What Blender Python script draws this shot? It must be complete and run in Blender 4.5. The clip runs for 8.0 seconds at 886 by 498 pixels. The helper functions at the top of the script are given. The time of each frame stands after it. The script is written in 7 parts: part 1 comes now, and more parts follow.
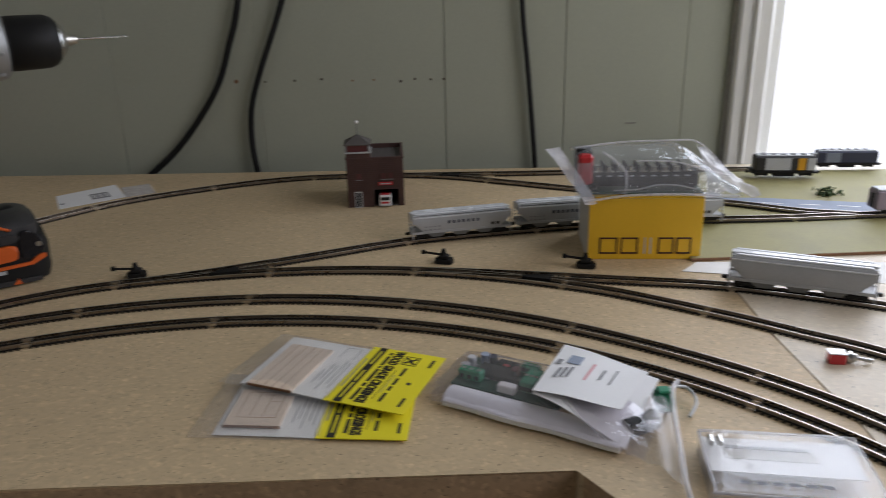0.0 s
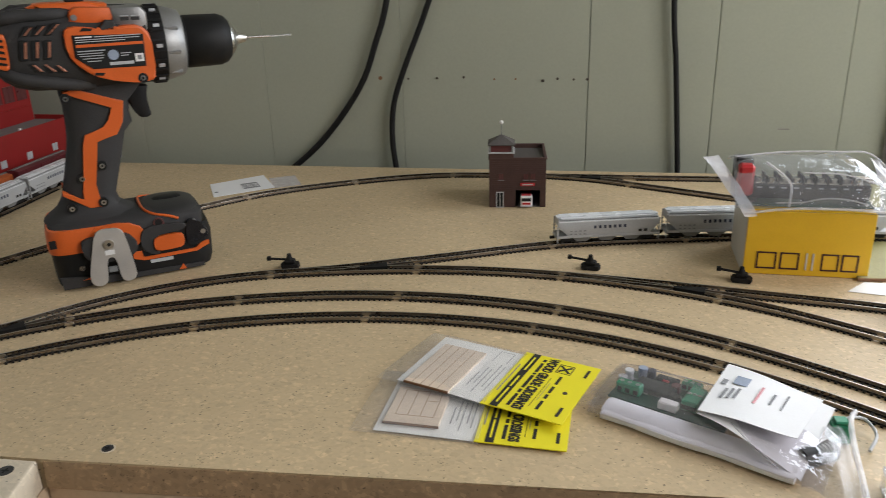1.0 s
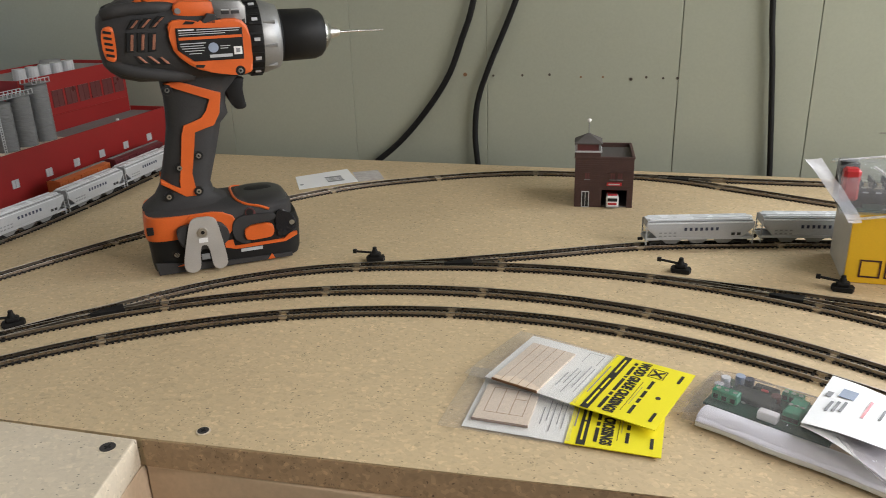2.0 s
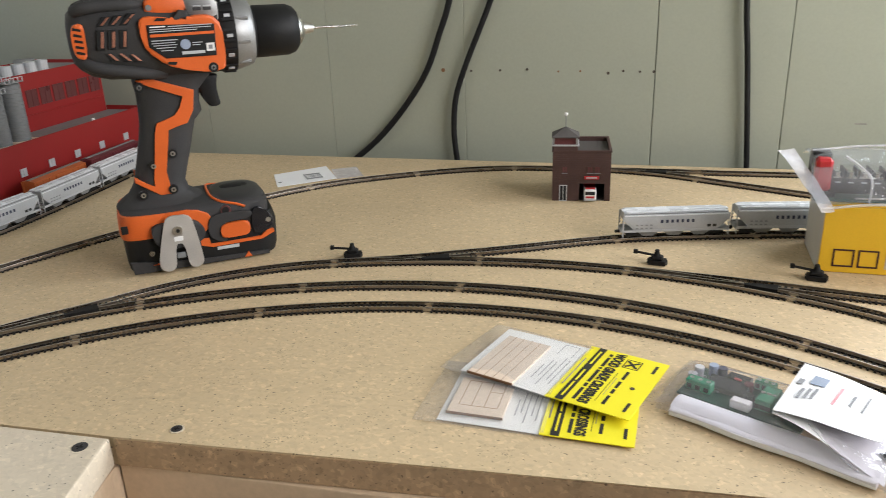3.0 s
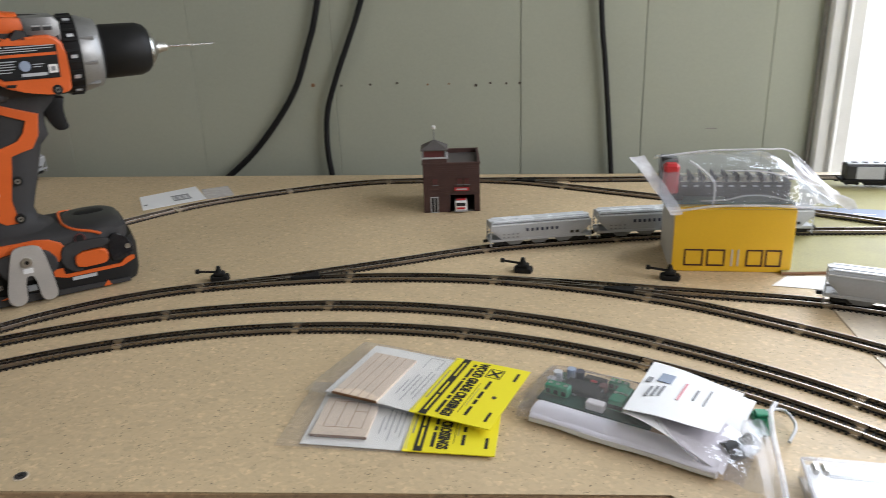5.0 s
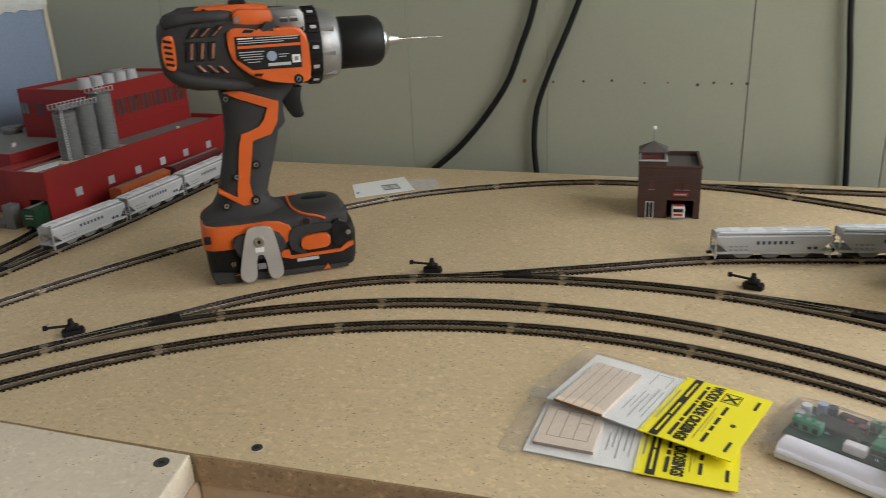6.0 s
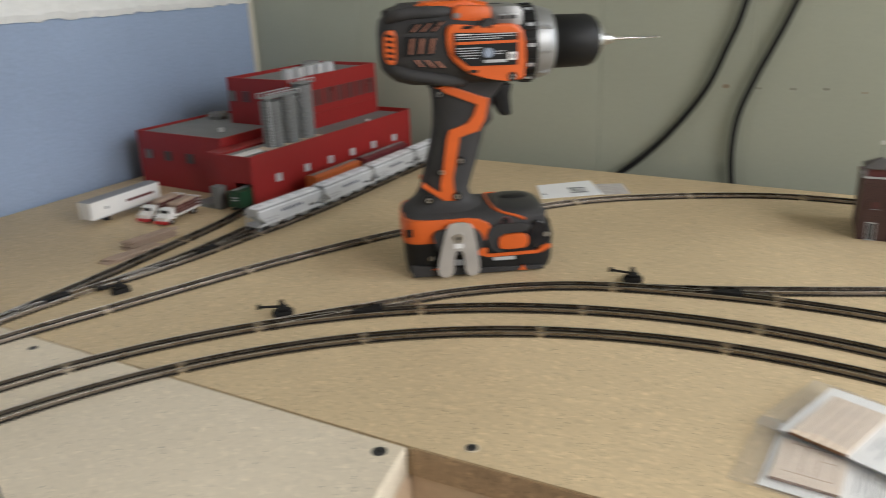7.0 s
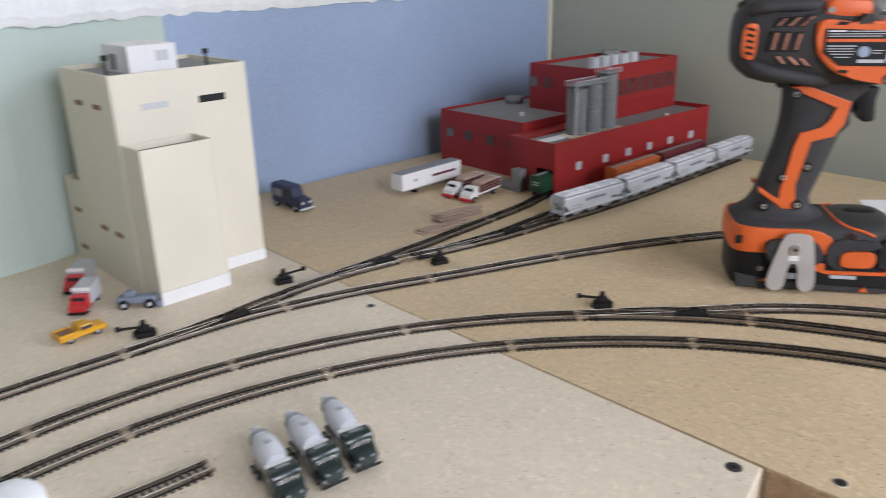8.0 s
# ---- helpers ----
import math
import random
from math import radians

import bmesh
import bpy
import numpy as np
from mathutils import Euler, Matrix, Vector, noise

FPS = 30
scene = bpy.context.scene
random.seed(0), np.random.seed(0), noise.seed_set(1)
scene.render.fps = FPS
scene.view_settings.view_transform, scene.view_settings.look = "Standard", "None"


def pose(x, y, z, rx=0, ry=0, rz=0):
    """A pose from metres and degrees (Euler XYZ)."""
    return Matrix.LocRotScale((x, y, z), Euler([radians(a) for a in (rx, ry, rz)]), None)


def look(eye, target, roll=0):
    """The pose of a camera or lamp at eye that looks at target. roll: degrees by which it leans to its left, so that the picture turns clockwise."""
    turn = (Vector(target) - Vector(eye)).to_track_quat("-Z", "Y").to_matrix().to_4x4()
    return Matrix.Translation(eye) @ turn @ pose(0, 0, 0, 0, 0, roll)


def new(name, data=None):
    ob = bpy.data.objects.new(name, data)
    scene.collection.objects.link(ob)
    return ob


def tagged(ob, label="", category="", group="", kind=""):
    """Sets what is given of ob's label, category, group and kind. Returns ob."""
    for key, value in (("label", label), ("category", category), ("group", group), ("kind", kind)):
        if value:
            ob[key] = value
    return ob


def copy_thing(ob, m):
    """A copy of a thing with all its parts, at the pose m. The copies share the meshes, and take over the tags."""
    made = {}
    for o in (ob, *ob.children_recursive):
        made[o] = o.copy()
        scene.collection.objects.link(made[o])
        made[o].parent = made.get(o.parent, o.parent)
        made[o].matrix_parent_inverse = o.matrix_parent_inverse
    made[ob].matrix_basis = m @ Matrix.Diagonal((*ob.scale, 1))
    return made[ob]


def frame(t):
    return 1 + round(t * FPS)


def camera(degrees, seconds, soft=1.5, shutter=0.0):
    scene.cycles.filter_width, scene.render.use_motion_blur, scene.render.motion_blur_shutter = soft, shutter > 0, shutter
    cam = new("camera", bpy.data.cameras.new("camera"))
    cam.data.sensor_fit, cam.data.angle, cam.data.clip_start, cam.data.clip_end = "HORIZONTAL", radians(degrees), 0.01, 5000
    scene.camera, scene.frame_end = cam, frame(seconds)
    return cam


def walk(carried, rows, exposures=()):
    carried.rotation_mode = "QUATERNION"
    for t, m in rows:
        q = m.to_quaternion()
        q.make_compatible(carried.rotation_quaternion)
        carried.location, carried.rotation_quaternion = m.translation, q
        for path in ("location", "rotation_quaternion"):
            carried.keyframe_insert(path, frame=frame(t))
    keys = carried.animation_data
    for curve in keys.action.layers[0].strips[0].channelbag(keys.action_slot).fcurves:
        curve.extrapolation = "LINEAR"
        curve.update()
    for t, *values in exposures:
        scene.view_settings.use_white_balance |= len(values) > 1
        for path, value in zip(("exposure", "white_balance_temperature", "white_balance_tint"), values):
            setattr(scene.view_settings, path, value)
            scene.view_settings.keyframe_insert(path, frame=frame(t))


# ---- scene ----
cam = camera(59.3, 8.0, soft=0.9, shutter=0.5)
PATH = [
    (0, (0.035, 0.023, 0.25), (-0.025, 1.895, -0.453), -1.4),
    (0.5, (0.016, 0.024, 0.256), (-0.221, 1.877, -0.458), -2.2),
    (1, (0.001, 0.024, 0.257), (-0.331, 1.864, -0.454), -1.6),
    (1.5, (-0.008, 0.024, 0.255), (-0.431, 1.847, -0.452), -1.5),
    (1.7, (-0.012, 0.023, 0.255), (-0.471, 1.836, -0.452), -1.6),
    (2.25, (-0.015, 0.024, 0.254), (-0.53, 1.82, -0.457), -1.7),
    (2.8, (-0.012, 0.025, 0.252), (-0.5, 1.829, -0.461), -1.8),
    (3, (-0.007, 0.025, 0.252), (-0.474, 1.833, -0.464), -2.1),
    (3.5, (0.005, 0.03, 0.255), (-0.391, 1.854, -0.462), -2.0),
    (4, (0.019, 0.035, 0.254), (-0.241, 1.886, -0.458), -1.9),
    (4.2, (0.022, 0.035, 0.255), (-0.179, 1.895, -0.452), -2.1),
    (4.75, (0.021, 0.032, 0.256), (-0.154, 1.897, -0.447), -2.1),
    (5.3, (0.006, 0.029, 0.256), (-0.321, 1.874, -0.441), -2.0),
    (5.5, (-0.004, 0.032, 0.254), (-0.444, 1.856, -0.438), -2.1),
    (6, (-0.024, 0.04, 0.254), (-0.657, 1.806, -0.439), -2.6),
    (6.5, (-0.035, 0.043, 0.254), (-0.76, 1.773, -0.439), -2.3),
    (7, (-0.076, 0.03, 0.254), (-1.03, 1.65, -0.426), -2.2),
    (7.5, (-0.121, 0.012, 0.256), (-1.336, 1.448, -0.424), -2.2),
    (8, (-0.146, -0.017, 0.256), (-1.529, 1.252, -0.435), -1.3),
]
EXPOSURES = [(0, -1.14, 6150, 17), (0.5, -0.68, 6250, 15), (1.0, -0.37, 6400, 13), (1.5, -0.17, 6500, 13), (3, 0.22, 6350, 13), (3.5, 0.31, 6200, 12), (4, 0.15, 6000, 15), (5.3, -0.28, 6300, 13), (5.6, -0.35, 6450, 12), (6.5, 0.05, 6500, 11), (7, 0.1, 6400, 12), (7.5, 0.1, 6100, 15), (8, 0.32, 5880, 18)]
walk(cam, [(t, look(eye, target, roll)) for t, eye, target, roll in PATH], EXPOSURES)

# ---- daylight ----
world = bpy.data.worlds.new("daylight")
scene.world = world
world.use_nodes = True
wn = world.node_tree.nodes
sky = wn.new("ShaderNodeTexSky")
sky.sky_type, sky.sun_disc = "NISHITA", False
sky.sun_elevation, sky.sun_rotation = radians(40), radians(150)
wn["Background"].inputs["Strength"].default_value = 0.12
world.node_tree.links.new(sky.outputs["Color"], wn["Background"].inputs["Color"])


def area_light(name, m, width, height, watts, colour):
    lamp = bpy.data.lights.new(name, "AREA")
    lamp.shape, lamp.size, lamp.size_y, lamp.energy, lamp.color = "RECTANGLE", width, height, watts, colour
    ob = new(name, lamp)
    ob.matrix_world = m
    return ob


# daylight through the north window, and an added fill lamp in an unseen east opening
area_light("window_daylight", look((0.86, 1.10, 0.55), (0.2, 0.1, 0.0)), 0.85, 1.0, 23, (0.88, 0.95, 1.0))
area_light("east_fill_light", look((1.46, 0.06, 0.75), (0.25, 0.85, 0.0)), 1.0, 0.9, 24, (1.0, 0.975, 0.94))

# ---- materials ----


def material(name, colour, rough=0.5, metal=0.0, vary=0.12, scale=60.0, fine=900.0, bump=0.15, spec=0.5, coat=0.0, random_tone=0.0):
    """Colour with stains at one scale and grain at another, fine relief, uneven gloss."""
    m = bpy.data.materials.new(name)
    m.use_nodes = True
    nt = m.node_tree
    b = nt.nodes["Principled BSDF"]
    co = nt.nodes.new("ShaderNodeTexCoord")
    n1, n2 = nt.nodes.new("ShaderNodeTexNoise"), nt.nodes.new("ShaderNodeTexNoise")
    n1.inputs["Scale"].default_value, n1.inputs["Detail"].default_value = scale, 4
    n2.inputs["Scale"].default_value, n2.inputs["Detail"].default_value = fine, 3
    for n in (n1, n2):
        nt.links.new(co.outputs["Object"], n.inputs["Vector"])
    mix = nt.nodes.new("ShaderNodeMath")
    mix.operation = "ADD"
    nt.links.new(n1.outputs["Fac"], mix.inputs[0])
    nt.links.new(n2.outputs["Fac"], mix.inputs[1])
    last = mix
    if random_tone:
        info, mul = nt.nodes.new("ShaderNodeObjectInfo"), nt.nodes.new("ShaderNodeMath")
        mul.operation = "MULTIPLY_ADD"
        mul.inputs[1].default_value = random_tone
        nt.links.new(info.outputs["Random"], mul.inputs[0])
        nt.links.new(mix.outputs[0], mul.inputs[2])
        last = mul
    rng = nt.nodes.new("ShaderNodeMapRange")
    rng.inputs["From Min"].default_value, rng.inputs["From Max"].default_value = 0.6, 1.4 + random_tone
    rng.inputs["To Min"].default_value, rng.inputs["To Max"].default_value = 1 - vary, 1 + vary
    nt.links.new(last.outputs[0], rng.inputs["Value"])
    tint = nt.nodes.new("ShaderNodeVectorMath")
    tint.operation = "SCALE"
    tint.inputs[0].default_value = colour
    nt.links.new(rng.outputs[0], tint.inputs["Scale"])
    nt.links.new(tint.outputs[0], b.inputs["Base Color"])
    rr = nt.nodes.new("ShaderNodeMapRange")
    rr.inputs["To Min"].default_value, rr.inputs["To Max"].default_value = max(0.02, rough - 0.08), min(1, rough + 0.08)
    nt.links.new(n1.outputs["Fac"], rr.inputs["Value"])
    nt.links.new(rr.outputs[0], b.inputs["Roughness"])
    b.inputs["Metallic"].default_value = metal
    b.inputs["Specular IOR Level"].default_value = spec
    b.inputs["Coat Weight"].default_value = coat
    if bump:
        bp = nt.nodes.new("ShaderNodeBump")
        bp.inputs["Strength"].default_value, bp.inputs["Distance"].default_value = bump, 0.0006
        nt.links.new(n2.outputs["Fac"], bp.inputs["Height"])
        nt.links.new(bp.outputs[0], b.inputs["Normal"])
    return m


def chipboard(name, colour, chips, specks, rough, gain=1.0):
    """Pressed wood chips: pale and dark flakes, sparse dark specks, broad stains, a light sheen."""
    m = bpy.data.materials.new(name)
    m.use_nodes = True
    nt = m.node_tree
    b = nt.nodes["Principled BSDF"]
    co = nt.nodes.new("ShaderNodeTexCoord")
    warp = nt.nodes.new("ShaderNodeTexNoise")
    warp.inputs["Scale"].default_value = 130
    nt.links.new(co.outputs["Object"], warp.inputs["Vector"])
    bend = nt.nodes.new("ShaderNodeVectorMath")
    bend.operation = "MULTIPLY_ADD"
    bend.inputs[1].default_value = (0.006, 0.006, 0.006)
    nt.links.new(warp.outputs["Color"], bend.inputs[0])
    nt.links.new(co.outputs["Object"], bend.inputs[2])

    def flakes(size, squash, turn):
        mp = nt.nodes.new("ShaderNodeMapping")
        mp.inputs["Scale"].default_value = (1, squash, 1)
        mp.inputs["Rotation"].default_value = (0, 0, turn)
        nt.links.new(bend.outputs[0], mp.inputs["Vector"])
        v = nt.nodes.new("ShaderNodeTexVoronoi")
        v.inputs["Scale"].default_value = size
        nt.links.new(mp.outputs[0], v.inputs["Vector"])
        s = nt.nodes.new("ShaderNodeSeparateColor")
        nt.links.new(v.outputs["Color"], s.inputs[0])
        return v, s

    va, fa = flakes(420, 1.25, 0.5)
    vb, fb = flakes(260, 1.4, 1.9)
    vs, fs = flakes(300, 1.5, 1.1)
    big = nt.nodes.new("ShaderNodeTexNoise")
    big.inputs["Scale"].default_value, big.inputs["Detail"].default_value = 7, 5
    nt.links.new(co.outputs["Object"], big.inputs["Vector"])

    def ramp(src, stops):
        r = nt.nodes.new("ShaderNodeValToRGB")
        r.color_ramp.elements[0].position, r.color_ramp.elements[0].color = stops[0][0], (*[stops[0][1]] * 3, 1)
        r.color_ramp.elements[1].position, r.color_ramp.elements[1].color = stops[-1][0], (*[stops[-1][1]] * 3, 1)
        for p, v in stops[1:-1]:
            r.color_ramp.elements.new(p).color = (v, v, v, 1)
        nt.links.new(src, r.inputs[0])
        return r.outputs[0]

    def mul(a, c):
        x = nt.nodes.new("ShaderNodeVectorMath")
        x.operation = "MULTIPLY"
        nt.links.new(a, x.inputs[0])
        nt.links.new(c, x.inputs[1])
        return x.outputs[0]

    base = nt.nodes.new("ShaderNodeRGB")
    base.outputs[0].default_value = (*[c * gain for c in colour], 1)
    c = mul(base.outputs[0], ramp(fa.outputs[0], [(0, 1 - chips * 0.5), (0.5, 1.0), (0.86, 1.0), (1, 1 + chips)]))
    c = mul(c, ramp(fb.outputs[1], [(0, 1 - chips * 0.7), (0.12, 1.0), (0.9, 1.0), (1, 1 + chips * 0.8)]))
    dot = nt.nodes.new("ShaderNodeMath")
    dot.operation = "MULTIPLY_ADD"
    dot.inputs[1].default_value = 1.0
    near = nt.nodes.new("ShaderNodeMath")
    near.operation = "LESS_THAN"
    near.inputs[1].default_value = 0.22
    nt.links.new(vs.outputs["Distance"], near.inputs[0])
    rare = nt.nodes.new("ShaderNodeMath")
    rare.operation = "LESS_THAN"
    rare.inputs[1].default_value = specks
    nt.links.new(fs.outputs[0], rare.inputs[0])
    both = nt.nodes.new("ShaderNodeMath")
    both.operation = "MULTIPLY"
    nt.links.new(near.outputs[0], both.inputs[0])
    nt.links.new(rare.outputs[0], both.inputs[1])
    c = mul(c, ramp(both.outputs[0], [(0, 1.0), (1, 0.4)]))
    # clusters of fine dark specks
    vf, ff = flakes(640, 1.2, 2.6)
    patch = nt.nodes.new("ShaderNodeTexNoise")
    patch.inputs["Scale"].default_value, patch.inputs["Detail"].default_value = 45, 3
    nt.links.new(co.outputs["Object"], patch.inputs["Vector"])
    share = nt.nodes.new("ShaderNodeMapRange")
    share.inputs["From Min"].default_value, share.inputs["From Max"].default_value = 0.5, 0.72
    share.inputs["To Min"].default_value, share.inputs["To Max"].default_value = 0.01, specks * 3
    nt.links.new(patch.outputs["Fac"], share.inputs["Value"])
    fine_rare, fine_near, fine_both = (nt.nodes.new("ShaderNodeMath") for _ in range(3))
    fine_rare.operation, fine_near.operation, fine_both.operation = "LESS_THAN", "LESS_THAN", "MULTIPLY"
    fine_near.inputs[1].default_value = 0.35
    nt.links.new(ff.outputs[0], fine_rare.inputs[0])
    nt.links.new(share.outputs[0], fine_rare.inputs[1])
    nt.links.new(vf.outputs["Distance"], fine_near.inputs[0])
    nt.links.new(fine_rare.outputs[0], fine_both.inputs[0])
    nt.links.new(fine_near.outputs[0], fine_both.inputs[1])
    c = mul(c, ramp(fine_both.outputs[0], [(0, 1.0), (1, 0.62)]))
    c = mul(c, ramp(big.outputs["Fac"], [(0.25, 0.88), (0.75, 1.09)]))
    nt.links.new(c, b.inputs["Base Color"])
    rr = nt.nodes.new("ShaderNodeMapRange")
    rr.inputs["To Min"].default_value, rr.inputs["To Max"].default_value = rough - 0.1, rough + 0.1
    nt.links.new(fa.outputs[1], rr.inputs["Value"])
    nt.links.new(rr.outputs[0], b.inputs["Roughness"])
    bp = nt.nodes.new("ShaderNodeBump")
    bp.inputs["Strength"].default_value, bp.inputs["Distance"].default_value = 0.25, 0.0004
    nt.links.new(fa.outputs[2], bp.inputs["Height"])
    nt.links.new(bp.outputs[0], b.inputs["Normal"])
    return m


def clear_film(name, rough, haze, tint=(1, 1, 1), gloss=0.05, edge=0.6, relief=0.5, fold=90):
    """Thin polythene: mostly see-through, with a milky haze and sharp glints."""
    m = bpy.data.materials.new(name)
    m.use_nodes = True
    nt = m.node_tree
    out = nt.nodes["Material Output"]
    nt.nodes.remove(nt.nodes["Principled BSDF"])
    tr, gl, df = (nt.nodes.new("ShaderNodeBsdf" + k) for k in ("Transparent", "Glossy", "Diffuse"))
    tr.inputs["Color"].default_value = (*tint, 1)
    gl.inputs["Roughness"].default_value = rough
    df.inputs["Color"].default_value = (0.88, 0.87, 0.90, 1)
    nz, bp, co = nt.nodes.new("ShaderNodeTexNoise"), nt.nodes.new("ShaderNodeBump"), nt.nodes.new("ShaderNodeTexCoord")
    nz.inputs["Scale"].default_value, nz.inputs["Detail"].default_value = fold, 3
    nt.links.new(co.outputs["Object"], nz.inputs["Vector"])
    bp.inputs["Strength"].default_value, bp.inputs["Distance"].default_value = relief, 0.002
    nt.links.new(nz.outputs["Fac"], bp.inputs["Height"])
    nt.links.new(bp.outputs[0], gl.inputs["Normal"])
    lw, pw, fr = nt.nodes.new("ShaderNodeLayerWeight"), nt.nodes.new("ShaderNodeMath"), nt.nodes.new("ShaderNodeMath")
    lw.inputs["Blend"].default_value = 0.5
    pw.operation, fr.operation = "POWER", "MULTIPLY_ADD"
    pw.inputs[1].default_value, fr.inputs[1].default_value, fr.inputs[2].default_value = 5.0, edge, gloss
    nt.links.new(bp.outputs[0], lw.inputs["Normal"])
    nt.links.new(lw.outputs["Facing"], pw.inputs[0])
    nt.links.new(pw.outputs[0], fr.inputs[0])
    hz = nt.nodes.new("ShaderNodeMapRange")
    hz.inputs["To Min"].default_value, hz.inputs["To Max"].default_value = haze * 0.5, haze * 1.5
    nt.links.new(nz.outputs["Fac"], hz.inputs["Value"])
    m1, m2 = nt.nodes.new("ShaderNodeMixShader"), nt.nodes.new("ShaderNodeMixShader")
    nt.links.new(hz.outputs[0], m1.inputs[0])
    nt.links.new(tr.outputs[0], m1.inputs[1])
    nt.links.new(df.outputs[0], m1.inputs[2])
    nt.links.new(fr.outputs[0], m2.inputs[0])
    nt.links.new(m1.outputs[0], m2.inputs[1])
    nt.links.new(gl.outputs[0], m2.inputs[2])
    nt.links.new(m2.outputs[0], out.inputs["Surface"])
    return m


def glow(name, colour, strength):
    m = bpy.data.materials.new(name)
    m.use_nodes = True
    b = m.node_tree.nodes["Principled BSDF"]
    b.inputs["Emission Color"].default_value, b.inputs["Emission Strength"].default_value = (*colour, 1), strength
    return m


BOARD = chipboard("chipboard", (0.585, 0.447, 0.268), 0.17, 0.12, 0.55)
BOARD_PALE = chipboard("pale_chipboard", (0.672, 0.578, 0.437), 0.11, 0.035, 0.5)
BOARD_EDGE = chipboard("chipboard_edge", (0.43, 0.29, 0.165), 0.28, 0.12, 0.7)
PINE = material("pine", (0.60, 0.45, 0.30), 0.6, vary=0.1, scale=25, fine=300)
WALL_GREEN = material("painted_panelling", (0.385, 0.405, 0.322), 0.45, vary=0.05, scale=6, fine=350, bump=0.12)
WALL_BLUE = material("sky_blue_paint", (0.30, 0.378, 0.52), 0.6, vary=0.14, scale=5, fine=300, bump=0.1)
WALL_MINT = material("pale_green_paint", (0.47, 0.55, 0.49), 0.6, vary=0.06, scale=5, fine=300, bump=0.1)
PLASTER = material("rough_white_plaster", (0.80, 0.80, 0.78), 0.8, vary=0.08, scale=40, fine=220, bump=0.9)
ROOM_PAINT = material("room_paint", (0.30, 0.29, 0.26), 0.7, vary=0.05, scale=4, fine=200, bump=0.1)
FLOOR_GREY = material("concrete_floor", (0.25, 0.24, 0.22), 0.7, vary=0.2, scale=8, fine=150)
WHITE_TRIM = material("white_trim_paint", (0.80, 0.80, 0.77), 0.4, vary=0.05, scale=30)
CAULK = material("grey_caulk", (0.30, 0.29, 0.26), 0.8, vary=0.3, scale=120)
BLACK_RUBBER = material("black_cable_rubber", (0.010, 0.010, 0.010), 0.6, vary=0.3, spec=0.25)
# one metal in two tones: shaded rail sides here, shining tops in RAIL_TOP
RAIL = material("nickel_silver_rail", (0.33, 0.285, 0.24), 0.28, metal=1.0, vary=0.2, scale=30, bump=0.03)
TIE = material("black_plastic_tie", (0.014, 0.0115, 0.0095), 0.5, spec=0.3, vary=0.3, scale=80, random_tone=0.3)
RAIL_TOP = material("worn_lit_rail_top", (0.48, 0.435, 0.38), 0.42, metal=1.0, vary=0.3, scale=40)
FROG = material("matt_black_casting", (0.012, 0.011, 0.010), 0.7, vary=0.3, spec=0.2)
JOINER = material("nickel_joiner", (0.50, 0.43, 0.34), 0.35, metal=0.9, vary=0.2)
BLACK_PLASTIC = material("black_plastic", (0.012, 0.012, 0.012), 0.5, vary=0.25, spec=0.25)
ORANGE = material("orange_plastic", (0.68, 0.12, 0.016), 0.42, vary=0.08, bump=0.1)
GREY_RUBBER = material("dark_grey_rubber", (0.043, 0.0415, 0.041), 0.62, vary=0.15, bump=0.3, spec=0.22)
GLOSS_BLACK = material("glossy_black_plastic", (0.012, 0.012, 0.015), 0.18, vary=0.2, bump=0.05)
DARK_GREY = material("charcoal_plastic", (0.03, 0.029, 0.029), 0.4, vary=0.15)
SILVER = material("silver_cast_metal", (0.30, 0.30, 0.295), 0.42, metal=0.65, vary=0.12)
CLIP_STEEL = material("brushed_clip_steel", (0.46, 0.43, 0.39), 0.5, metal=0.3, vary=0.1)
STEEL = material("bright_steel", (0.60, 0.59, 0.57), 0.28, metal=1.0, vary=0.12)
RED_MODEL = material("red_styrene", (0.285, 0.0140, 0.013), 0.5, vary=0.1, scale=30, bump=0.08)
ROOF_GREY = material("grey_styrene_roof", (0.225, 0.225, 0.22), 0.75, vary=0.15, scale=60)
DARK_RED = material("window_dark_red", (0.12, 0.035, 0.035), 0.3, vary=0.2)
LIGHT_GREY = material("light_grey_styrene", (0.48, 0.49, 0.50), 0.5, vary=0.1)
MID_GREY = material("mid_grey_styrene", (0.20, 0.205, 0.205), 0.6, vary=0.12, scale=90)
CREAM = material("cream_styrene", (0.66, 0.61, 0.485), 0.55, vary=0.05, scale=20, bump=0.05)
CREAM_WHITE = material("white_styrene", (0.72, 0.71, 0.68), 0.5, vary=0.04, bump=0.05)
STATION_ROOF = material("dark_station_roof", (0.085, 0.075, 0.070), 0.7, vary=0.2, scale=80)
BRICK_BROWN = material("maroon_brick_styrene", (0.070, 0.034, 0.028), 0.65, vary=0.25, scale=80, fine=700)
HOPPER = material("hopper_car_grey", (0.42, 0.43, 0.44), 0.42, vary=0.09, scale=50)
# paler than the sides: light from above put into the roof colour
HOPPER_ROOF = material("hopper_roof_toplit", (0.72, 0.73, 0.75), 0.28, vary=0.08)
NAVY = material("dark_lettering", (0.03, 0.035, 0.07), 0.5)
GREEN_CAR = material("dark_green_paint", (0.013, 0.055, 0.026), 0.4)
ORANGE_CAR = material("box_car_orange", (0.50, 0.12, 0.03), 0.5)
MAROON_CAR = material("box_car_maroon", (0.14, 0.025, 0.03), 0.5)
WHITE_PAINT = material("white_model_paint", (0.80, 0.79, 0.77), 0.4, vary=0.05)
RED_PAINT = material("red_model_paint", (0.50, 0.025, 0.03), 0.35)
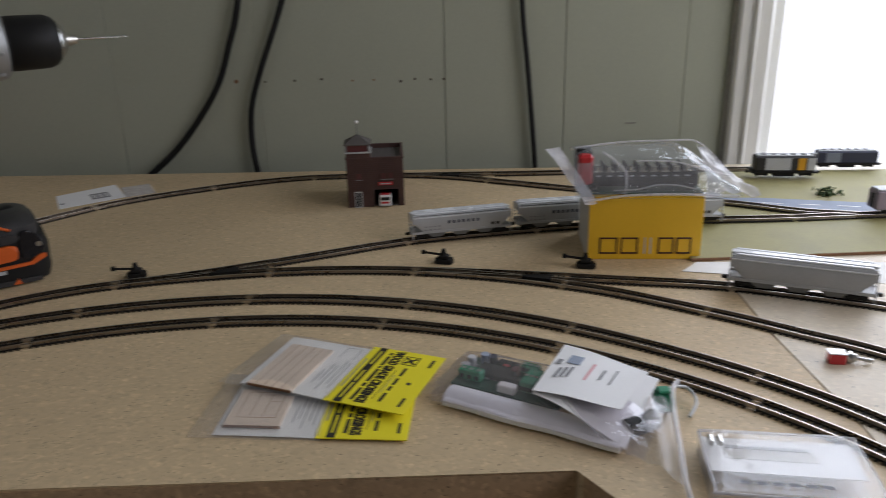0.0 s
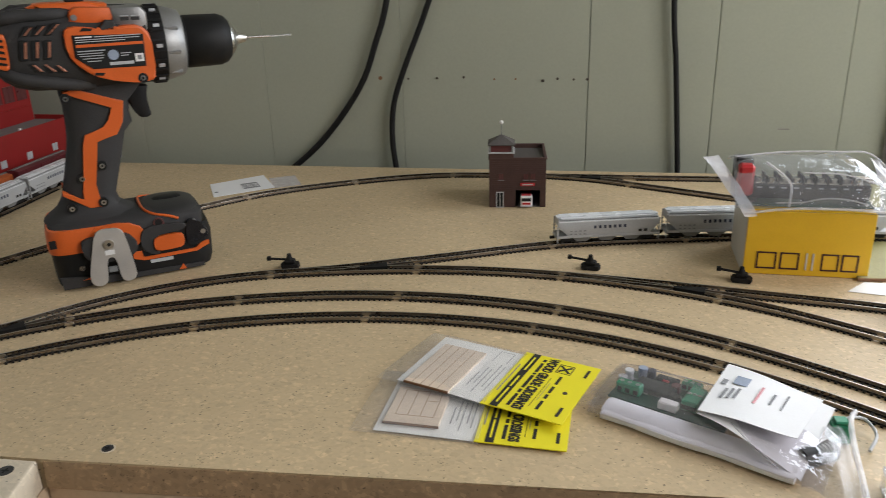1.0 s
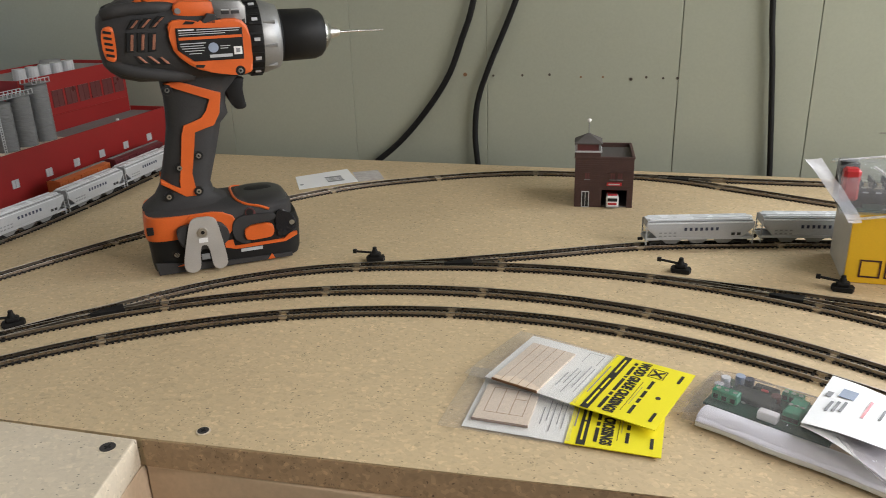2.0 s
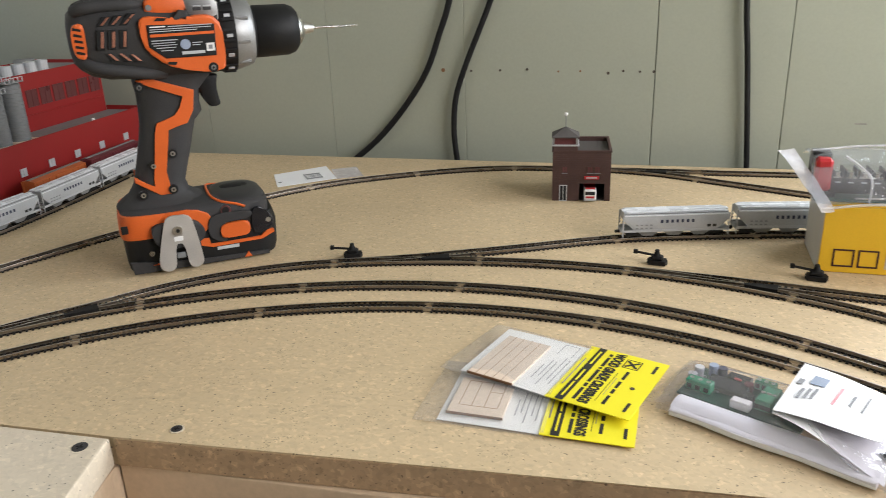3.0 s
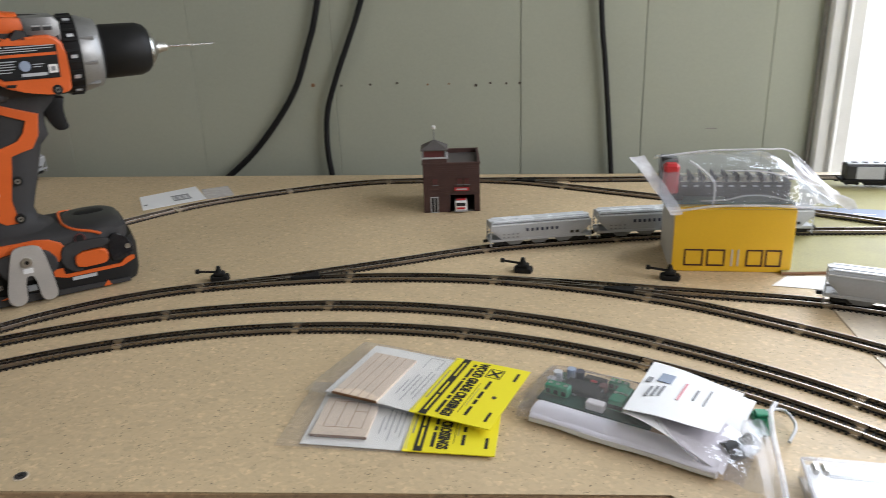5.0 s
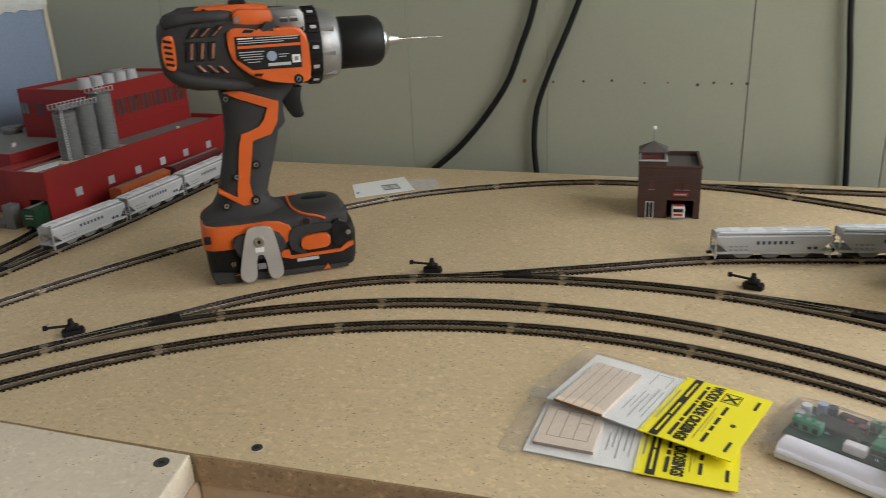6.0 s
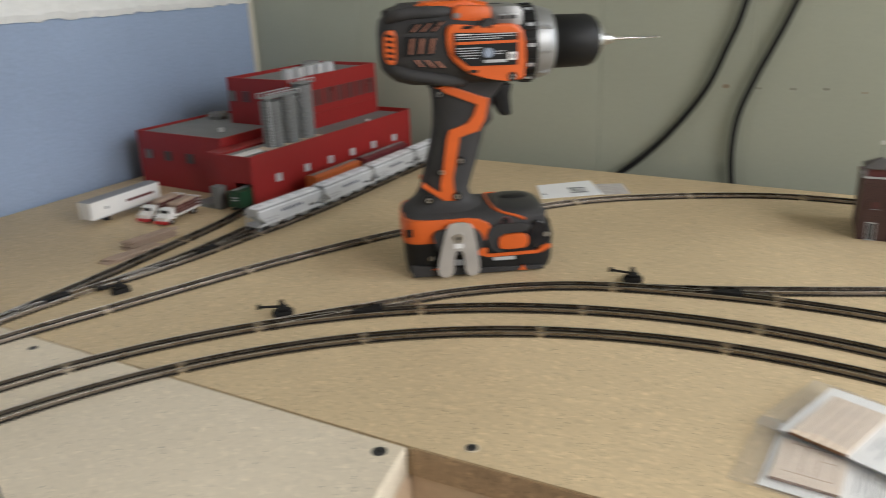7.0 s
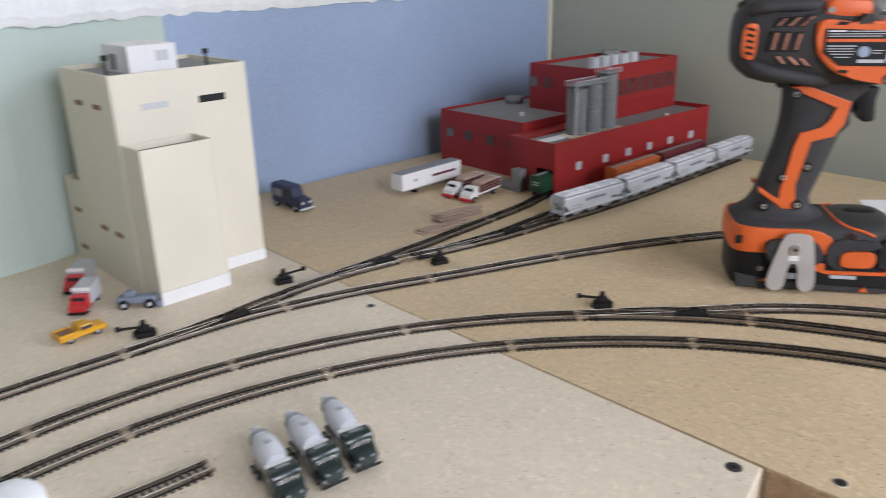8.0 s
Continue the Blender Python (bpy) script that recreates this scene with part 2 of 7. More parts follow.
YELLOW_BOX = material("yellow_carton", (0.78, 0.46, 0.015), 0.45, vary=0.05, scale=25, bump=0.06)
YELLOW_CARD = material("bright_yellow_card", (0.85, 0.74, 0.015), 0.5, vary=0.03, bump=0.04)
CARTON_GREY = material("plain_carton_side", (0.52, 0.50, 0.45), 0.6, vary=0.1)
PAPER = material("white_paper", (0.88, 0.88, 0.88), 0.65, vary=0.03, bump=0.05)
PAPER_CREAM = material("cream_paper", (0.84, 0.825, 0.79), 0.65, vary=0.04, bump=0.05)
PRINT = material("black_print", (0.02, 0.02, 0.018), 0.5)
MAROON_PRINT = material("dark_maroon_print", (0.045, 0.010, 0.012), 0.5)
PRINT_GREY = material("grey_print", (0.25, 0.25, 0.26), 0.6)
MARK_BLUE = material("pale_blue_print", (0.30, 0.35, 0.45), 0.5)
PRINT_RED = material("red_print", (0.72, 0.34, 0.36), 0.6)
BALSA = material("laser_cut_basswood", (0.70, 0.575, 0.45), 0.6, vary=0.12, scale=40, fine=500)
COPPER = material("copper_winding", (0.46, 0.20, 0.13), 0.3, metal=0.6, vary=0.3, scale=200)
NAIL = material("rusty_nail", (0.06, 0.045, 0.035), 0.6, vary=0.3)
BURNT = material("laser_burnt_edge", (0.22, 0.11, 0.05), 0.7)
CUT_LINE = material("faint_laser_cut", (0.36, 0.23, 0.14), 0.7)
PCB = material("circuit_board_green", (0.010, 0.065, 0.042), 0.35, vary=0.2)
GREEN_BLOCK = material("green_terminal_plastic", (0.025, 0.25, 0.13), 0.4)
FILM = clear_film("clear_polythene", 0.16, 0.06, gloss=0.04, edge=0.4, relief=0.3)
FILM_BAG = clear_film("crinkled_polythene", 0.10, 0.085, (0.96, 0.98, 1.0), gloss=0.075, edge=0.6, relief=0.9, fold=110)
FILM_SOFT = clear_film("thin_polythene", 0.3, 0.09, gloss=0.03, edge=0.12, relief=0.15)
FILM_KIT = clear_film("kit_bag_polythene", 0.08, 0.035, (0.99, 0.98, 1.0), gloss=0.08, edge=0.5, relief=0.8, fold=120)
FILM_MILKY = clear_film("milky_polythene", 0.3, 0.34, gloss=0.06, edge=0.3, relief=0.3, fold=140)
FOIL = material("antistatic_foil", (0.70, 0.70, 0.73), 0.3, metal=0.35, vary=0.1, bump=0.4)
OLIVE = material("olive_painted_board", (0.285, 0.255, 0.10), 0.65, vary=0.22, scale=25)
ASPHALT = material("model_road_grey", (0.18, 0.215, 0.29), 0.6, vary=0.1)
GLASS_DARK = material("dark_glazing", (0.02, 0.022, 0.026), 0.15, vary=0.1, bump=0)
OUTSIDE = glow("overcast_outside", (0.95, 0.98, 1.0), 3.0)

# ---- mesh helpers ----


def part(name, bm, mat, parent=None, label="", smooth=False):
    me = bpy.data.meshes.new(name)
    bmesh.ops.recalc_face_normals(bm, faces=bm.faces)
    if smooth:
        for f in bm.faces:
            f.smooth = True
    bm.to_mesh(me)
    bm.free()
    if smooth:
        me.set_sharp_from_angle(angle=radians(40))
    me.materials.append(mat)
    ob = new(name, me)
    if parent:
        ob.parent = parent
    if label:
        ob["label"] = label
    return ob


def thing(name, label, category, m=None, group="", kind=""):
    ob = new(name)
    ob.empty_display_size = 0.02
    if m is not None:
        ob.matrix_basis = m
    return tagged(ob, label, category, group, kind)


def B(): return bmesh.new()


def bx(bm, x0, x1, y0, y1, z0, z1, bevel=0.0, m=None, seg=1):
    v = [bm.verts.new((x, y, z)) for x in (x0, x1) for y in (y0, y1) for z in (z0, z1)]
    fs = [bm.faces.new([v[i] for i in q]) for q in ((0, 1, 3, 2), (4, 6, 7, 5), (0, 4, 5, 1), (2, 3, 7, 6), (0, 2, 6, 4), (1, 5, 7, 3))]
    if bevel:
        es = list({e for f in fs for e in f.edges})
        r = bmesh.ops.bevel(bm, geom=es, offset=bevel, segments=seg, affect="EDGES", profile=0.6)
        v = list({w for f in r["faces"] for w in f.verts} | {w for w in v if w.is_valid})
    if m is not None:
        for w in v:
            w.co = m @ w.co
    return bm


def cy(bm, p0, p1, r0, r1=None, n=16, caps=True):
    p0, p1 = Vector(p0), Vector(p1)
    r1 = r0 if r1 is None else r1
    q = (p1 - p0).to_track_quat("Z", "Y")
    rings = []
    for p, r in ((p0, r0), (p1, r1)):
        rings.append([bm.verts.new(p + q @ Vector((r * math.cos(a * 2 * math.pi / n), r * math.sin(a * 2 * math.pi / n), 0))) for a in range(n)])
    for i in range(n):
        bm.faces.new((rings[0][i], rings[0][(i + 1) % n], rings[1][(i + 1) % n], rings[1][i]))
    if caps:
        bm.faces.new(rings[0][::-1])
        bm.faces.new(rings[1])
    return bm


def lathe(bm, prof, along_axis, centre=(0, 0, 0), n=28):
    """A turned shape: (distance, radius) pairs along an axis, one closed skin."""
    rings = []
    for d, r in prof:
        ring = []
        for k in range(n):
            c, s = r * math.cos(2 * math.pi * k / n), r * math.sin(2 * math.pi * k / n)
            ring.append(Vector(centre) + Vector({"x": (d, c, s), "y": (c, d, s), "z": (c, s, d)}[along_axis]))
        rings.append(ring)
    return loft(bm, rings)


def prism(bm, poly, a, b, axis="z", bevel=0.0):
    """A polygon pushed from a to b along an axis. For y the polygon is (x, z), for x it is (y, z)."""
    def at(p, h):
        return {"z": (p[0], p[1], h), "y": (p[0], h, p[1]), "x": (h, p[0], p[1])}[axis]
    lo, hi = [bm.verts.new(at(p, a)) for p in poly], [bm.verts.new(at(p, b)) for p in poly]
    fs = [bm.faces.new(lo), bm.faces.new(hi[::-1])]
    n = len(poly)
    for i in range(n):
        fs.append(bm.faces.new((lo[i], hi[i], hi[(i + 1) % n], lo[(i + 1) % n])))
    if bevel:
        es = list(set(fs[0].edges) | set(fs[1].edges))
        bmesh.ops.bevel(bm, geom=es, offset=bevel, segments=2, affect="EDGES", profile=0.6)
    return bm


def loft(bm, rings, caps=True):
    vs = [[bm.verts.new(p) for p in r] for r in rings]
    n = len(vs[0])
    for a, b in zip(vs, vs[1:]):
        for i in range(n):
            bm.faces.new((a[i], a[(i + 1) % n], b[(i + 1) % n], b[i]))
    if caps:
        bm.faces.new(vs[0][::-1])
        bm.faces.new(vs[-1])
    return bm


def oval(n, ha, hb, power=2.6):
    """A rounded-rectangle ring as (a, b) pairs."""
    out = []
    for i in range(n):
        t = 2 * math.pi * i / n
        c, s = math.cos(t), math.sin(t)
        out.append((ha * math.copysign(abs(c) ** (2 / power), c), hb * math.copysign(abs(s) ** (2 / power), s)))
    return out


def spline(pts, step=0.004):
    """Points evenly spaced along a smooth line through pts."""
    P = [Vector((*p, 0)) if len(p) == 2 else Vector(p) for p in pts]
    P = [2 * P[0] - P[1]] + P + [2 * P[-1] - P[-2]]
    raw = []
    for i in range(1, len(P) - 2):
        for k in range(40):
            t = k / 40
            a, b, c, d = P[i - 1:i + 3]
            raw.append(0.5 * (2 * b + (c - a) * t + (2 * a - 5 * b + 4 * c - d) * t * t + (3 * b - a - 3 * c + d) * t ** 3))
    raw.append(P[-2])
    out, need = [raw[0]], step
    for a, b in zip(raw, raw[1:]):
        left = (b - a).length
        while left >= need:
            a = a + (b - a) * (need / left)
            left -= need
            out.append(a)
            need = step
        need -= left
    return out


def tube(bm, pts, r, n=8):
    rings = []
    for i, p in enumerate(pts):
        d = (pts[min(i + 1, len(pts) - 1)] - pts[max(i - 1, 0)]).normalized()
        s = d.cross(Vector((0.31, 0.87, 0.38))).normalized()
        t = d.cross(s)
        rings.append([p + r * (math.cos(2 * math.pi * k / n) * s + math.sin(2 * math.pi * k / n) * t) for k in range(n)])
    return loft(bm, rings)


def rounded(pts, times=2):
    """A polygon with its corners cut round."""
    for _ in range(times):
        pts = [q for (ax, ay), (bx_, by) in zip(pts, pts[1:] + pts[:1]) for q in ((ax * 0.78 + bx_ * 0.22, ay * 0.78 + by * 0.22), (ax * 0.22 + bx_ * 0.78, ay * 0.22 + by * 0.78))]
    return pts


def setting(name, bm, mat, label, category):
    return tagged(part(name, bm, mat), label, category, "", "structure")


# ---- the room ----
WY = 1.02
setting("floor", bx(B(), -1.4, 2.4, -2.2, 1.3, -0.95, -0.90), FLOOR_GREY, "plain grey concrete floor far below the table", "floor")
setting("ceiling", bx(B(), -1.4, 2.4, -2.2, 1.3, 1.50, 1.55), ROOM_PAINT, "plain painted ceiling of the train room", "ceiling")
setting("wall_south", bx(B(), -1.4, 2.4, -2.25, -2.2, -0.9, 1.5), ROOM_PAINT, "plain painted wall behind the camera", "wall")
# unseen east wall; the opening is added to hold the fill lamp
b = B()
bx(b, 1.5, 1.6, -2.2, -0.48, -0.9, 1.5)
bx(b, 1.5, 1.6, 0.60, 1.12, -0.9, 1.5)
bx(b, 1.5, 1.6, -0.48, 0.60, -0.9, 0.25)
bx(b, 1.5, 1.6, -0.48, 0.60, 1.25, 1.5)
setting("wall_east", b, ROOM_PAINT, "plain painted wall with an added opening for the fill light", "wall")
b = B()
bx(b, 0.408, 1.5, WY, WY + 0.1, -0.9, -0.03)
bx(b, 0.408, 1.5, WY, WY + 0.1, 1.12, 1.5)
bx(b, 1.32, 1.5, WY, WY + 0.1, -0.03, 1.12)
bx(b, -1.2, 0.408, WY + 0.003, WY + 0.1, -0.9, 1.5)
north = setting("wall_north", b, WALL_GREEN, "grey-green painted panelling with thin vertical grooves", "wall")
SEAMS = [-1.2, -0.994, -0.79, -0.598, -0.410, -0.2255, 0.0106, 0.161, 0.31, 0.365]
OPEN = {0.0106: 0.0005, 0.161: 0.0004, 0.31: 0.0002}
for x0, x1 in zip(SEAMS, SEAMS[1:]):
    part("panel", bx(B(), x0 + OPEN.get(x0, 0.0002), x1 - OPEN.get(x1, 0.0002), WY - 0.004, WY + 0.002, -0.9, 1.5, 0.0005), WALL_GREEN, north)
for i, (x, z, r) in enumerate([(-0.254, 0.1078, 3.0), (-0.217, 0.1068, 1.6), (-0.1795, 0.1075, 1.8), (-0.145, 0.1087, 1.9), (-0.106, 0.1062, 1.5), (-0.079, 0.1066, 1.5),
                               (-0.045, 0.1042, 2.2), (-0.027, 0.1068, 1.9), (-0.007, 0.1059, 1.7), (0.0095, 0.1060, 2.0)]):
    nail = part("nail_head", cy(B(), (0, 0, 0), (0, -0.0008, 0), r * 0.85 / 1000, n=10), BURNT if i in (0, 4, 5) else NAIL, north)
    nail.location = (x, WY - 0.004, z)
scratch = part("scratch", bx(B(), 0.240, 0.253, WY - 0.0048, WY - 0.0038, 0.0452, 0.0466), CAULK, north)

# the west side: painted backdrop bent inward, rough plaster above it
WEST = [(-1.0, WY), (-0.972, 0.72), (-0.958, 0.45), (-0.944, 0.335), (-0.893, 0.16), (-0.860, -0.1), (-0.860, -2.2)]


def strip(pts, z0, z1, thick):
    b = B()
    prism(b, pts + [(x - thick, y) for x, y in reversed(pts)], z0, z1)
    return b


setting("backdrop_blue", strip(WEST[:4], -0.9, 0.2165, 0.02), WALL_BLUE, "sky-blue painted backdrop board along the wall", "backdrop")
setting("backdrop_green", strip(WEST[3:], -0.9, 0.2165, 0.02), WALL_MINT, "pale green painted backdrop board along the wall", "backdrop")
setting("wall_west", strip([(x - 0.022, y) for x, y in WEST], -0.9, 1.5, 0.1), PLASTER, "rough white plastered wall above the backdrop", "wall")
b = B()
rng = random.Random(3)
lip = [(p.x, p.y) for p in spline(WEST[:6], 0.01)]
lo = [(-0.003 - 0.004 * rng.random()) for _ in lip]
rings = []
for (x, y), d in zip(lip, lo):
    z = 0.2165 + d
    rings.append([(x - 0.02, y, z), (x + 0.003, y, z), (x + 0.006, y, z + 0.008), (x + 0.006, y, 0.55), (x - 0.02, y, 0.55)])
loft(b, rings)
setting("plaster_edge", b, PLASTER, "ragged lower edge of rough white plaster", "trim")
b = B()
tube(b, [Vector((-0.997, WY - 0.008, z)) for z in (-0.05, 0.1, 0.3, 0.6)], 0.004)
setting("corner_bead", b, CREAM, "cream caulked joint in the room corner", "trim")

# window
win = tagged(new("window_1"), "white painted window, bright overcast daylight outside", "window", "", "structure")
for nm, q in (("casing", (0.367, 0.408, WY - 0.018, WY + 0.0, -0.06, 1.16)), ("casing", (1.32, 1.36, WY - 0.018, WY, -0.06, 1.16)), ("head", (0.408, 1.32, WY - 0.018, WY, 1.12, 1.16)),
              ("window_sill", (0.36, 1.37, WY - 0.045, WY + 0.09, -0.05, -0.028)), ("jamb", (0.408, 0.416, WY + 0.001, WY + 0.098, -0.027, 1.119)),
              ("sash", (0.417, 0.44, WY + 0.03, WY + 0.06, -0.026, 1.118)), ("sash", (0.84, 0.89, WY + 0.03, WY + 0.06, -0.026, 1.118)), ("sash", (1.29, 1.318, WY + 0.03, WY + 0.06, -0.026, 1.118))):
    part(nm, bx(B(), *q, 0.003), WHITE_TRIM, win)
part("backband", bx(B(), 0.3835, 0.389, WY - 0.023, WY - 0.0185, -0.05, 1.16, 0.002), WHITE_TRIM, win)
part("caulk_line", bx(B(), 0.3625, 0.3668, WY - 0.010, WY - 0.001, -0.05, 1.16), CAULK, win, "dark uneven caulk beside the casing")
pane = part("pane", bx(B(), 0.44, 1.29, WY + 0.044, WY + 0.047, -0.02, 1.11), clear_film("window_glass", 0.02, 0.0), win)
pane.visible_shadow = False
setting("outside_backdrop", bx(B(), -2.5, 5.0, 4.0, 4.02, -2.0, 4.0), OUTSIDE, "plain bright overcast sky outside the window", "backdrop")

# ---- the table ----


def edge_y(x):
    return 0.3430 + 0.050 * (x + 0.286)


b = B()
prism(b, [(-0.286, edge_y(-0.286)), (0.091, edge_y(0.091)), (0.118, 0.325), (0.18, 0.10), (0.2538, 0.06), (0.2535, 0.40), (0.2455, 0.512), (0.243, 0.975), (-0.958, 0.975), (-0.958, 0.337), (-0.62, 0.3365)], -0.019, 0.0, bevel=0.0012)
board = setting("table_board", b, BOARD, "tan particle board table top with fine chips", "table top")
b = B()
prism(b, [(-0.2885, 0.341), (-0.62, 0.3350), (-0.957, 0.3355), (-0.9, 0.16), (-0.87, -0.1), (-0.87, -0.6), (-0.22, -0.6), (-0.2665, 0.24)], -0.019, 0.0003, bevel=0.0016)
setting("table_board_west", b, BOARD_PALE, "pale worn particle board table top", "table top")
b = B()
prism(b, [(0.2550, 0.06), (0.2545, 0.40), (0.2465, 0.512), (0.2445, 0.975), (1.4, 0.975), (1.4, 0.06)], -0.019, 0.0002, bevel=0.0010)
setting("table_board_east", b, BOARD_PALE, "pale particle board table top under the window", "table top")
b = B()
prism(b, [(-0.286, edge_y(-0.286) - 0.0008), (0.0905, edge_y(0.0905) - 0.0008), (0.0905, edge_y(0.0905) + 0.002), (-0.286, edge_y(-0.286) + 0.002)], -0.0188, -0.0014)
prism(b, [(0.0918, edge_y(0.091) - 0.001), (0.118, 0.3238), (0.1195, 0.325), (0.0925, edge_y(0.091))], -0.0188, -0.0014)
setting("sawn_edge", b, BOARD_EDGE, "raw sawn particle board edge with dark chips", "trim")
b = B()
prism(b, [(-0.2880, 0.3450), (0.10, 0.3490), (0.10, 0.386), (-0.2880, 0.370)], -0.13, -0.0195, bevel=0.001)
setting("table_rail", b, PINE, "smooth pine rail under the table edge", "beam")
b = B()
prism(b, [(-0.2893, 0.374), (-0.2893, 0.338), (-0.268, 0.24), (-0.224, -0.55), (-0.245, -0.55), (-0.289, 0.24), (-0.31, 0.332), (-0.31, 0.374)], -0.16, -0.0195, bevel=0.001)
setting("table_rail_west", b, PINE, "pine rail under the cut-out's side", "beam")
for x in (-0.85, 1.2):
    b = bx(B(), x - 0.045, x + 0.045, 0.8, 0.89, -0.9, -0.0195, 0.003)
    setting("table_post", b, PINE, "square pine post under the table", "post")

def screw(x, y, r=1.0):
    s = thing("screw", "dark countersunk screw sunk in particle board", "screw", pose(x, y, 0) @ Matrix.Diagonal((r, r, 1, 1)), "table screws")
    b = B()
    cy(b, (0, 0, -0.001), (0, 0, 0.0006), 0.0047, n=18)
    part("head", b, DARK_GREY, s)
    b = B()
    bx(b, -0.0022, 0.0022, -0.0005, 0.0005, 0.0006, 0.0008)
    bx(b, -0.0005, 0.0005, -0.0022, 0.0022, 0.0006, 0.00085)
    part("recess", b, BLACK_PLASTIC, s)
    b = B()
    cy(b, (0.0004, -0.0003, 0.0001), (0.0004, -0.0003, 0.0004), 0.0060, n=9)
    part("crushed_rim", b, BOARD_PALE, s)
for x, y, r in ((-0.2992, 0.3302, 0.95), (-0.2547, 0.3568, 0.72), (-0.6035, 0.3232, 0.68)):
    screw(x, y, r)

# ---- cables on the wall ----
def cable(label, pts, r):
    b = B()
    tube(b, spline(pts, 0.012), r, 10)
    ob = part("cable", b, BLACK_RUBBER, None, smooth=True)
    tagged(ob, label, "cable", "hanging cables")
CY = WY - 0.012
cable("thick black cable curving down to the table", [(-0.21, CY, 0.34), (-0.2395, CY, 0.2014), (-0.2556, CY, 0.1537), (-0.2740, CY, 0.1076), (-0.3040, CY, 0.0633), (-0.3414, CY, 0.021), (-0.3795, CY - 0.006, -0.011), (-0.42, CY - 0.015, -0.04)], 0.0040)
cable("thick black cable hanging down the wall", [(-0.142, CY, 0.32), (-0.1867, CY, 0.2001), (-0.2033, CY, 0.1597), (-0.2213, CY, 0.1179), (-0.2362, CY, 0.0744), (-0.2400, CY, 0.0293), (-0.2365, CY, -0.0116), (-0.232, CY, -0.05)], 0.0038)
cable("thin straight black cable down the wall", [(0.099, CY, 0.34), (0.1065, CY, 0.1917), (0.1133, CY, 0.1271), (0.1205, CY, 0.05), (0.1255, CY, -0.0101), (0.127, CY, -0.05)], 0.0035)

# ---- track ----
tie_mesh = None
joiner_mesh = None


def small_mesh(name, bm, mat):
    ob = part(name, bm, mat)
    me = ob.data
    bpy.data.objects.remove(ob)
    return me


tie_mesh = small_mesh("tie", bx(B(), -0.00088, 0.00088, -0.0080, 0.0080, 0, 0.0013, 0.0002), TIE)
b = B()
bx(b, -0.0034, 0.0034, -0.0011, 0.0011, 0.0008, 0.0029, 0.0003)
joiner_mesh = small_mesh("joiner", b, JOINER)
RAIL_SECTION = [(-0.0009, 0.0010), (0.0009, 0.0010), (0.0009, 0.0013), (0.0005, 0.0016), (0.0005, 0.0028), (0.00062, 0.0030), (0.00062, 0.00345), (-0.00062, 0.00345), (-0.00062, 0.0030), (-0.0005, 0.0028), (-0.0005, 0.0016), (-0.0009, 0.0013)]


def along(pts):
    """Each point with its sideways direction."""
    out = []
    for i, p in enumerate(pts):
        d = (pts[min(i + 1, len(pts) - 1)] - pts[max(i - 1, 0)]).normalized()
        out.append((p, d, Vector((-d.y, d.x, 0))))
    return out


def rail(parent, frames, side, off, lift=0.0):
    """A rail with its sides toned dark for shade and a worn top lightened for its shine."""
    rings, top = [], []
    for p, d, s in frames:
        c = p + s * side - off
        rings.append([c + s * a + Vector((0, 0, h + lift)) for a, h in RAIL_SECTION])
        top.append([c + s * a + Vector((0, 0, h + lift)) for a, h in ((-0.00048, 0.0034), (0.00048, 0.0034), (0.00042, 0.00355), (-0.00042, 0.00355))])
    b = B()
    loft(b, rings)
    r = part("rail", b, RAIL, parent)
    b = B()
    loft(b, top)
    part("running_surface", b, RAIL_TOP, r, "worn running surface, lightened for its shine")
    return r


def chair_strip(parent, frames, side, off):
    """The black plastic web that carries a rail and ties the sleepers together."""
    b = B()
    loft(b, [[p + s * (side + a) - off + Vector((0, 0, h)) for a, h in ((-0.00098, 0.0002), (0.00098, 0.0002), (0.00094, 0.0014), (-0.00094, 0.0014))] for p, d, s in frames])
    return part("chair_strip", b, TIE, parent)


def piece(parent, mesh, name, p, d, off, sy=1.0, shift=0.0):
    ob = new(name, mesh)
    ob.parent = parent
    s = Vector((-d.y, d.x, 0))
    ob.matrix_basis = Matrix.Translation(p - off + s * shift) @ Matrix.Rotation(math.atan2(d.y, d.x), 4, "Z") @ Matrix.Diagonal((1, sy, 1, 1))
    return ob


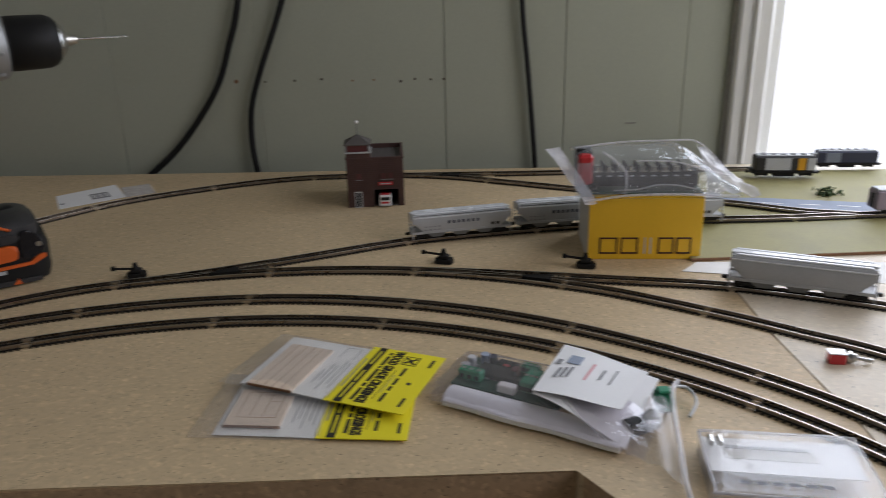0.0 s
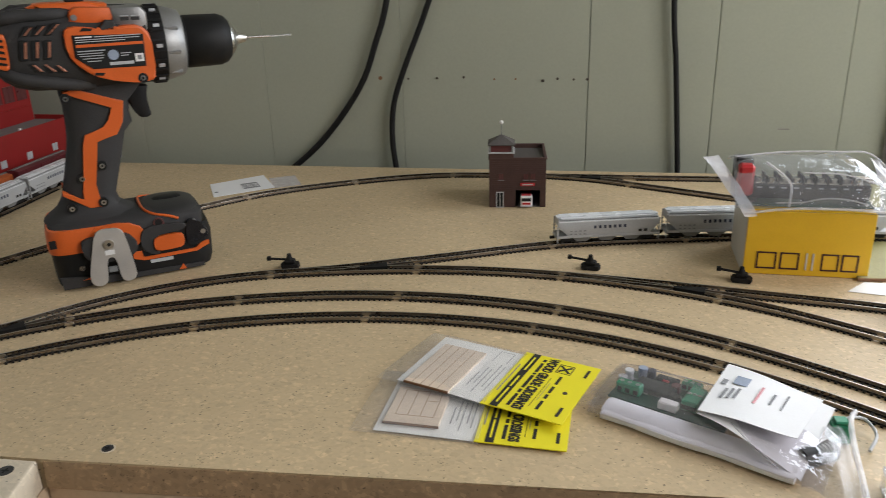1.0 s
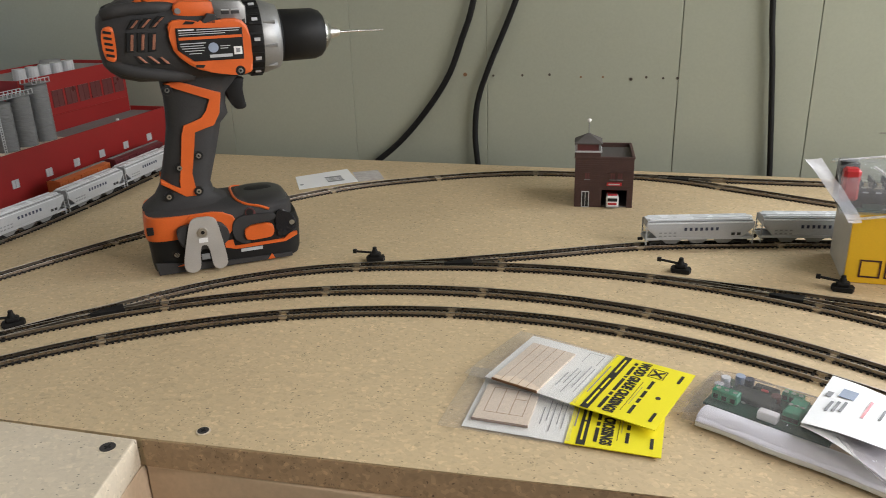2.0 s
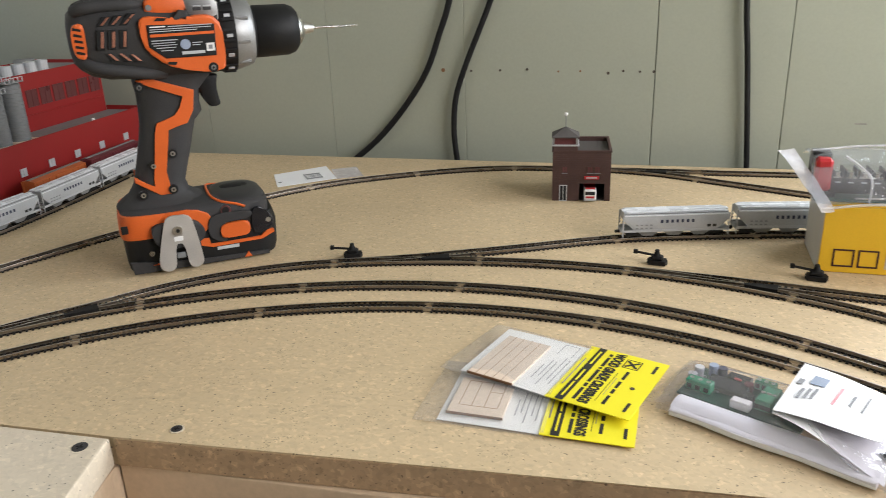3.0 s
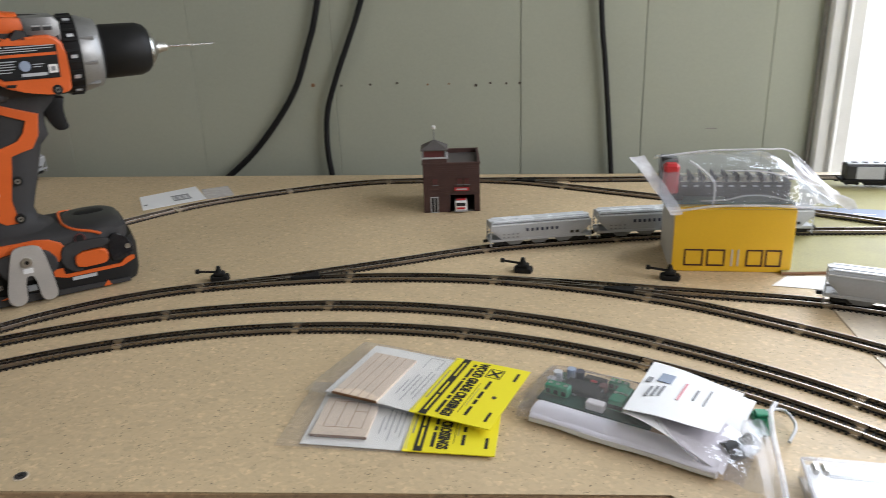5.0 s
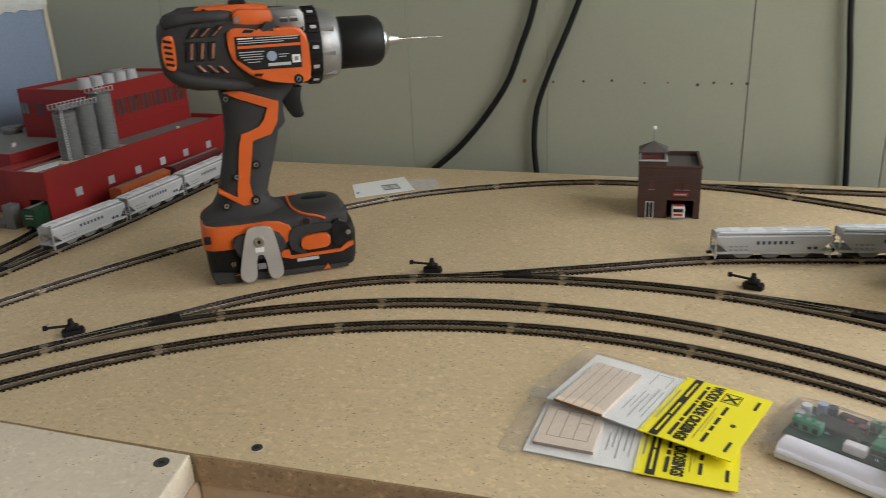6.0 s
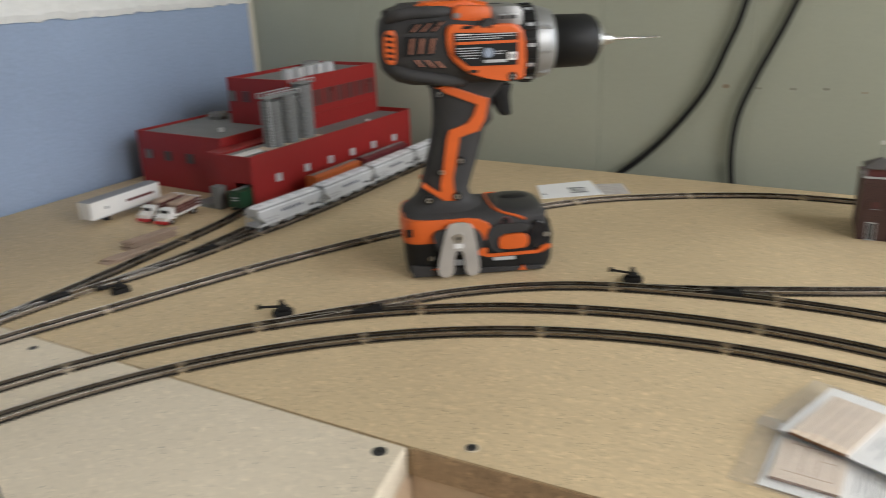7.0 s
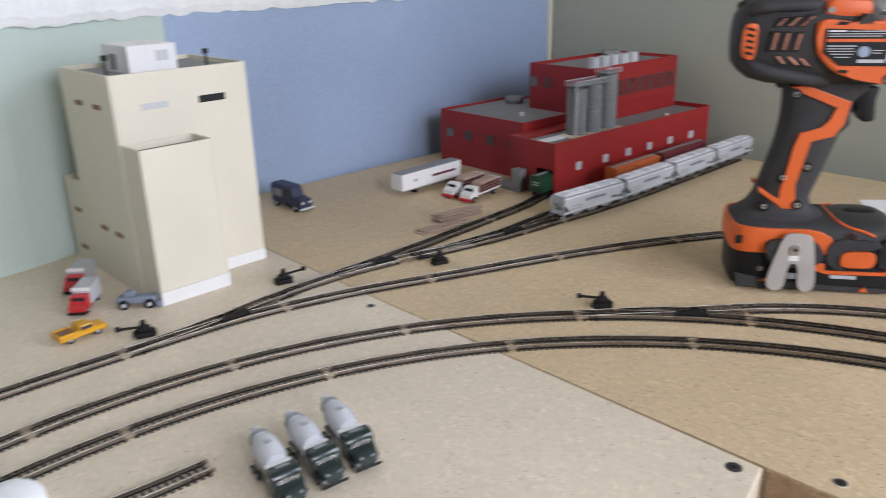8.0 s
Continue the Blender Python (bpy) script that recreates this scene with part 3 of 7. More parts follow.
def lay(pts, cuts, branches=(), lead=0.0, label="curved black-tied model railway track section with dull rails"):
    """Track along pts, cut into sections at the given lengths. Each branch makes the section from its first point on a turnout.
    lead: length at the start that belongs to another line's turnout."""
    line = along(spline(pts, 0.002))
    total = 0.002 * (len(line) - 1)
    legs_at = {}
    for br in branches:
        br = along(spline(br, 0.002))
        k = min(range(len(line)), key=lambda q: (line[q][0] - br[0][0]).length)
        a = 0.002 * k
        if abs(a - lead) < 0.03:
            a = lead
        cuts = [c for c in cuts if abs(c - a) > 0.05 and not a < c < a + 0.17] + [a, a + 0.126]
        legs_at[a] = br
    cuts = [lead] + sorted(c for c in cuts if lead + 0.02 < c < total - 0.01) + [total]
    for a, c in zip(cuts, cuts[1:]):
        i0, i1 = round(a / 0.002), round(c / 0.002)
        seg = line[i0:i1 + 1]
        if len(seg) < 4:
            continue
        off = seg[len(seg) // 2][0].copy()
        off.z = 0
        legs = next((v[:66] for k, v in legs_at.items() if abs(k - a) < 0.003), None)
        t = thing("track_turnout" if legs else "track_section", "model railway turnout with black frog and dull rails" if legs else label, "track", Matrix.Translation(off), "model railway track")
        for side in (-0.0049, 0.0049):
            rail(t, seg, side, off)
            chair_strip(t, seg[1:-1], side, off)
        spread = []
        if legs:
            for side in (-0.0049, 0.0049):
                rail(t, legs[2:], side, off, 0.00015)
            for q, (p, d, s) in enumerate(legs):
                o, _, w = min(line[i0:i1 + 12], key=lambda f: (f[0] - p).length)
                spread.append(((p - o).dot(w), q, o))
        n = max(2, round((c - a - 0.006) / 0.0041))
        for k in range(n):
            u = 0.0036 + (c - a - 0.0072) * k / (n - 1)
            f = min(len(seg) - 1.001, u / 0.002)
            p, d, s = seg[int(f)]
            p = p.lerp(seg[int(f) + 1][0], f % 1)
            grow, shift = 1.0, 0.0
            if legs:
                o = min(legs, key=lambda f: (f[0] - p).length)[0]
                o = (o - p).dot(s)
                if 0.0005 < abs(o) < 0.02:
                    grow, shift = 1 + abs(o) / 0.016, o / 2
            piece(t, tie_mesh, "tie", p, d, off, grow, shift)
        for side in (-0.0049, 0.0049):
            p, d, s = seg[-1]
            piece(t, joiner_mesh, "joiner", p, d, off, 1.0, side)
        if legs:
            o, q, near = min(spread, key=lambda e: abs(abs(e[0]) - 0.0112))
            p, d, s = legs[q]
            b = B()
            prism(b, [(-0.014, -0.0018), (0.010, -0.0056), (0.011, 0.0056), (-0.014, 0.0018)], 0.0012, 0.00375, bevel=0.0003)
            fr = part("frog", b, FROG, t, "matt black frog casting")
            fr.matrix_basis = Matrix.Translation((p + near) / 2 - off) @ Matrix.Rotation(math.atan2(d.y, d.x), 4, "Z")
            for sd, (p, d, s) in ((-1, legs[max(0, q - 2)]), (1, seg[min(len(seg) - 1, q)])):
                sg = -1 if o > 0 else 1
                g = part("guard_rail", bx(B(), -0.010, 0.010, -0.0005, 0.0005, 0.0013, 0.0033), RAIL, t)
                g.matrix_basis = Matrix.Translation(p + s * 0.0036 * sg * sd - off) @ Matrix.Rotation(math.atan2(d.y, d.x), 4, "Z")
            p, d, s = seg[6]
            bar = part("throw_bar", bx(B(), -0.0014, 0.0014, -0.0085, 0.0085, 0.0004, 0.0016), FROG, t)
            bar.matrix_basis = Matrix.Translation(p - off) @ Matrix.Rotation(math.atan2(d.y, d.x), 4, "Z")


def arc(cx, cy_, r, a0, a1, n=40, ease=0.0):
    """A circle's arc that opens out by ease metres below 42 degrees, from 56 degrees on."""
    out = []
    for i in range(n + 1):
        a = a0 + (a1 - a0) * i / n
        q = r + ease * min(1.0, max(0.0, (56 - a) / 14))
        out.append((cx + q * math.cos(radians(a)), cy_ + q * math.sin(radians(a))))
    return out


# inner circle, joints every 16.1 degrees
C1, R1 = (-0.1064, 0.084), 0.4559
lay(arc(*C1, R1, 200.9, 15.4, ease=0.003), [R1 * radians(200.9 - a) for a in (192.8, 176.7, 160.6, 144.4, 128.2, 112.0, 95.9, 79.9, 63.7, 47.6, 31.5)])
# second circle with the turnout towards the middle line
C2, R2 = (-0.1165, 0.091), 0.4873
T3 = [(-0.4735, 0.4218), (-0.4422, 0.4605), (-0.4080, 0.4986), (-0.3813, 0.5310), (-0.3473, 0.5615), (-0.3023, 0.5905), (-0.2571, 0.6091), (-0.1952, 0.6240), (-0.1324, 0.6335), (-0.069, 0.6365), (-0.009, 0.6325), (0.0453, 0.6216),
      (0.0909, 0.6080), (0.1507, 0.5833), (0.2237, 0.539), (0.2643, 0.510), (0.3037, 0.482), (0.37, 0.42), (0.43, 0.34)]
lay(arc(*C2, R2, 198, 20, ease=0.0045), [R2 * radians(198 - a) for a in (182.8, 167.7, 152.8, 137.5, 122.4, 107.4, 92.5, 77.4, 62.5, 47.4, 32.4)], [T3])
# middle line: starts in that turnout, carries two more
T4 = [(-0.2571, 0.6091), (-0.215, 0.6225), (-0.17, 0.64), (-0.1024, 0.6699), (-0.0172, 0.707), (0.0832, 0.7321), (0.16, 0.745, 0), (0.225, 0.747, 0.0), (0.27, 0.7472, 0.003), (0.35, 0.75, 0.003), (0.44, 0.757, 0.003), (0.6, 0.765, 0.003)]
T3B = [(-0.009, 0.6325), (0.040, 0.6265), (0.0925, 0.6185), (0.175, 0.6050), (0.2329, 0.5945), (0.2827, 0.5774), (0.34, 0.5535), (0.42, 0.515), (0.5, 0.465)]
lay(T3, [0.27, 0.40, 0.52, 0.65, 0.78, 0.91], [T4, T3B], lead=0.128)
lay(T4, [0.256, 0.382, 0.508, 0.634], lead=0.128)
lay(T3B, [0.256, 0.382], lead=0.128, label="straight black-tied model railway track section with dull rails")
# back line
T5 = [(-0.663, -0.05), (-0.6635, 0.0705), (-0.6615, 0.1476), (-0.6558, 0.2357), (-0.6412, 0.3026), (-0.6256, 0.3526), (-0.6075, 0.3995), (-0.5685, 0.5035), (-0.5385, 0.5725), (-0.5035, 0.6415), (-0.4725, 0.6915), (-0.4036, 0.7885), (-0.3417, 0.8509), (-0.2481, 0.9052), (-0.1708, 0.934), (-0.1057, 0.941), (-0.028, 0.94)]
T5A = [(-0.06, 0.9410), (-0.028, 0.9400), (0.02, 0.9300), (0.0743, 0.9080), (0.1339, 0.8820), (0.22, 0.845, 0), (0.31, 0.80, 0.003), (0.37, 0.770, 0.003), (0.42, 0.757, 0.003)]
T5B = [(-0.06, 0.9410), (0.0, 0.9415), (0.0939, 0.9420), (0.16, 0.943), (0.30, 0.944), (0.42, 0.945)]
T6 = [(-0.6615, 0.1476), (-0.6630, 0.20), (-0.6685, 0.2545), (-0.6735, 0.309), (-0.6755, 0.35), (-0.6765, 0.39), (-0.6785, 0.438), (-0.6847, 0.5168), (-0.6920, 0.60), (-0.703, 0.66), (-0.706, 0.76)]
T6B = [(-0.6733, 0.3), (-0.6722, 0.345), (-0.6665, 0.386), (-0.66, 0.418), (-0.6505, 0.4556), (-0.639, 0.5161), (-0.6322, 0.5877), (-0.6265, 0.645), (-0.624, 0.73), (-0.6255, 0.83), (-0.6275, 0.965)]
T6C = [(-0.6595, 0.420), (-0.6530, 0.460), (-0.6480, 0.5155), (-0.6500, 0.57), (-0.6545, 0.64), (-0.6570, 0.70), (-0.6580, 0.96)]
lay(T5[:16] + [(-0.06, 0.9410)], [0.07, 0.325, 0.45, 0.575, 0.70, 0.83, 0.95, 1.08, 1.2], [T6])
lay(T5A, [0.25, 0.375], [T5B])
lay(T5B, [0.25], lead=0.128)
lay(T6, [0.28, 0.40], [T6B], lead=0.128)
lay(T6B, [0.30, 0.425, 0.55], [T6C], lead=0.118)
lay(T6C, [0.26, 0.385], lead=0.128)
# loose end of a siding
lay([(-0.4972, 0.130), (-0.4998, 0.09), (-0.505, 0.05), (-0.52, -0.02)], [])


def switch_stand(x, y, turn, flip=1):
    s = thing("switch_machine", "black plastic manual switch machine beside the track", "switch machine", pose(x, y, 0, 0, 0, turn), "switch machines")
    b = B()
    prism(b, [(-0.0066, -0.0050), (0.0074, -0.0050), (0.0088, 0.0), (0.0074, 0.0050), (-0.0066, 0.0050), (-0.0080, 0.0)], 0.0003, 0.0042, bevel=0.0005)
    bx(b, -0.0048, 0.0052, -0.0038, 0.0038, 0.004, 0.0078, 0.0012)
    part("body", b, FROG, s)
    b = B()
    cy(b, (0, 0, 0.0074), (0, 0, 0.0118), 0.0034, 0.0016, n=10)
    cy(b, (0, 0, 0.0115), (0, 0, 0.0128), 0.0020, 0.0017, n=10)
    part("target", b, FROG, s)
    b = B()
    cy(b, (-0.003, 0, 0.0078), (-0.0165, 0, 0.0092), 0.0011, n=8)
    bx(b, -0.0195, -0.0160, -0.0016, 0.0016, 0.0078, 0.0112, 0.0004)
    part("lever", b, FROG, s)


for x, y, a in ((-0.2465, 0.6305, 14), (0.0152, 0.6545, -8), (0.136, 0.6400, -10), (-0.4725, 0.4500, 45), (-0.6820, 0.1720, 75), (-0.6958, 0.3012, 255), (-0.6332, 0.4250, 70)):
    switch_stand(x, y, a)

# ---- cordless drill ----
D = pose(-0.4415, 0.5838, 0.0, 0, 0, 36) @ Matrix.Scale(0.992, 4)
drill = thing("cordless_drill", "orange and grey cordless drill standing upright on its battery", "drill", D)
MM = 0.001
AX = 193.5


def mm(pts): return [(x * MM, z * MM) for x, z in pts]


def body_ring(u, zc, hh, hw, n=28, power=2.5): return [(u * MM, a * MM, (zc + c) * MM) for a, c in oval(n, hw, hh, power)]


b = B()
loft(b, [body_ring(u, zc, hh, hw) for u, zc, hh, hw in ((-13.5, 197.5, 12, 13), (-12, 197.5, 19.5, 21), (-7.5, 197, 24.5, 26), (0, 196, 29, 29), (13, 195.5, 32, 31), (50, 195, 33.5, 32), (85, 194.5, 32.5, 31.5), (102, 194, 31, 31))])
part("motor_housing", b, GREY_RUBBER, drill, "dark grey rubber motor housing", True)
b = B()
lathe(b, [(0.100, 0.030), (0.1035, 0.0315), (0.1155, 0.0312)], "x", (0, 0, AX * MM), 32)
cl = part("clutch_ring", b, BLACK_PLASTIC, drill, "black numbered torque ring", True)
for k in range(24):
    a = radians(15 * k + 5)
    rb = part("grip_rib", bx(B(), 0.1045, 0.1148, -0.0012, 0.0012, 0.0312, 0.0326, 0.0003), BLACK_PLASTIC, cl)
    rb.matrix_basis = Matrix.Translation((0, 0, AX * MM)) @ Matrix.Rotation(a, 4, "X")
    if k % 2 == 0:
        nb = part("torque_mark", bx(B(), 0.1075, 0.1122, 0.0024, 0.0050, 0.0306, 0.0323), LIGHT_GREY, cl)
        nb.matrix_basis = Matrix.Translation((0, 0, AX * MM)) @ Matrix.Rotation(a, 4, "X")
b = B()
lathe(b, [(0.115, 0.0305), (0.118, 0.0305), (0.124, 0.0288), (0.1305, 0.0268), (0.132, 0.0245)], "x", (0, 0, AX * MM), 32)
collar = part("gear_collar", b, SILVER, drill, "silver gear collar", True)
for a in (62, 100, 140):
    rb = part("collar_web", bx(B(), 0.1165, 0.1270, -0.0013, 0.0013, 0.0270, 0.0308, 0.0006), SILVER, collar)
    rb.matrix_basis = Matrix.Translation((0, 0, AX * MM)) @ Matrix.Rotation(radians(a), 4, "X")
b = B()
lathe(b, [(0.130, 0.0216), (0.133, 0.0221), (0.134, 0.0214), (0.135, 0.0221), (0.163, 0.0217), (0.169, 0.0195), (0.172, 0.016)], "x", (0, 0, AX * MM), 40)
part("chuck", b, BLACK_PLASTIC, drill, "matt black keyless chuck", True)
b = B()
lathe(b, [(0.1715, 0.015), (0.174, 0.014), (0.1775, 0.009), (0.179, 0.0055), (0.187, 0.0034)], "x", (0, 0, AX * MM), 28)
part("chuck_nose", b, STEEL, drill, "bright steel chuck nose", True)
b = B()
cy(b, (0.185, 0, AX * MM), (0.208, 0, AX * MM - 0.0002), 0.0011, n=10)
rings = []
for i in range(40):
    u, a = 0.208 + 0.0205 * i / 39, 0.9 * i
    rings.append([(u, 0.0012 * c * math.cos(a) - 0.0007 * s * math.sin(a), AX * MM - 0.0003 + 0.0012 * c * math.sin(a) + 0.0007 * s * math.cos(a)) for c, s in [(math.cos(k * math.pi / 4), math.sin(k * math.pi / 4)) for k in range(8)]])
loft(b, rings)
part("drill_bit", b, STEEL, drill, "slim steel twist bit", True)
for sgn in (-1, 1):
    y0, y1 = (-0.0352, -0.024) if sgn < 0 else (0.024, 0.0352)
    b = B()
    prism(b, rounded(mm([(40.4, 210.5), (45.8, 213.7), (62, 211.8), (66, 209.6), (79, 209.2), (81, 212.5), (97, 212), (104, 204), (104, 171), (100, 167.5), (89, 167), (72, 170), (57, 174.5), (43, 187), (40.5, 199)]), 1), y0, y1, "y", 0.0022)
    side = part("side_panel", b, ORANGE, drill, "orange side panel")
    y0, y1 = (-0.0362, -0.0345) if sgn < 0 else (0.0345, 0.0362)
    b = B()
    prism(b, mm([(46, 207), (98, 205), (97, 180), (57.5, 180.5), (45.6, 190)]), y0, y1, "y", 0.0006)
    lb = part("rating_label", b, BLACK_PLASTIC, side, "black rating label with white print")
    if sgn < 0:
        rows = [(205.2, 48, 60, 1.0, WHITE_PAINT), (205.0, 62, 96, 0.7, LIGHT_GREY), (203.2, 48, 95, 0.6, LIGHT_GREY), (201.6, 48, 84, 0.6, LIGHT_GREY), (198.6, 47.5, 97, 2.2, ORANGE), (194.6, 48, 68, 0.8, LIGHT_GREY), (192.6, 48, 66, 0.6, LIGHT_GREY),
                (190.8, 49, 67, 0.6, LIGHT_GREY), (188.8, 51, 66, 0.6, LIGHT_GREY), (186.6, 54, 64, 0.6, LIGHT_GREY), (183.8, 70, 88, 2.4, LIGHT_GREY), (191.4, 79, 87, 0.6, LIGHT_GREY), (189.6, 79, 85, 0.6, LIGHT_GREY), (187.2, 89.5, 96, 6.4, WHITE_PAINT)]
        for z, x0, x1, h, mt in rows:
            part("print_line", bx(B(), x0 * MM, x1 * MM, -0.0365, -0.0361, (z - h / 2) * MM, (z + h / 2) * MM), mt, lb)
        part("round_mark", cy(B(), (0.0735, -0.0361, 0.1905), (0.0735, -0.0366, 0.1905), 0.0040, n=18), MARK_BLUE, lb)
        part("square_mark", bx(B(), 0.0912, 0.0943, -0.0368, -0.0364, 0.1856, 0.1888), PRINT_GREY, lb)
    for q in ([(52, 209.6), (54.5, 212), (62, 211.2), (60, 209.4)], [(57.5, 175.6), (58.5, 177.6), (65.5, 177), (64, 174.8)]):
        part("panel_slot", prism(B(), mm(q), y0 + (0.0006 if sgn < 0 else 0), y1 - (0.0006 if sgn > 0 else 0), "y"), BLACK_PLASTIC, side)
b = B()
prism(b, mm([(16, 228.0), (24, 230.3), (60, 230.5), (76, 228.5), (78, 217), (60, 214), (44, 213), (36, 219), (26, 224)]), -0.0185, 0.0185, "y", 0.004)
part("top_cover", b, ORANGE, drill, "orange top cover", True)
b = B()
prism(b, mm([(45, 215), (47, 224), (52, 227.5), (78, 226), (79.5, 215), (66, 210.5), (56, 211)]), -0.0275, 0.0275, "y", 0.004)
part("top_shoulder", b, ORANGE, drill, "orange upper shell", True)
for sgn in (-1, 1):
    y0, y1 = sorted((sgn * 0.0352, sgn * 0.026))
    part("mode_tab", prism(B(), mm([(65, 209), (72, 217), (78.5, 216), (78, 208.5)]), y0, y1, "y", 0.001), GREY_RUBBER, drill)
    part("case_screw", cy(B(), (0.0500, sgn * 0.024, 0.2195), (0.0500, sgn * 0.0285, 0.2195), 0.0024, n=12), SILVER, drill)
b = B()
prism(b, mm([(76, 226.5), (100, 226.0), (104, 221), (104, 205), (80, 207), (78, 218)]), -0.0285, 0.0285, "y", 0.005)
part("gear_case", b, SILVER, drill, "silver gear case", True)
for x in (83.5, 91.5):
    part("case_recess", bx(B(), x * MM, (x + 6.5) * MM, -0.0289, -0.0270, 0.2155, 0.2180, 0.0003), DARK_GREY, drill)
    part("case_rib", bx(B(), x * MM, (x + 6.5) * MM, -0.0291, -0.0270, 0.2184, 0.2194, 0.0003), LIGHT_GREY, drill)
part("speed_switch", bx(B(), 0.046, 0.060, -0.010, 0.010, 0.2295, 0.2335, 0.0015), BLACK_PLASTIC, drill)
b = B()
prism(b, mm([(-4, 224), (6, 229.5), (34, 230), (40, 226), (36, 220), (0, 218)]), -0.0165, 0.0165, "y", 0.005)
part("top_bumper", b, GREY_RUBBER, drill, "dark grey rubber bumper", True)
for sgn in (-1, 1):
    for pts, r in (([(-5, 19, 219), (0, 23, 221), (6, 23.5, 222), (14, 23, 222.5), (30, 22.5, 222.5), (40, 20.5, 222), (50, 15, 220)], 0.0050), ([(-6, 20, 182), (-1, 25, 179), (4, 26.5, 176.5), (16, 27, 173.5), (32, 26, 170.5), (44, 23, 168.5), (58, 14, 167)], 0.0052)):
        b = B()
        tube(b, spline([(x * MM, sgn * y * MM, z * MM) for x, y, z in pts], 0.004), r, 12)
        part("side_bumper", b, GREY_RUBBER, drill, "dark grey rubber bumper bar", True)
for x0, z0, x1, z1 in ((9.5, 207.8, 15, 215), (17.5, 207.8, 24, 215.5), (26.0, 207.6, 34, 216.5), (7.2, 190, 9.2, 205.3), (15.2, 190, 17.4, 205), (23.6, 190, 25.8, 204.6), (11.5, 187.4, 16.5, 180.5), (19.6, 187.2, 26, 179.4), (28, 186, 33.5, 178.8)):
    w = 6.0
    yv = 0.0315 if 188 < z0 < 207 else 0.0300
    slot = part("vent_slot", prism(B(), mm([(x0, z0), (x0 + w, z0), (x1 + w, z1), (x1, z1)]), -yv - 0.0006, -0.0255, "y", 0.0004), BLACK_PLASTIC, drill, "dark vent slot")
    part("winding", prism(B(), mm([(x0 + 3.0, z0 + (z1 - z0) * 0.1), (x0 + 5.2, z0 + (z1 - z0) * 0.1), (x1 + 5.2, z0 + (z1 - z0) * 0.9), (x1 + 3.0, z0 + (z1 - z0) * 0.9)]), -yv - 0.0009, -0.029, "y", 0.0003), COPPER, slot, "coppery winding behind the vent")
b = B()
prism(b, rounded(mm([(-9.5, 208.5), (-3.5, 211), (0.5, 209.5), (0, 187.5), (-2.5, 182.5), (-10, 186)]), 2), -0.0300, -0.010, "y", 0.002)
cap = part("rear_grille", b, ORANGE, drill, "orange rear air grille")
for i in range(5):
    z = 187.0 + 4.4 * i
    part("grille_slot", prism(B(), mm([(-8, z + 1.4), (-2, z), (-1.7, z + 1.8), (-7.6, z + 3.4)]), -0.0304, -0.0285, "y"), BLACK_PLASTIC, cap)
# handle
b = B()
H = ((166, 28, 96, 17), (158, 28.5, 90, 17), (150, 29.5, 82, 16.8), (140, 29.5, 80.5, 16.6), (131.5, 29, 81.5, 16.6), (127.5, 28.7, 78, 16.9), (124, 28.4, 74.5, 17), (112, 26, 71, 17), (98, 22.5, 67, 17), (84, 18.8, 62.5, 17.2), (72, 15, 59, 17.2), (64, 10, 61, 18.4), (58, 2, 70, 23), (54, -2, 84, 30))
loft(b, [[((r + f) / 2 * MM + a * MM, c * MM, z * MM) for a, c in oval(28, (f - r) / 2, w, 2.7)] for z, r, f, w in H])
part("handle", b, GREY_RUBBER, drill, "dark grey rubber grip", True)
for sgn in (-1, 1):
    y0, y1 = sorted((sgn * 0.0187, sgn * 0.010))
    b = B()
    prism(b, mm([(31, 162), (41, 164), (76, 151), (73, 134), (67, 124), (50, 120), (49, 110), (43, 84), (46, 64), (36, 64), (17, 77.5), (17, 81), (33.5, 71), (32.5, 78), (36, 96), (39.5, 118), (42, 126), (58, 131), (63, 137), (67, 147), (40, 157.5)]), y0, y1, "y", 0.0007)
    part("grip_stripe", b, ORANGE, drill, "orange angular stripe")
    for x, z in ((34, 90), (51, 99), (22, 66), (47, 68), (33, 158.5), (93, 170.5)):
        d = 0.0188 if z < 150 else (0.031 if z < 165 else 0.0358)
        d = 0.0205 if z < 70 else d
        part("screw_well", cy(B(), (x * MM, sgn * (d - 0.004), z * MM), (x * MM, sgn * (d - 0.0005), z * MM), 0.0040, n=16), BLACK_PLASTIC, drill)
        sb = part("case_screw", cy(B(), (x * MM, sgn * (d - 0.004), z * MM), (x * MM, sgn * d, z * MM), 0.0025, 0.0021, n=14), STEEL, drill)
        part("screw_socket", cy(B(), (x * MM, sgn * (d - 0.001), z * MM), (x * MM, sgn * (d + 0.0002), z * MM), 0.0010, n=6), BLACK_PLASTIC, sb)
b = B()
prism(b, rounded(mm([(80, 161), (98.5, 161), (96.8, 157), (95.8, 151), (96.4, 143), (98.2, 136), (95, 133.6), (88.5, 133.8), (84.0, 140), (80, 149.6)]), 1), -0.0085, 0.0085, "y", 0.0025)
part("trigger", b, BLACK_PLASTIC, drill, "black trigger", True)
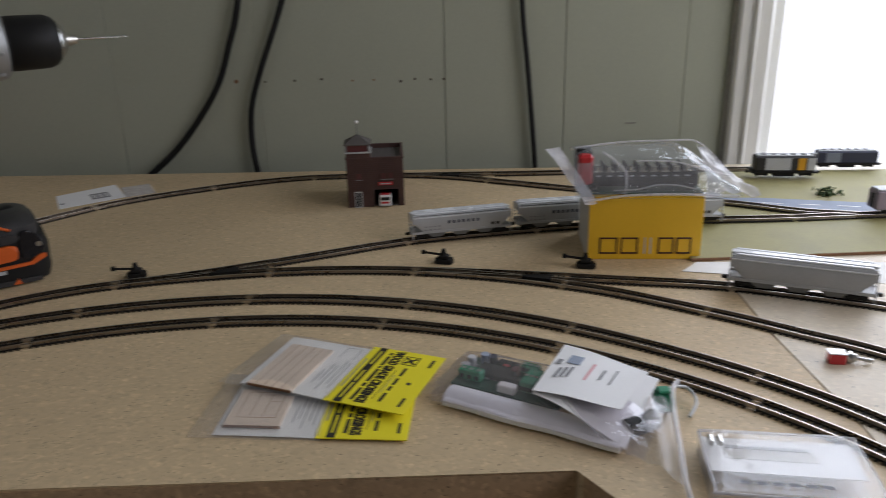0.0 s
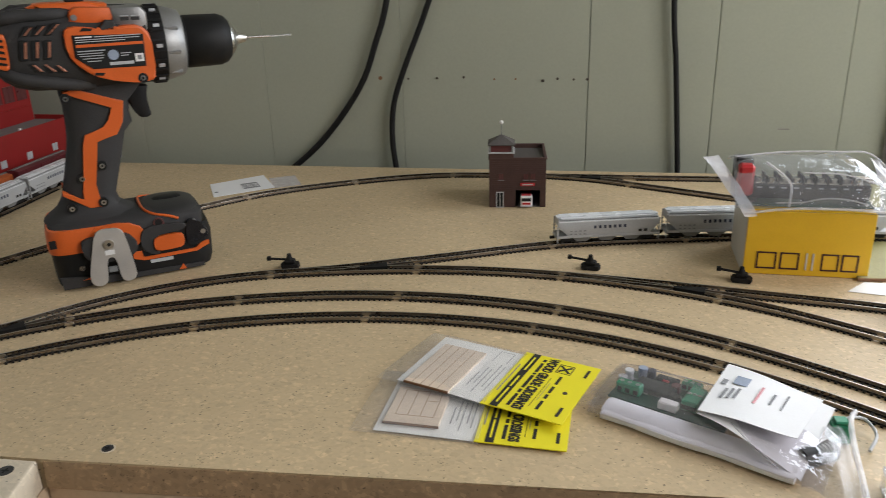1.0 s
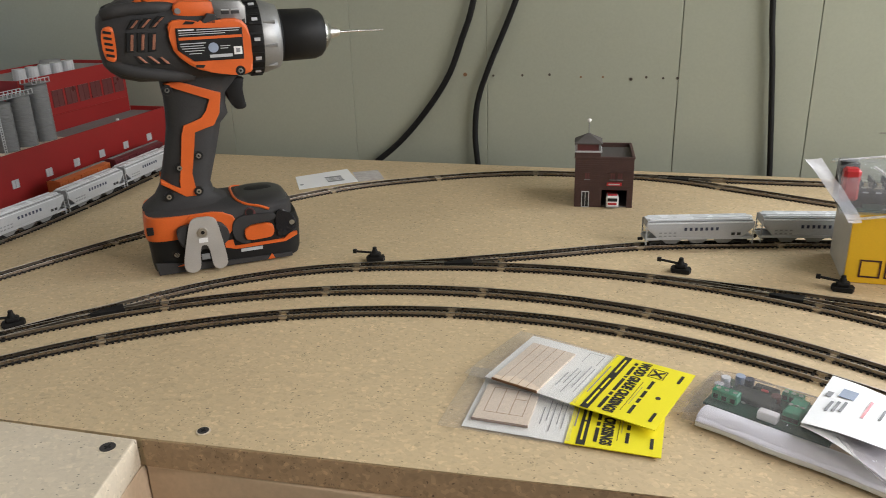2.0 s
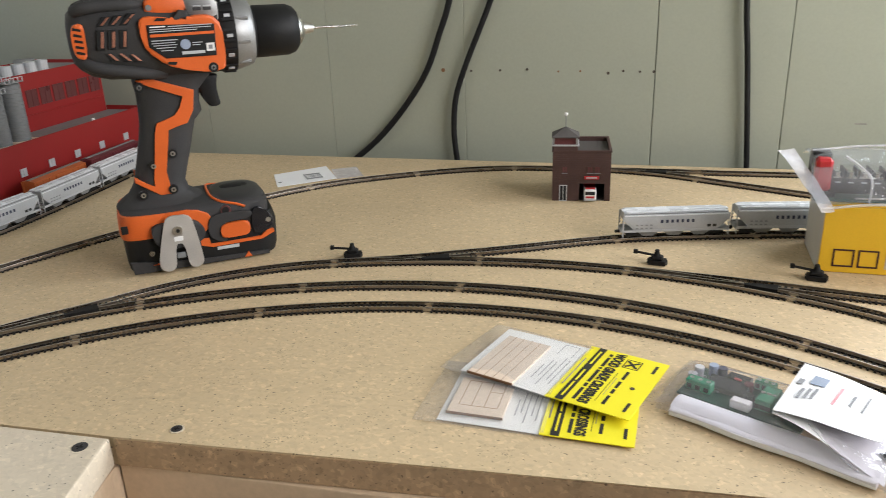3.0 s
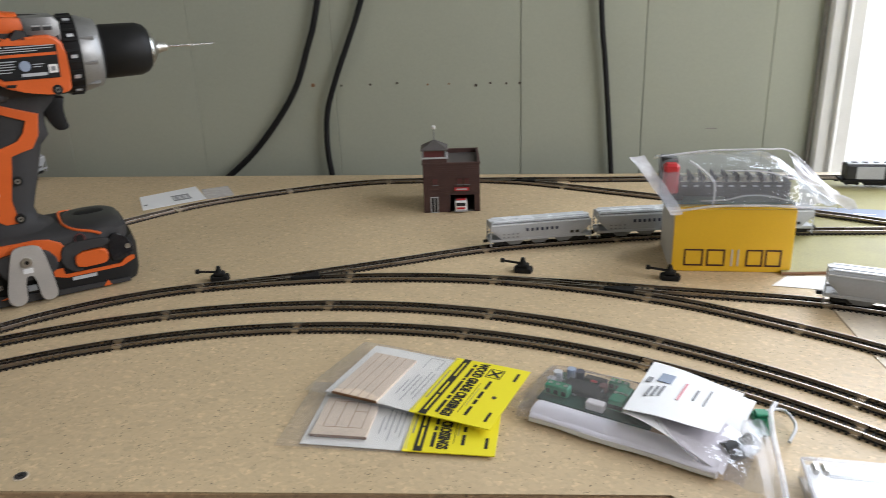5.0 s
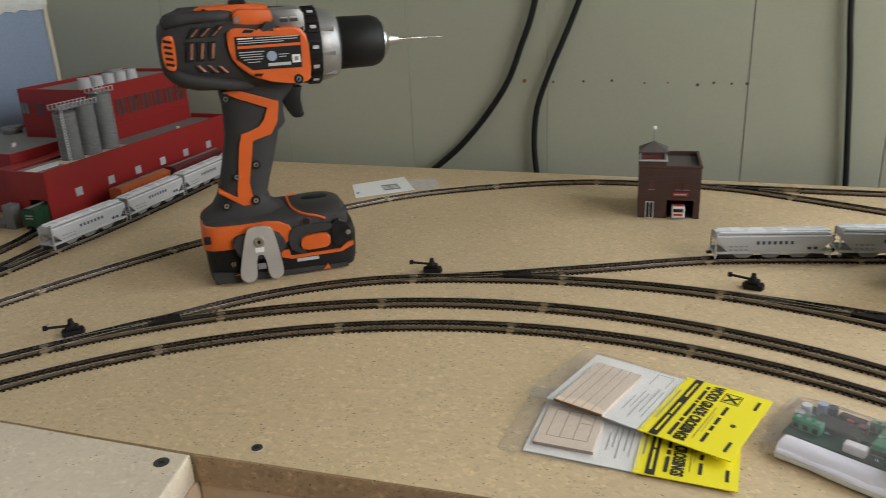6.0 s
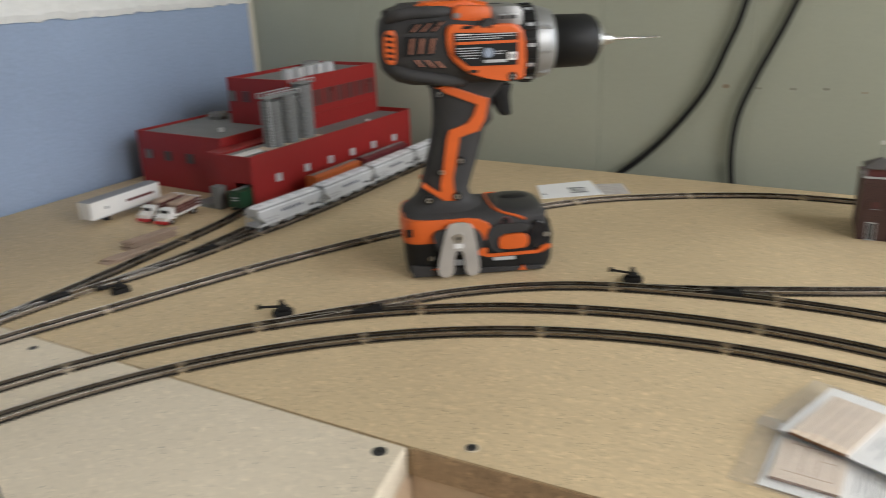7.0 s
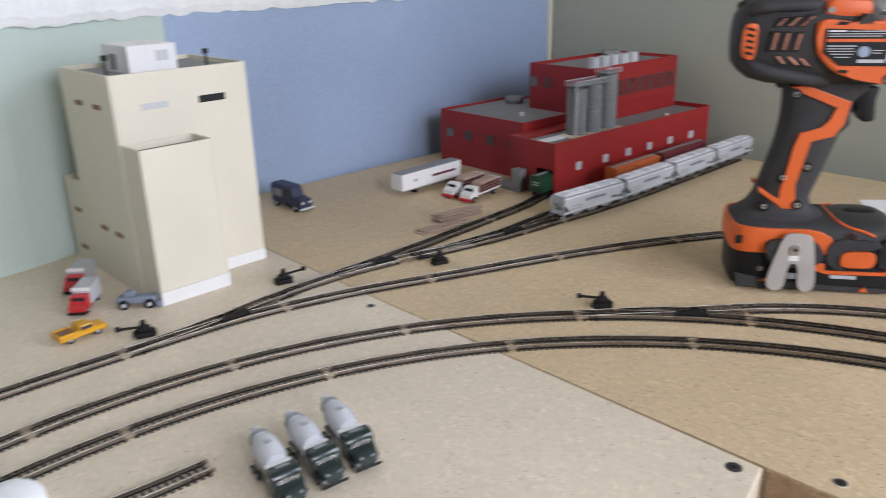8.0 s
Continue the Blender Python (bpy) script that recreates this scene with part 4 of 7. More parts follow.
# foot and battery
def slab(z, u0, u1, w, n=36, power=5.0): return [((u0 + u1) / 2 * MM + a * MM, c * MM, z * MM) for a, c in oval(n, (u1 - u0) / 2, w, power)]
b = B()
loft(b, [slab(40, -1, 126, 36), slab(50, -2, 126, 36.5), slab(53, 0, 122, 34.5), slab(55.6, 6, 116, 28), slab(57.5, 14, 106, 19)])
part("foot", b, GREY_RUBBER, drill, "dark grey rubber foot", True)
b = B()
loft(b, [slab(32, -2.5, 60, 36.8), slab(36, -3, 60, 37.3), slab(48, -2.5, 60, 37.2), slab(52.5, -1, 57, 36.4)])
band = part("foot_band", b, ORANGE, drill, "orange band round the foot", True)
for sgn in (-1, 1):
    y0, y1 = sorted((sgn * 0.0374, sgn * 0.030))
    part("band_wing", prism(B(), rounded(mm([(30, 52.3), (60, 53), (74, 46), (70.6, 34.5), (65, 29), (30, 31)]), 1), y0, y1, "y", 0.0008), ORANGE, band)
part("band_recess", bx(B(), -0.0005, 0.0050, -0.0369, -0.0355, 0.039, 0.046, 0.0004), BLACK_PLASTIC, band)
b = B()
loft(b, [slab(50, 72, 124.5, 35, 28, 3.2), slab(55, 75, 123, 31, 28, 3.0), slab(58, 79, 118, 23, 28, 2.8), slab(60, 84, 110, 13, 28, 2.6)])
part("battery_gauge", b, DARK_GREY, drill, "charcoal fuel gauge housing", True)
b = B()
tube(b, spline([(0.105, 0.0366, 0.048), (0.096, 0.0353, 0.052), (0.084, 0.0312, 0.0546), (0.077, 0.021, 0.0572), (0.0755, 0, 0.0580), (0.077, -0.021, 0.0572), (0.084, -0.0312, 0.0546), (0.096, -0.0353, 0.052), (0.105, -0.0366, 0.048)], 0.004), 0.0012, 8)
part("gauge_trim", b, ORANGE, drill, "thin orange trim", True)
b = B()
loft(b, [slab(0, 3, 126, 33), slab(1.5, 0.5, 129, 35.5), (slab(8, -0.5, 131, 36.5)), slab(30, -1.5, 132, 36.8), slab(40, -1, 129.5, 36.4)])
bat = part("battery_pack", b, BLACK_PLASTIC, drill, "black battery pack with orange trim", True)
for sgn in (-1, 1):
    y0, y1 = sorted((sgn * 0.0376, sgn * 0.0345))
    part("battery_trim", prism(B(), mm([(61.4, 25.4), (69.2, 25.1), (70, 19.3), (113.8, 19.4), (120, 24.5), (126, 24.5), (126, 21.8), (115, 16.8), (71, 16.2), (62, 19)]), y0, y1, "y"), ORANGE, bat, "orange trim line")
    b = B()
    prism(b, rounded(mm([(70, 42), (78.4, 46.5), (106, 45.5), (109, 42), (106, 38.5), (85, 37.5), (79, 34), (80, 24.5), (84, 22.6), (84, 20.2), (79, 20), (69.2, 25.5)]), 2), y0 - (0.001 if sgn < 0 else -0.001), y1 + (0.001 if sgn > 0 else -0.001), "y", 0.001)
    part("latch_surround", b, GREY_RUBBER, bat)
    y2, y3 = sorted((sgn * 0.0405, sgn * 0.036))
    b = B()
    prism(b, rounded(mm([(79.5, 33.8), (84, 36.5), (102, 37), (105.5, 34), (105, 25.5), (102, 23.8), (82, 23.2), (80, 25.5)]), 2), y2, y3, "y", 0.0015)
    part("release_latch", b, ORANGE, bat, "orange release latch")
    b = B()
    prism(b, rounded(mm([(108, 46), (116, 48), (126.5, 36), (126, 27), (114, 22), (107, 23)]), 2), y0, y1, "y", 0.001)
    part("latch_cheek", b, GLOSS_BLACK, bat)
    part("base_strip", prism(B(), mm([(2, 13.2), (28, 9.4), (63, 6.6), (120, 5), (120, 1.6), (4, 1.6)]), y0 + (0.0004 if sgn < 0 else 0), y1 - (0.0004 if sgn > 0 else 0), "y", 0.0006), GREY_RUBBER, bat)
    part("battery_screw", cy(B(), (0.0205, sgn * 0.034, 0.0185), (0.0205, sgn * 0.0374, 0.0185), 0.0023, n=12), STEEL, bat)
    part("battery_screw", cy(B(), (0.122, sgn * 0.034, 0.034), (0.122, sgn * 0.0378, 0.034), 0.0023, n=12), STEEL, bat)
part("battery_print", bx(B(), 0.075, 0.094, -0.0369, -0.0364, 0.0125, 0.0155), LIGHT_GREY, bat)
part("battery_mark", prism(B(), mm([(97.5, 2.2), (104, 2.2), (101.5, 7)]), -0.0379, -0.036, "y"), ORANGE, bat)
part("battery_mark", prism(B(), mm([(20, 8), (28, 7.5), (28, 10.2)]), -0.0379, -0.036, "y"), ORANGE, bat)
b = B()
prism(b, rounded(mm([(38.5, 52), (53.5, 51.3), (57.5, 46), (62.5, 10), (60.5, 4), (54, 2.2), (49.6, 5), (48.4, 18), (47.6, 27), (40.6, 27.2), (39.9, 17), (38.8, 5.5), (34.5, 2.2), (27.5, 3.4), (24.6, 9), (29, 29), (34.4, 48.5)]), 2), -0.0445, -0.0425, "y", 0.0007)
clip = part("belt_clip", b, CLIP_STEEL, drill, "grey steel belt clip")
part("clip_boss", prism(B(), rounded(mm([(22, 41), (27, 45), (59, 46), (67, 35), (66, 29), (60, 22), (26, 22)]), 2), -0.0424, -0.036, "y", 0.002), GREY_RUBBER, clip)
part("clip_screw", cy(B(), (0.0440, -0.0445, 0.0385), (0.0440, -0.0462, 0.0385), 0.0040, n=16), STEEL, clip)
part("clip_socket", cy(B(), (0.0440, -0.0461, 0.0385), (0.0440, -0.0464, 0.0385), 0.0018, n=6), BLACK_PLASTIC, clip)
part("clip_tag", bx(B(), 0.0400, 0.0475, -0.0449, -0.0444, 0.0290, 0.0330), WHITE_PAINT, clip)
part("clip_rivet", bx(B(), 0.0405, 0.0475, -0.0440, -0.0420, 0.0130, 0.0180, 0.0004), MID_GREY, clip)

part("foot_socket", cy(B(), (0.0865, -0.0345, 0.0475), (0.0865, -0.0374, 0.0475), 0.0046, n=18), DARK_RED, drill, "dull red moulded socket")
part("socket_hole", cy(B(), (0.0862, -0.0374, 0.0482), (0.0862, -0.0378, 0.0482), 0.0032, n=14), BLACK_PLASTIC, drill)
b = B()
loft(b, [[(0.099 + a, c - 0.002, z) for a, c in oval(20, ha, hb, 2.6)] for ha, hb, z in ((0.0125, 0.0062, 0.0578), (0.0125, 0.0062, 0.0602), (0.0105, 0.0046, 0.0612))])
part("gauge_button", b, BLACK_PLASTIC, drill, "dark oval gauge button", True)

# ---- yellow carton with the bagged terminal block ----
BOX = pose(0.1396, 0.6588, 0.0, 0, 0, -2.0) @ Matrix.Scale(0.99, 4)
box = thing("cardboard_carton", "yellow printed carton with pale plain sides on the table", "box", BOX)
part("carton_body", bx(B(), 0.0, 0.098, 0.0006, 0.066, 0, 0.0555, 0.0007), CARTON_GREY, box, "plain pale carton body")
part("front_panel", bx(B(), 0.0008, 0.0978, -0.0006, 0.0006, 0.0004, 0.0555, 0.0003), YELLOW_BOX, box, "yellow front panel")
part("lid_flap", bx(B(), 0.0005, 0.0975, 0.001, 0.0655, 0.0555, 0.0562), YELLOW_BOX, box)
logo = [(0.0105, 0.0262), (0.0290, 0.0440), (0.0490, 0.0565), (0.0610, 0.0745), (0.0765, 0.0895)]
for i, (x0, x1) in enumerate(logo):
    b = B()
    w = 0.0013
    if i == 2:
        for xs in (x0, x0 + 0.0050):
            bx(b, xs, xs + w, -0.0010, -0.0004, 0.0055, 0.0205)
    else:
        bx(b, x0, x1, -0.0010, -0.0004, 0.0205 - w, 0.0205)
        bx(b, x0, x1, -0.0010, -0.0004, 0.0055, 0.0055 + w)
        bx(b, x0, x0 + w, -0.0010, -0.0004, 0.0055 + w, 0.0205 - w)
        bx(b, x1 - w, x1, -0.0010, -0.0004, 0.0055 + w, 0.0205 - w)
    part("printed_bar", b, CARTON_GREY if i == 2 else MAROON_PRINT, box)

# ---- model buildings ----
def window_piece(parent, name, x0, x1, y, z0, z1, mat, axis="y", out=-1, frame_mat=None):
    """A small glazed or plain panel, framed, proud of a wall across y (or across x)."""
    def q(u0, u1, d0, d1, w0, w1):
        d0, d1 = sorted((y + out * d0, y + out * d1))
        return (u0, u1, d0, d1, w0, w1) if axis == "y" else (d0, d1, u0, u1, w0, w1)
    w = part(name, bx(B(), *q(x0, x1, -0.001, 0.0004, z0, z1)), mat, parent)
    if frame_mat:
        t = 0.0008
        b = B()
        for u0, u1, w0, w1 in ((x0 - t, x1 + t, z1, z1 + t), (x0 - t, x1 + t, z0 - t, z0), (x0 - t, x0, z0, z1), (x1, x1 + t, z0, z1), ((x0 + x1) / 2 - t / 3, (x0 + x1) / 2 + t / 3, z0, z1)):
            bx(b, *q(u0, u1, -0.001, 0.0008, w0, w1))
        part("frame", b, frame_mat, w)
    return w


def walls(parent, x0, x1, y0, y1, h, mat, roof, parapet=0.005, base=0.0, t=0.0022, lip=True):
    """Four thin walls with a parapet and a flat roof set below its top."""
    for q in ((x0, x1, y0, y0 + t, base, h), (x0, x1, y1 - t, y1, base, h), (x0, x0 + t, y0 + t, y1 - t, base, h), (x1 - t, x1, y0 + t, y1 - t, base, h)):
        part("wall", bx(B(), *q, 0.0003), mat, parent)
    part("roof", bx(B(), x0 + t, x1 - t, y0 + t, y1 - t, h - parapet - 0.002, h - parapet), roof, parent, "flat grey roof")


F = thing("model_factory", "red model factory with grey flat roofs and silos", "model building", pose(-0.6915, 0.6580, 0, 0, 0, -1.2) @ Matrix.Scale(0.975, 4))
# local x runs west (negative) from the south-east corner, y north: east range, link, west range, tall rear block
T_ = 0.0022
for q in ((-0.056, -0.0290, 0, T_, 0, 0.0635), (-0.0025, 0, 0, T_, 0, 0.0635), (-0.0290, -0.0025, 0, T_, 0.0315, 0.0635), (-0.056, 0, 0.331, 0.331 + T_, 0, 0.0655), (-T_, 0, T_, 0.331, 0, 0.0645), (-0.056, -0.0538, T_, 0.331, 0, 0.058)):
    part("wall", bx(B(), *q, 0.0003), RED_MODEL, F)
part("roof", bx(B(), -0.0538, -T_, T_, 0.331, 0.0575, 0.0595), ROOF_GREY, F, "flat grey-brown roof")
part("link_block", bx(B(), -0.0815, -0.0565, 0.010, 0.133, 0, 0.0615, 0.0004), RED_MODEL, F, "plain red link between the ranges")
walls(F, -0.237, -0.082, 0.034, 0.190, 0.0725, RED_MODEL, ROOF_GREY, 0.003)
walls(F, -0.162, -0.0555, 0.1335, 0.330, 0.1310, RED_MODEL, ROOF_GREY, 0.0045)
for i, y in enumerate((0.044, 0.096, 0.143, 0.190, 0.238, 0.289)):
    window_piece(F, "window", y - 0.0042, y + 0.0042, 0.0, 0.0265, 0.0345, LIGHT_GREY, "x", 1, LIGHT_GREY)
for i, x in enumerate((-0.2235, -0.187, -0.146, -0.106)):
    window_piece(F, "window", x, x + 0.0125, 0.034, 0.037, 0.048, STATION_ROOF if i else MID_GREY, "y", -1, DARK_RED)
window_piece(F, "window", -0.160, -0.148, 0.1335, 0.100, 0.113, MID_GREY, "y", -1, DARK_RED)
window_piece(F, "window", -0.135, -0.122, 0.1335, 0.100, 0.113, DARK_RED, "y", -1, DARK_RED)
for i in range(6):
    window_piece(F, "window", 0.185 + 0.024 * i, 0.203 + 0.024 * i, -0.0555, 0.090, 0.110, DARK_RED, "x", 1, DARK_RED)
part("string_course", bx(B(), -0.0557, -0.0540, 0.137, 0.328, 0.078, 0.080), RED_MODEL, F)
# silos with their catwalk
for k, (x, y, h) in enumerate(((-0.030, 0.074, 0.1155), (-0.030, 0.1035, 0.1185), (-0.030, 0.134, 0.1275))):
    prof = [(0.0595, 0.0124)]
    for i in range(1, 15):
        z1 = 0.0595 + (h - 0.0595) * i / 14
        prof += [(z1 - 0.0009, 0.0124), (z1 - 0.0005, 0.0119), (z1, 0.0124)]
    b = B()
    lathe(b, prof + [(h + 0.0025, 0.003)], "z", (x, y, 0), 24)
    part("silo", b, MID_GREY, F, "ribbed grey silo", True)
for (y0, y1, z) in ((0.060, 0.118, 0.1205), (0.119, 0.148, 0.1300)):
    cw = part("catwalk", bx(B(), -0.038, -0.020, y0, y1, z - 0.0012, z), MID_GREY, F, "grey railed catwalk")
    n = int((y1 - y0) / 0.006)
    for x in (-0.0375, -0.0205):
        part("handrail", bx(B(), x - 0.0005, x + 0.0005, y0, y1, z + 0.0046, z + 0.0053), LIGHT_GREY, cw)
        for i in range(n + 1):
            y = y0 + 0.0006 + (y1 - y0 - 0.0012) * i / n
            part("handrail_post", bx(B(), x - 0.0005, x + 0.0005, y - 0.0004, y + 0.0004, z, z + 0.0048), LIGHT_GREY, cw)
b = B()
for y in (0.0575, 0.0605):
    bx(b, -0.0192, -0.0184, y, y + 0.0008, 0.0595, 0.1205)
for i in range(19):
    bx(b, -0.0192, -0.0184, 0.0583, 0.0605, 0.061 + 0.003 * i, 0.0617 + 0.003 * i)
part("ladder", b, LIGHT_GREY, F, "light grey cage ladder")
for i in range(5):
    part("roof_tank", cy(B(), (-0.066, 0.150 + 0.021 * i, 0.1265), (-0.066, 0.150 + 0.021 * i, 0.1430), 0.0080, 0.0074, 14), LIGHT_GREY, F, "pale roof tank")
for x, y, z in ((-0.205, 0.150, 0.0685), (-0.140, 0.285, 0.1265)):
    v = part("roof_vent", cy(B(), (x, y, z), (x, y, z + 0.006), 0.012, n=20), MID_GREY, F, "round grey roof fan")
    part("vent_cap", cy(B(), (x, y, z + 0.006), (x, y, z + 0.010), 0.0150, 0.0130, 20), ROOF_GREY, v)
part("roof_stub", cy(B(), (-0.126, 0.080, 0.0685), (-0.126, 0.080, 0.0745), 0.0032, n=12), WHITE_PAINT, F)
part("roof_stub", cy(B(), (-0.012, 0.245, 0.0595), (-0.012, 0.245, 0.0645), 0.0022, n=12), WHITE_PAINT, F)
part("roof_plank", bx(B(), -0.040, -0.010, 0.050, 0.150, 0.0596, 0.0604), BALSA, F, "bare wooden strip on the roof")
part("roof_strip", bx(B(), -0.034, -0.024, 0.006, 0.046, 0.0596, 0.0622), CREAM_WHITE, F)
part("loading_dock", bx(B(), -0.085, -0.058, -0.014, 0.010, 0, 0.0052, 0.0003), MID_GREY, F, "grey loading dock")
part("stair_block", bx(B(), -0.056, -0.042, -0.014, -0.002, 0, 0.0275, 0.0004), MID_GREY, F, "grey stair block")

# cream grain elevator
G = thing("model_elevator", "tall cream styrene model mill with white base strips", "model building", pose(-0.7575, 0.2030, 0, 0, 0, 1.9))
# local x outward from the front face (east), y north
walls(G, -0.100, 0.0, 0.0, 0.119, 0.1805, CREAM, ROOF_GREY, 0.004, 0.0, 0.002)
walls(G, 0.0005, 0.0335, 0.001, 0.0625, 0.1275, CREAM, ROOF_GREY, 0.006, 0.0, 0.0016)
walls(G, -0.138, -0.1005, 0.0, 0.10, 0.080, CREAM, ROOF_GREY, 0.004)
part("base_strip", bx(B(), 0.0336, 0.0346, 0.001, 0.0625, 0, 0.0115), CREAM_WHITE, G, "white base strip")
part("base_strip", bx(B(), 0.0, 0.001, 0.0630, 0.119, 0, 0.0105), CREAM_WHITE, G, "white base strip")
window_piece(G, "window", 0.0235, 0.0450, 0.0, 0.1515, 0.1565, LIGHT_GREY, "x", 1, CREAM)
b = B()
bx(b, -0.0004, 0.0005, 0.0725, 0.0965, 0.1510, 0.1568)
part("slot_opening", b, BLACK_PLASTIC, G, "dark unglazed slot")
for x, z in ((-0.030, 0.154), (-0.066, 0.154), (-0.028, 0.047), (-0.058, 0.047), (-0.114, 0.052), (-0.114, 0.016)):
    part("slot_opening", bx(B(), x - 0.0075, x + 0.0075, -0.0005, 0.0004, z - 0.002, z + 0.002), BURNT, G, "dark unglazed slot")
pent = part("penthouse", bx(B(), -0.078, -0.028, 0.030, 0.072, 0.1745, 0.1985, 0.0006), CREAM_WHITE, G, "white roof penthouse")
window_piece(pent, "hatch", 0.054, 0.064, -0.028, 0.185, 0.1935, LIGHT_GREY, "x", 1, CREAM_WHITE)
part("penthouse_door", bx(B(), -0.063, -0.051, 0.0292, 0.0302, 0.178, 0.191), MID_GREY, pent)
for x, y in ((-0.020, 0.094), (-0.040, 0.016)):
    v = part("roof_pipe", cy(B(), (x, y, 0.1745), (x, y, 0.190), 0.0011, n=8), BLACK_PLASTIC, G)
    part("pipe_cap", cy(B(), (x, y, 0.188), (x, y, 0.192), 0.0026, n=10), BLACK_PLASTIC, v)

# fire station
S = thing("model_fire_station", "dark maroon brick model fire station with corner cupola", "model building", pose(-0.0905, 0.8185, 0, 0, 0, 5.5))
W, DP, HT = 0.0600, 0.066, 0.0525
for q in ((0, 0.0280, 0, 0.0018, 0, HT), (0.0540, W, 0, 0.0018, 0, HT), (0.0280, 0.0540, 0, 0.0018, 0.0195, HT), (0, W, DP - 0.0018, DP, 0, HT), (0, 0.0018, 0.0018, DP - 0.0018, 0, HT), (W - 0.0018, W, 0.0018, DP - 0.0018, 0, HT)):
    part("wall", bx(B(), *q, 0.0002), BRICK_BROWN, S)
part("roof", bx(B(), 0.0018, W - 0.0018, 0.0018, DP - 0.0018, HT - 0.005, HT - 0.003), STATION_ROOF, S, "flat dark grey roof")
part("garage_floor", bx(B(), 0.0018, W - 0.0018, 0.002, DP - 0.002, 0, 0.0006), ROOF_GREY, S)
for q in ((-0.0008, W + 0.0008, -0.0010, 0.0024, HT, HT + 0.0018), (-0.0008, 0.0022, 0.0024, DP, HT, HT + 0.0018), (W - 0.0022, W + 0.0008, 0.0024, DP, HT, HT + 0.0018), (0.0022, W - 0.0022, DP - 0.0022, DP, HT, HT + 0.0018)):
    part("cornice", bx(B(), *q, 0.0003), BRICK_BROWN, S)
rw = random.Random(5)
for r in range(22):
    z = 0.0008 + r * 0.00228
    for c in range(7):
        x0 = 0.0004 + (c - (0.5 if r % 2 else 0)) * 0.0091
        x1 = x0 + 0.0086
        x0, x1 = max(0.0003, x0), min(W - 0.0003, x1)
        if x1 - x0 < 0.001 or (z < 0.0200 and x1 > 0.0277 and x0 < 0.0543):
            continue
        part("brick", bx(B(), x0, x1, -0.00025 - 0.0001 * rw.random(), 0.0004, z, z + 0.0019), BRICK_BROWN, S)
cup = part("cupola", bx(B(), 0.0004, 0.0258, -0.0004, 0.022, HT - 0.001, HT + 0.0075, 0.0003), BRICK_BROWN, S, "grey-trimmed cupola")
for x in (0.0008, 0.0246):
    for y in (0.0000, 0.0208):
        part("cupola_post", bx(B(), x - 0.0010, x + 0.0010, y - 0.0010, y + 0.0010, HT + 0.0075, HT + 0.0155), ROOF_GREY, cup)
part("cupola_rail", bx(B(), -0.0008, 0.0270, -0.0016, 0.0232, HT + 0.0066, HT + 0.0080), LIGHT_GREY, cup)
part("cupola_louvre", bx(B(), 0.0016, 0.0240, 0.0008, 0.0204, HT + 0.0080, HT + 0.0150), DARK_RED, cup)
b = B()
vs = [b.verts.new(p) for p in ((-0.0012, -0.0022, HT + 0.0152), (0.0272, -0.0022, HT + 0.0152), (0.0272, 0.0236, HT + 0.0152), (-0.0012, 0.0236, HT + 0.0152), (-0.0012, -0.0022, HT + 0.0162), (0.0272, -0.0022, HT + 0.0162), (0.0272, 0.0236, HT + 0.0162), (-0.0012, 0.0236, HT + 0.0162), (0.013, 0.0107, HT + 0.0248))]
for f in ((3, 2, 1, 0), (0, 1, 5, 4), (1, 2, 6, 5), (2, 3, 7, 6), (3, 0, 4, 7), (4, 5, 8), (5, 6, 8), (6, 7, 8), (7, 4, 8)):
    b.faces.new([vs[i] for i in f])
part("cupola_roof", b, STATION_ROOF, cup, "dark grey pyramid roof")
part("finial", cy(B(), (0.013, 0.0107, HT + 0.0240), (0.013, 0.0107, HT + 0.0370), 0.0005, n=8), MID_GREY, cup)
b = B()
bmesh.ops.create_icosphere(b, subdivisions=2, radius=0.0022)
o = part("finial_ball", b, CREAM_WHITE, cup, "", True)
o.location = (0.013, 0.0107, HT + 0.0375)
window_piece(S, "door", 0.0082, 0.0146, -0.0003, 0.0008, 0.0166, GLASS_DARK, "y", -1, LIGHT_GREY)
for x in (0.0105, 0.0365, 0.0440):
    window_piece(S, "window", x, x + 0.0045, -0.0003, 0.0310, 0.0372, DARK_RED, "y", -1, BRICK_BROWN)
    part("window_sill", bx(B(), x - 0.001, x + 0.0055, -0.0016, 0.0, 0.0299, 0.0306), MID_GREY, S)
part("sign", bx(B(), 0.0330, 0.0482, -0.0016, -0.0004, 0.0238, 0.0274, 0.0002), RED_PAINT, S, "small red sign board")
part("sign_bar", bx(B(), 0.0350, 0.0462, -0.0019, -0.0015, 0.0249, 0.0263), LIGHT_GREY, S)
part("doorway_arch", bx(B(), 0.0273, 0.0547, -0.0008, 0.0002, 0.0193, 0.0206), BRICK_BROWN, S)

FT = thing("toy_fire_truck", "tiny white and red fire truck in the doorway", "toy truck", S.matrix_basis @ pose(0.0395, -0.004, 0))
for x in (-0.0055, 0.0055):
    for y in (0.005, 0.030):
        part("wheel", cy(B(), (x - 0.0012, y, 0.0024), (x + 0.0012, y, 0.0024), 0.0024, n=12), BLACK_PLASTIC, FT)
part("cab", bx(B(), -0.0062, 0.0062, 0.0, 0.012, 0.0018, 0.0130, 0.0008), WHITE_PAINT, FT)
part("truck_body", bx(B(), -0.0060, 0.0060, 0.0122, 0.038, 0.0025, 0.0120, 0.0005), RED_PAINT, FT)
part("windscreen", bx(B(), -0.0050, 0.0050, -0.0003, 0.0004, 0.0078, 0.0112), GLASS_DARK, FT)
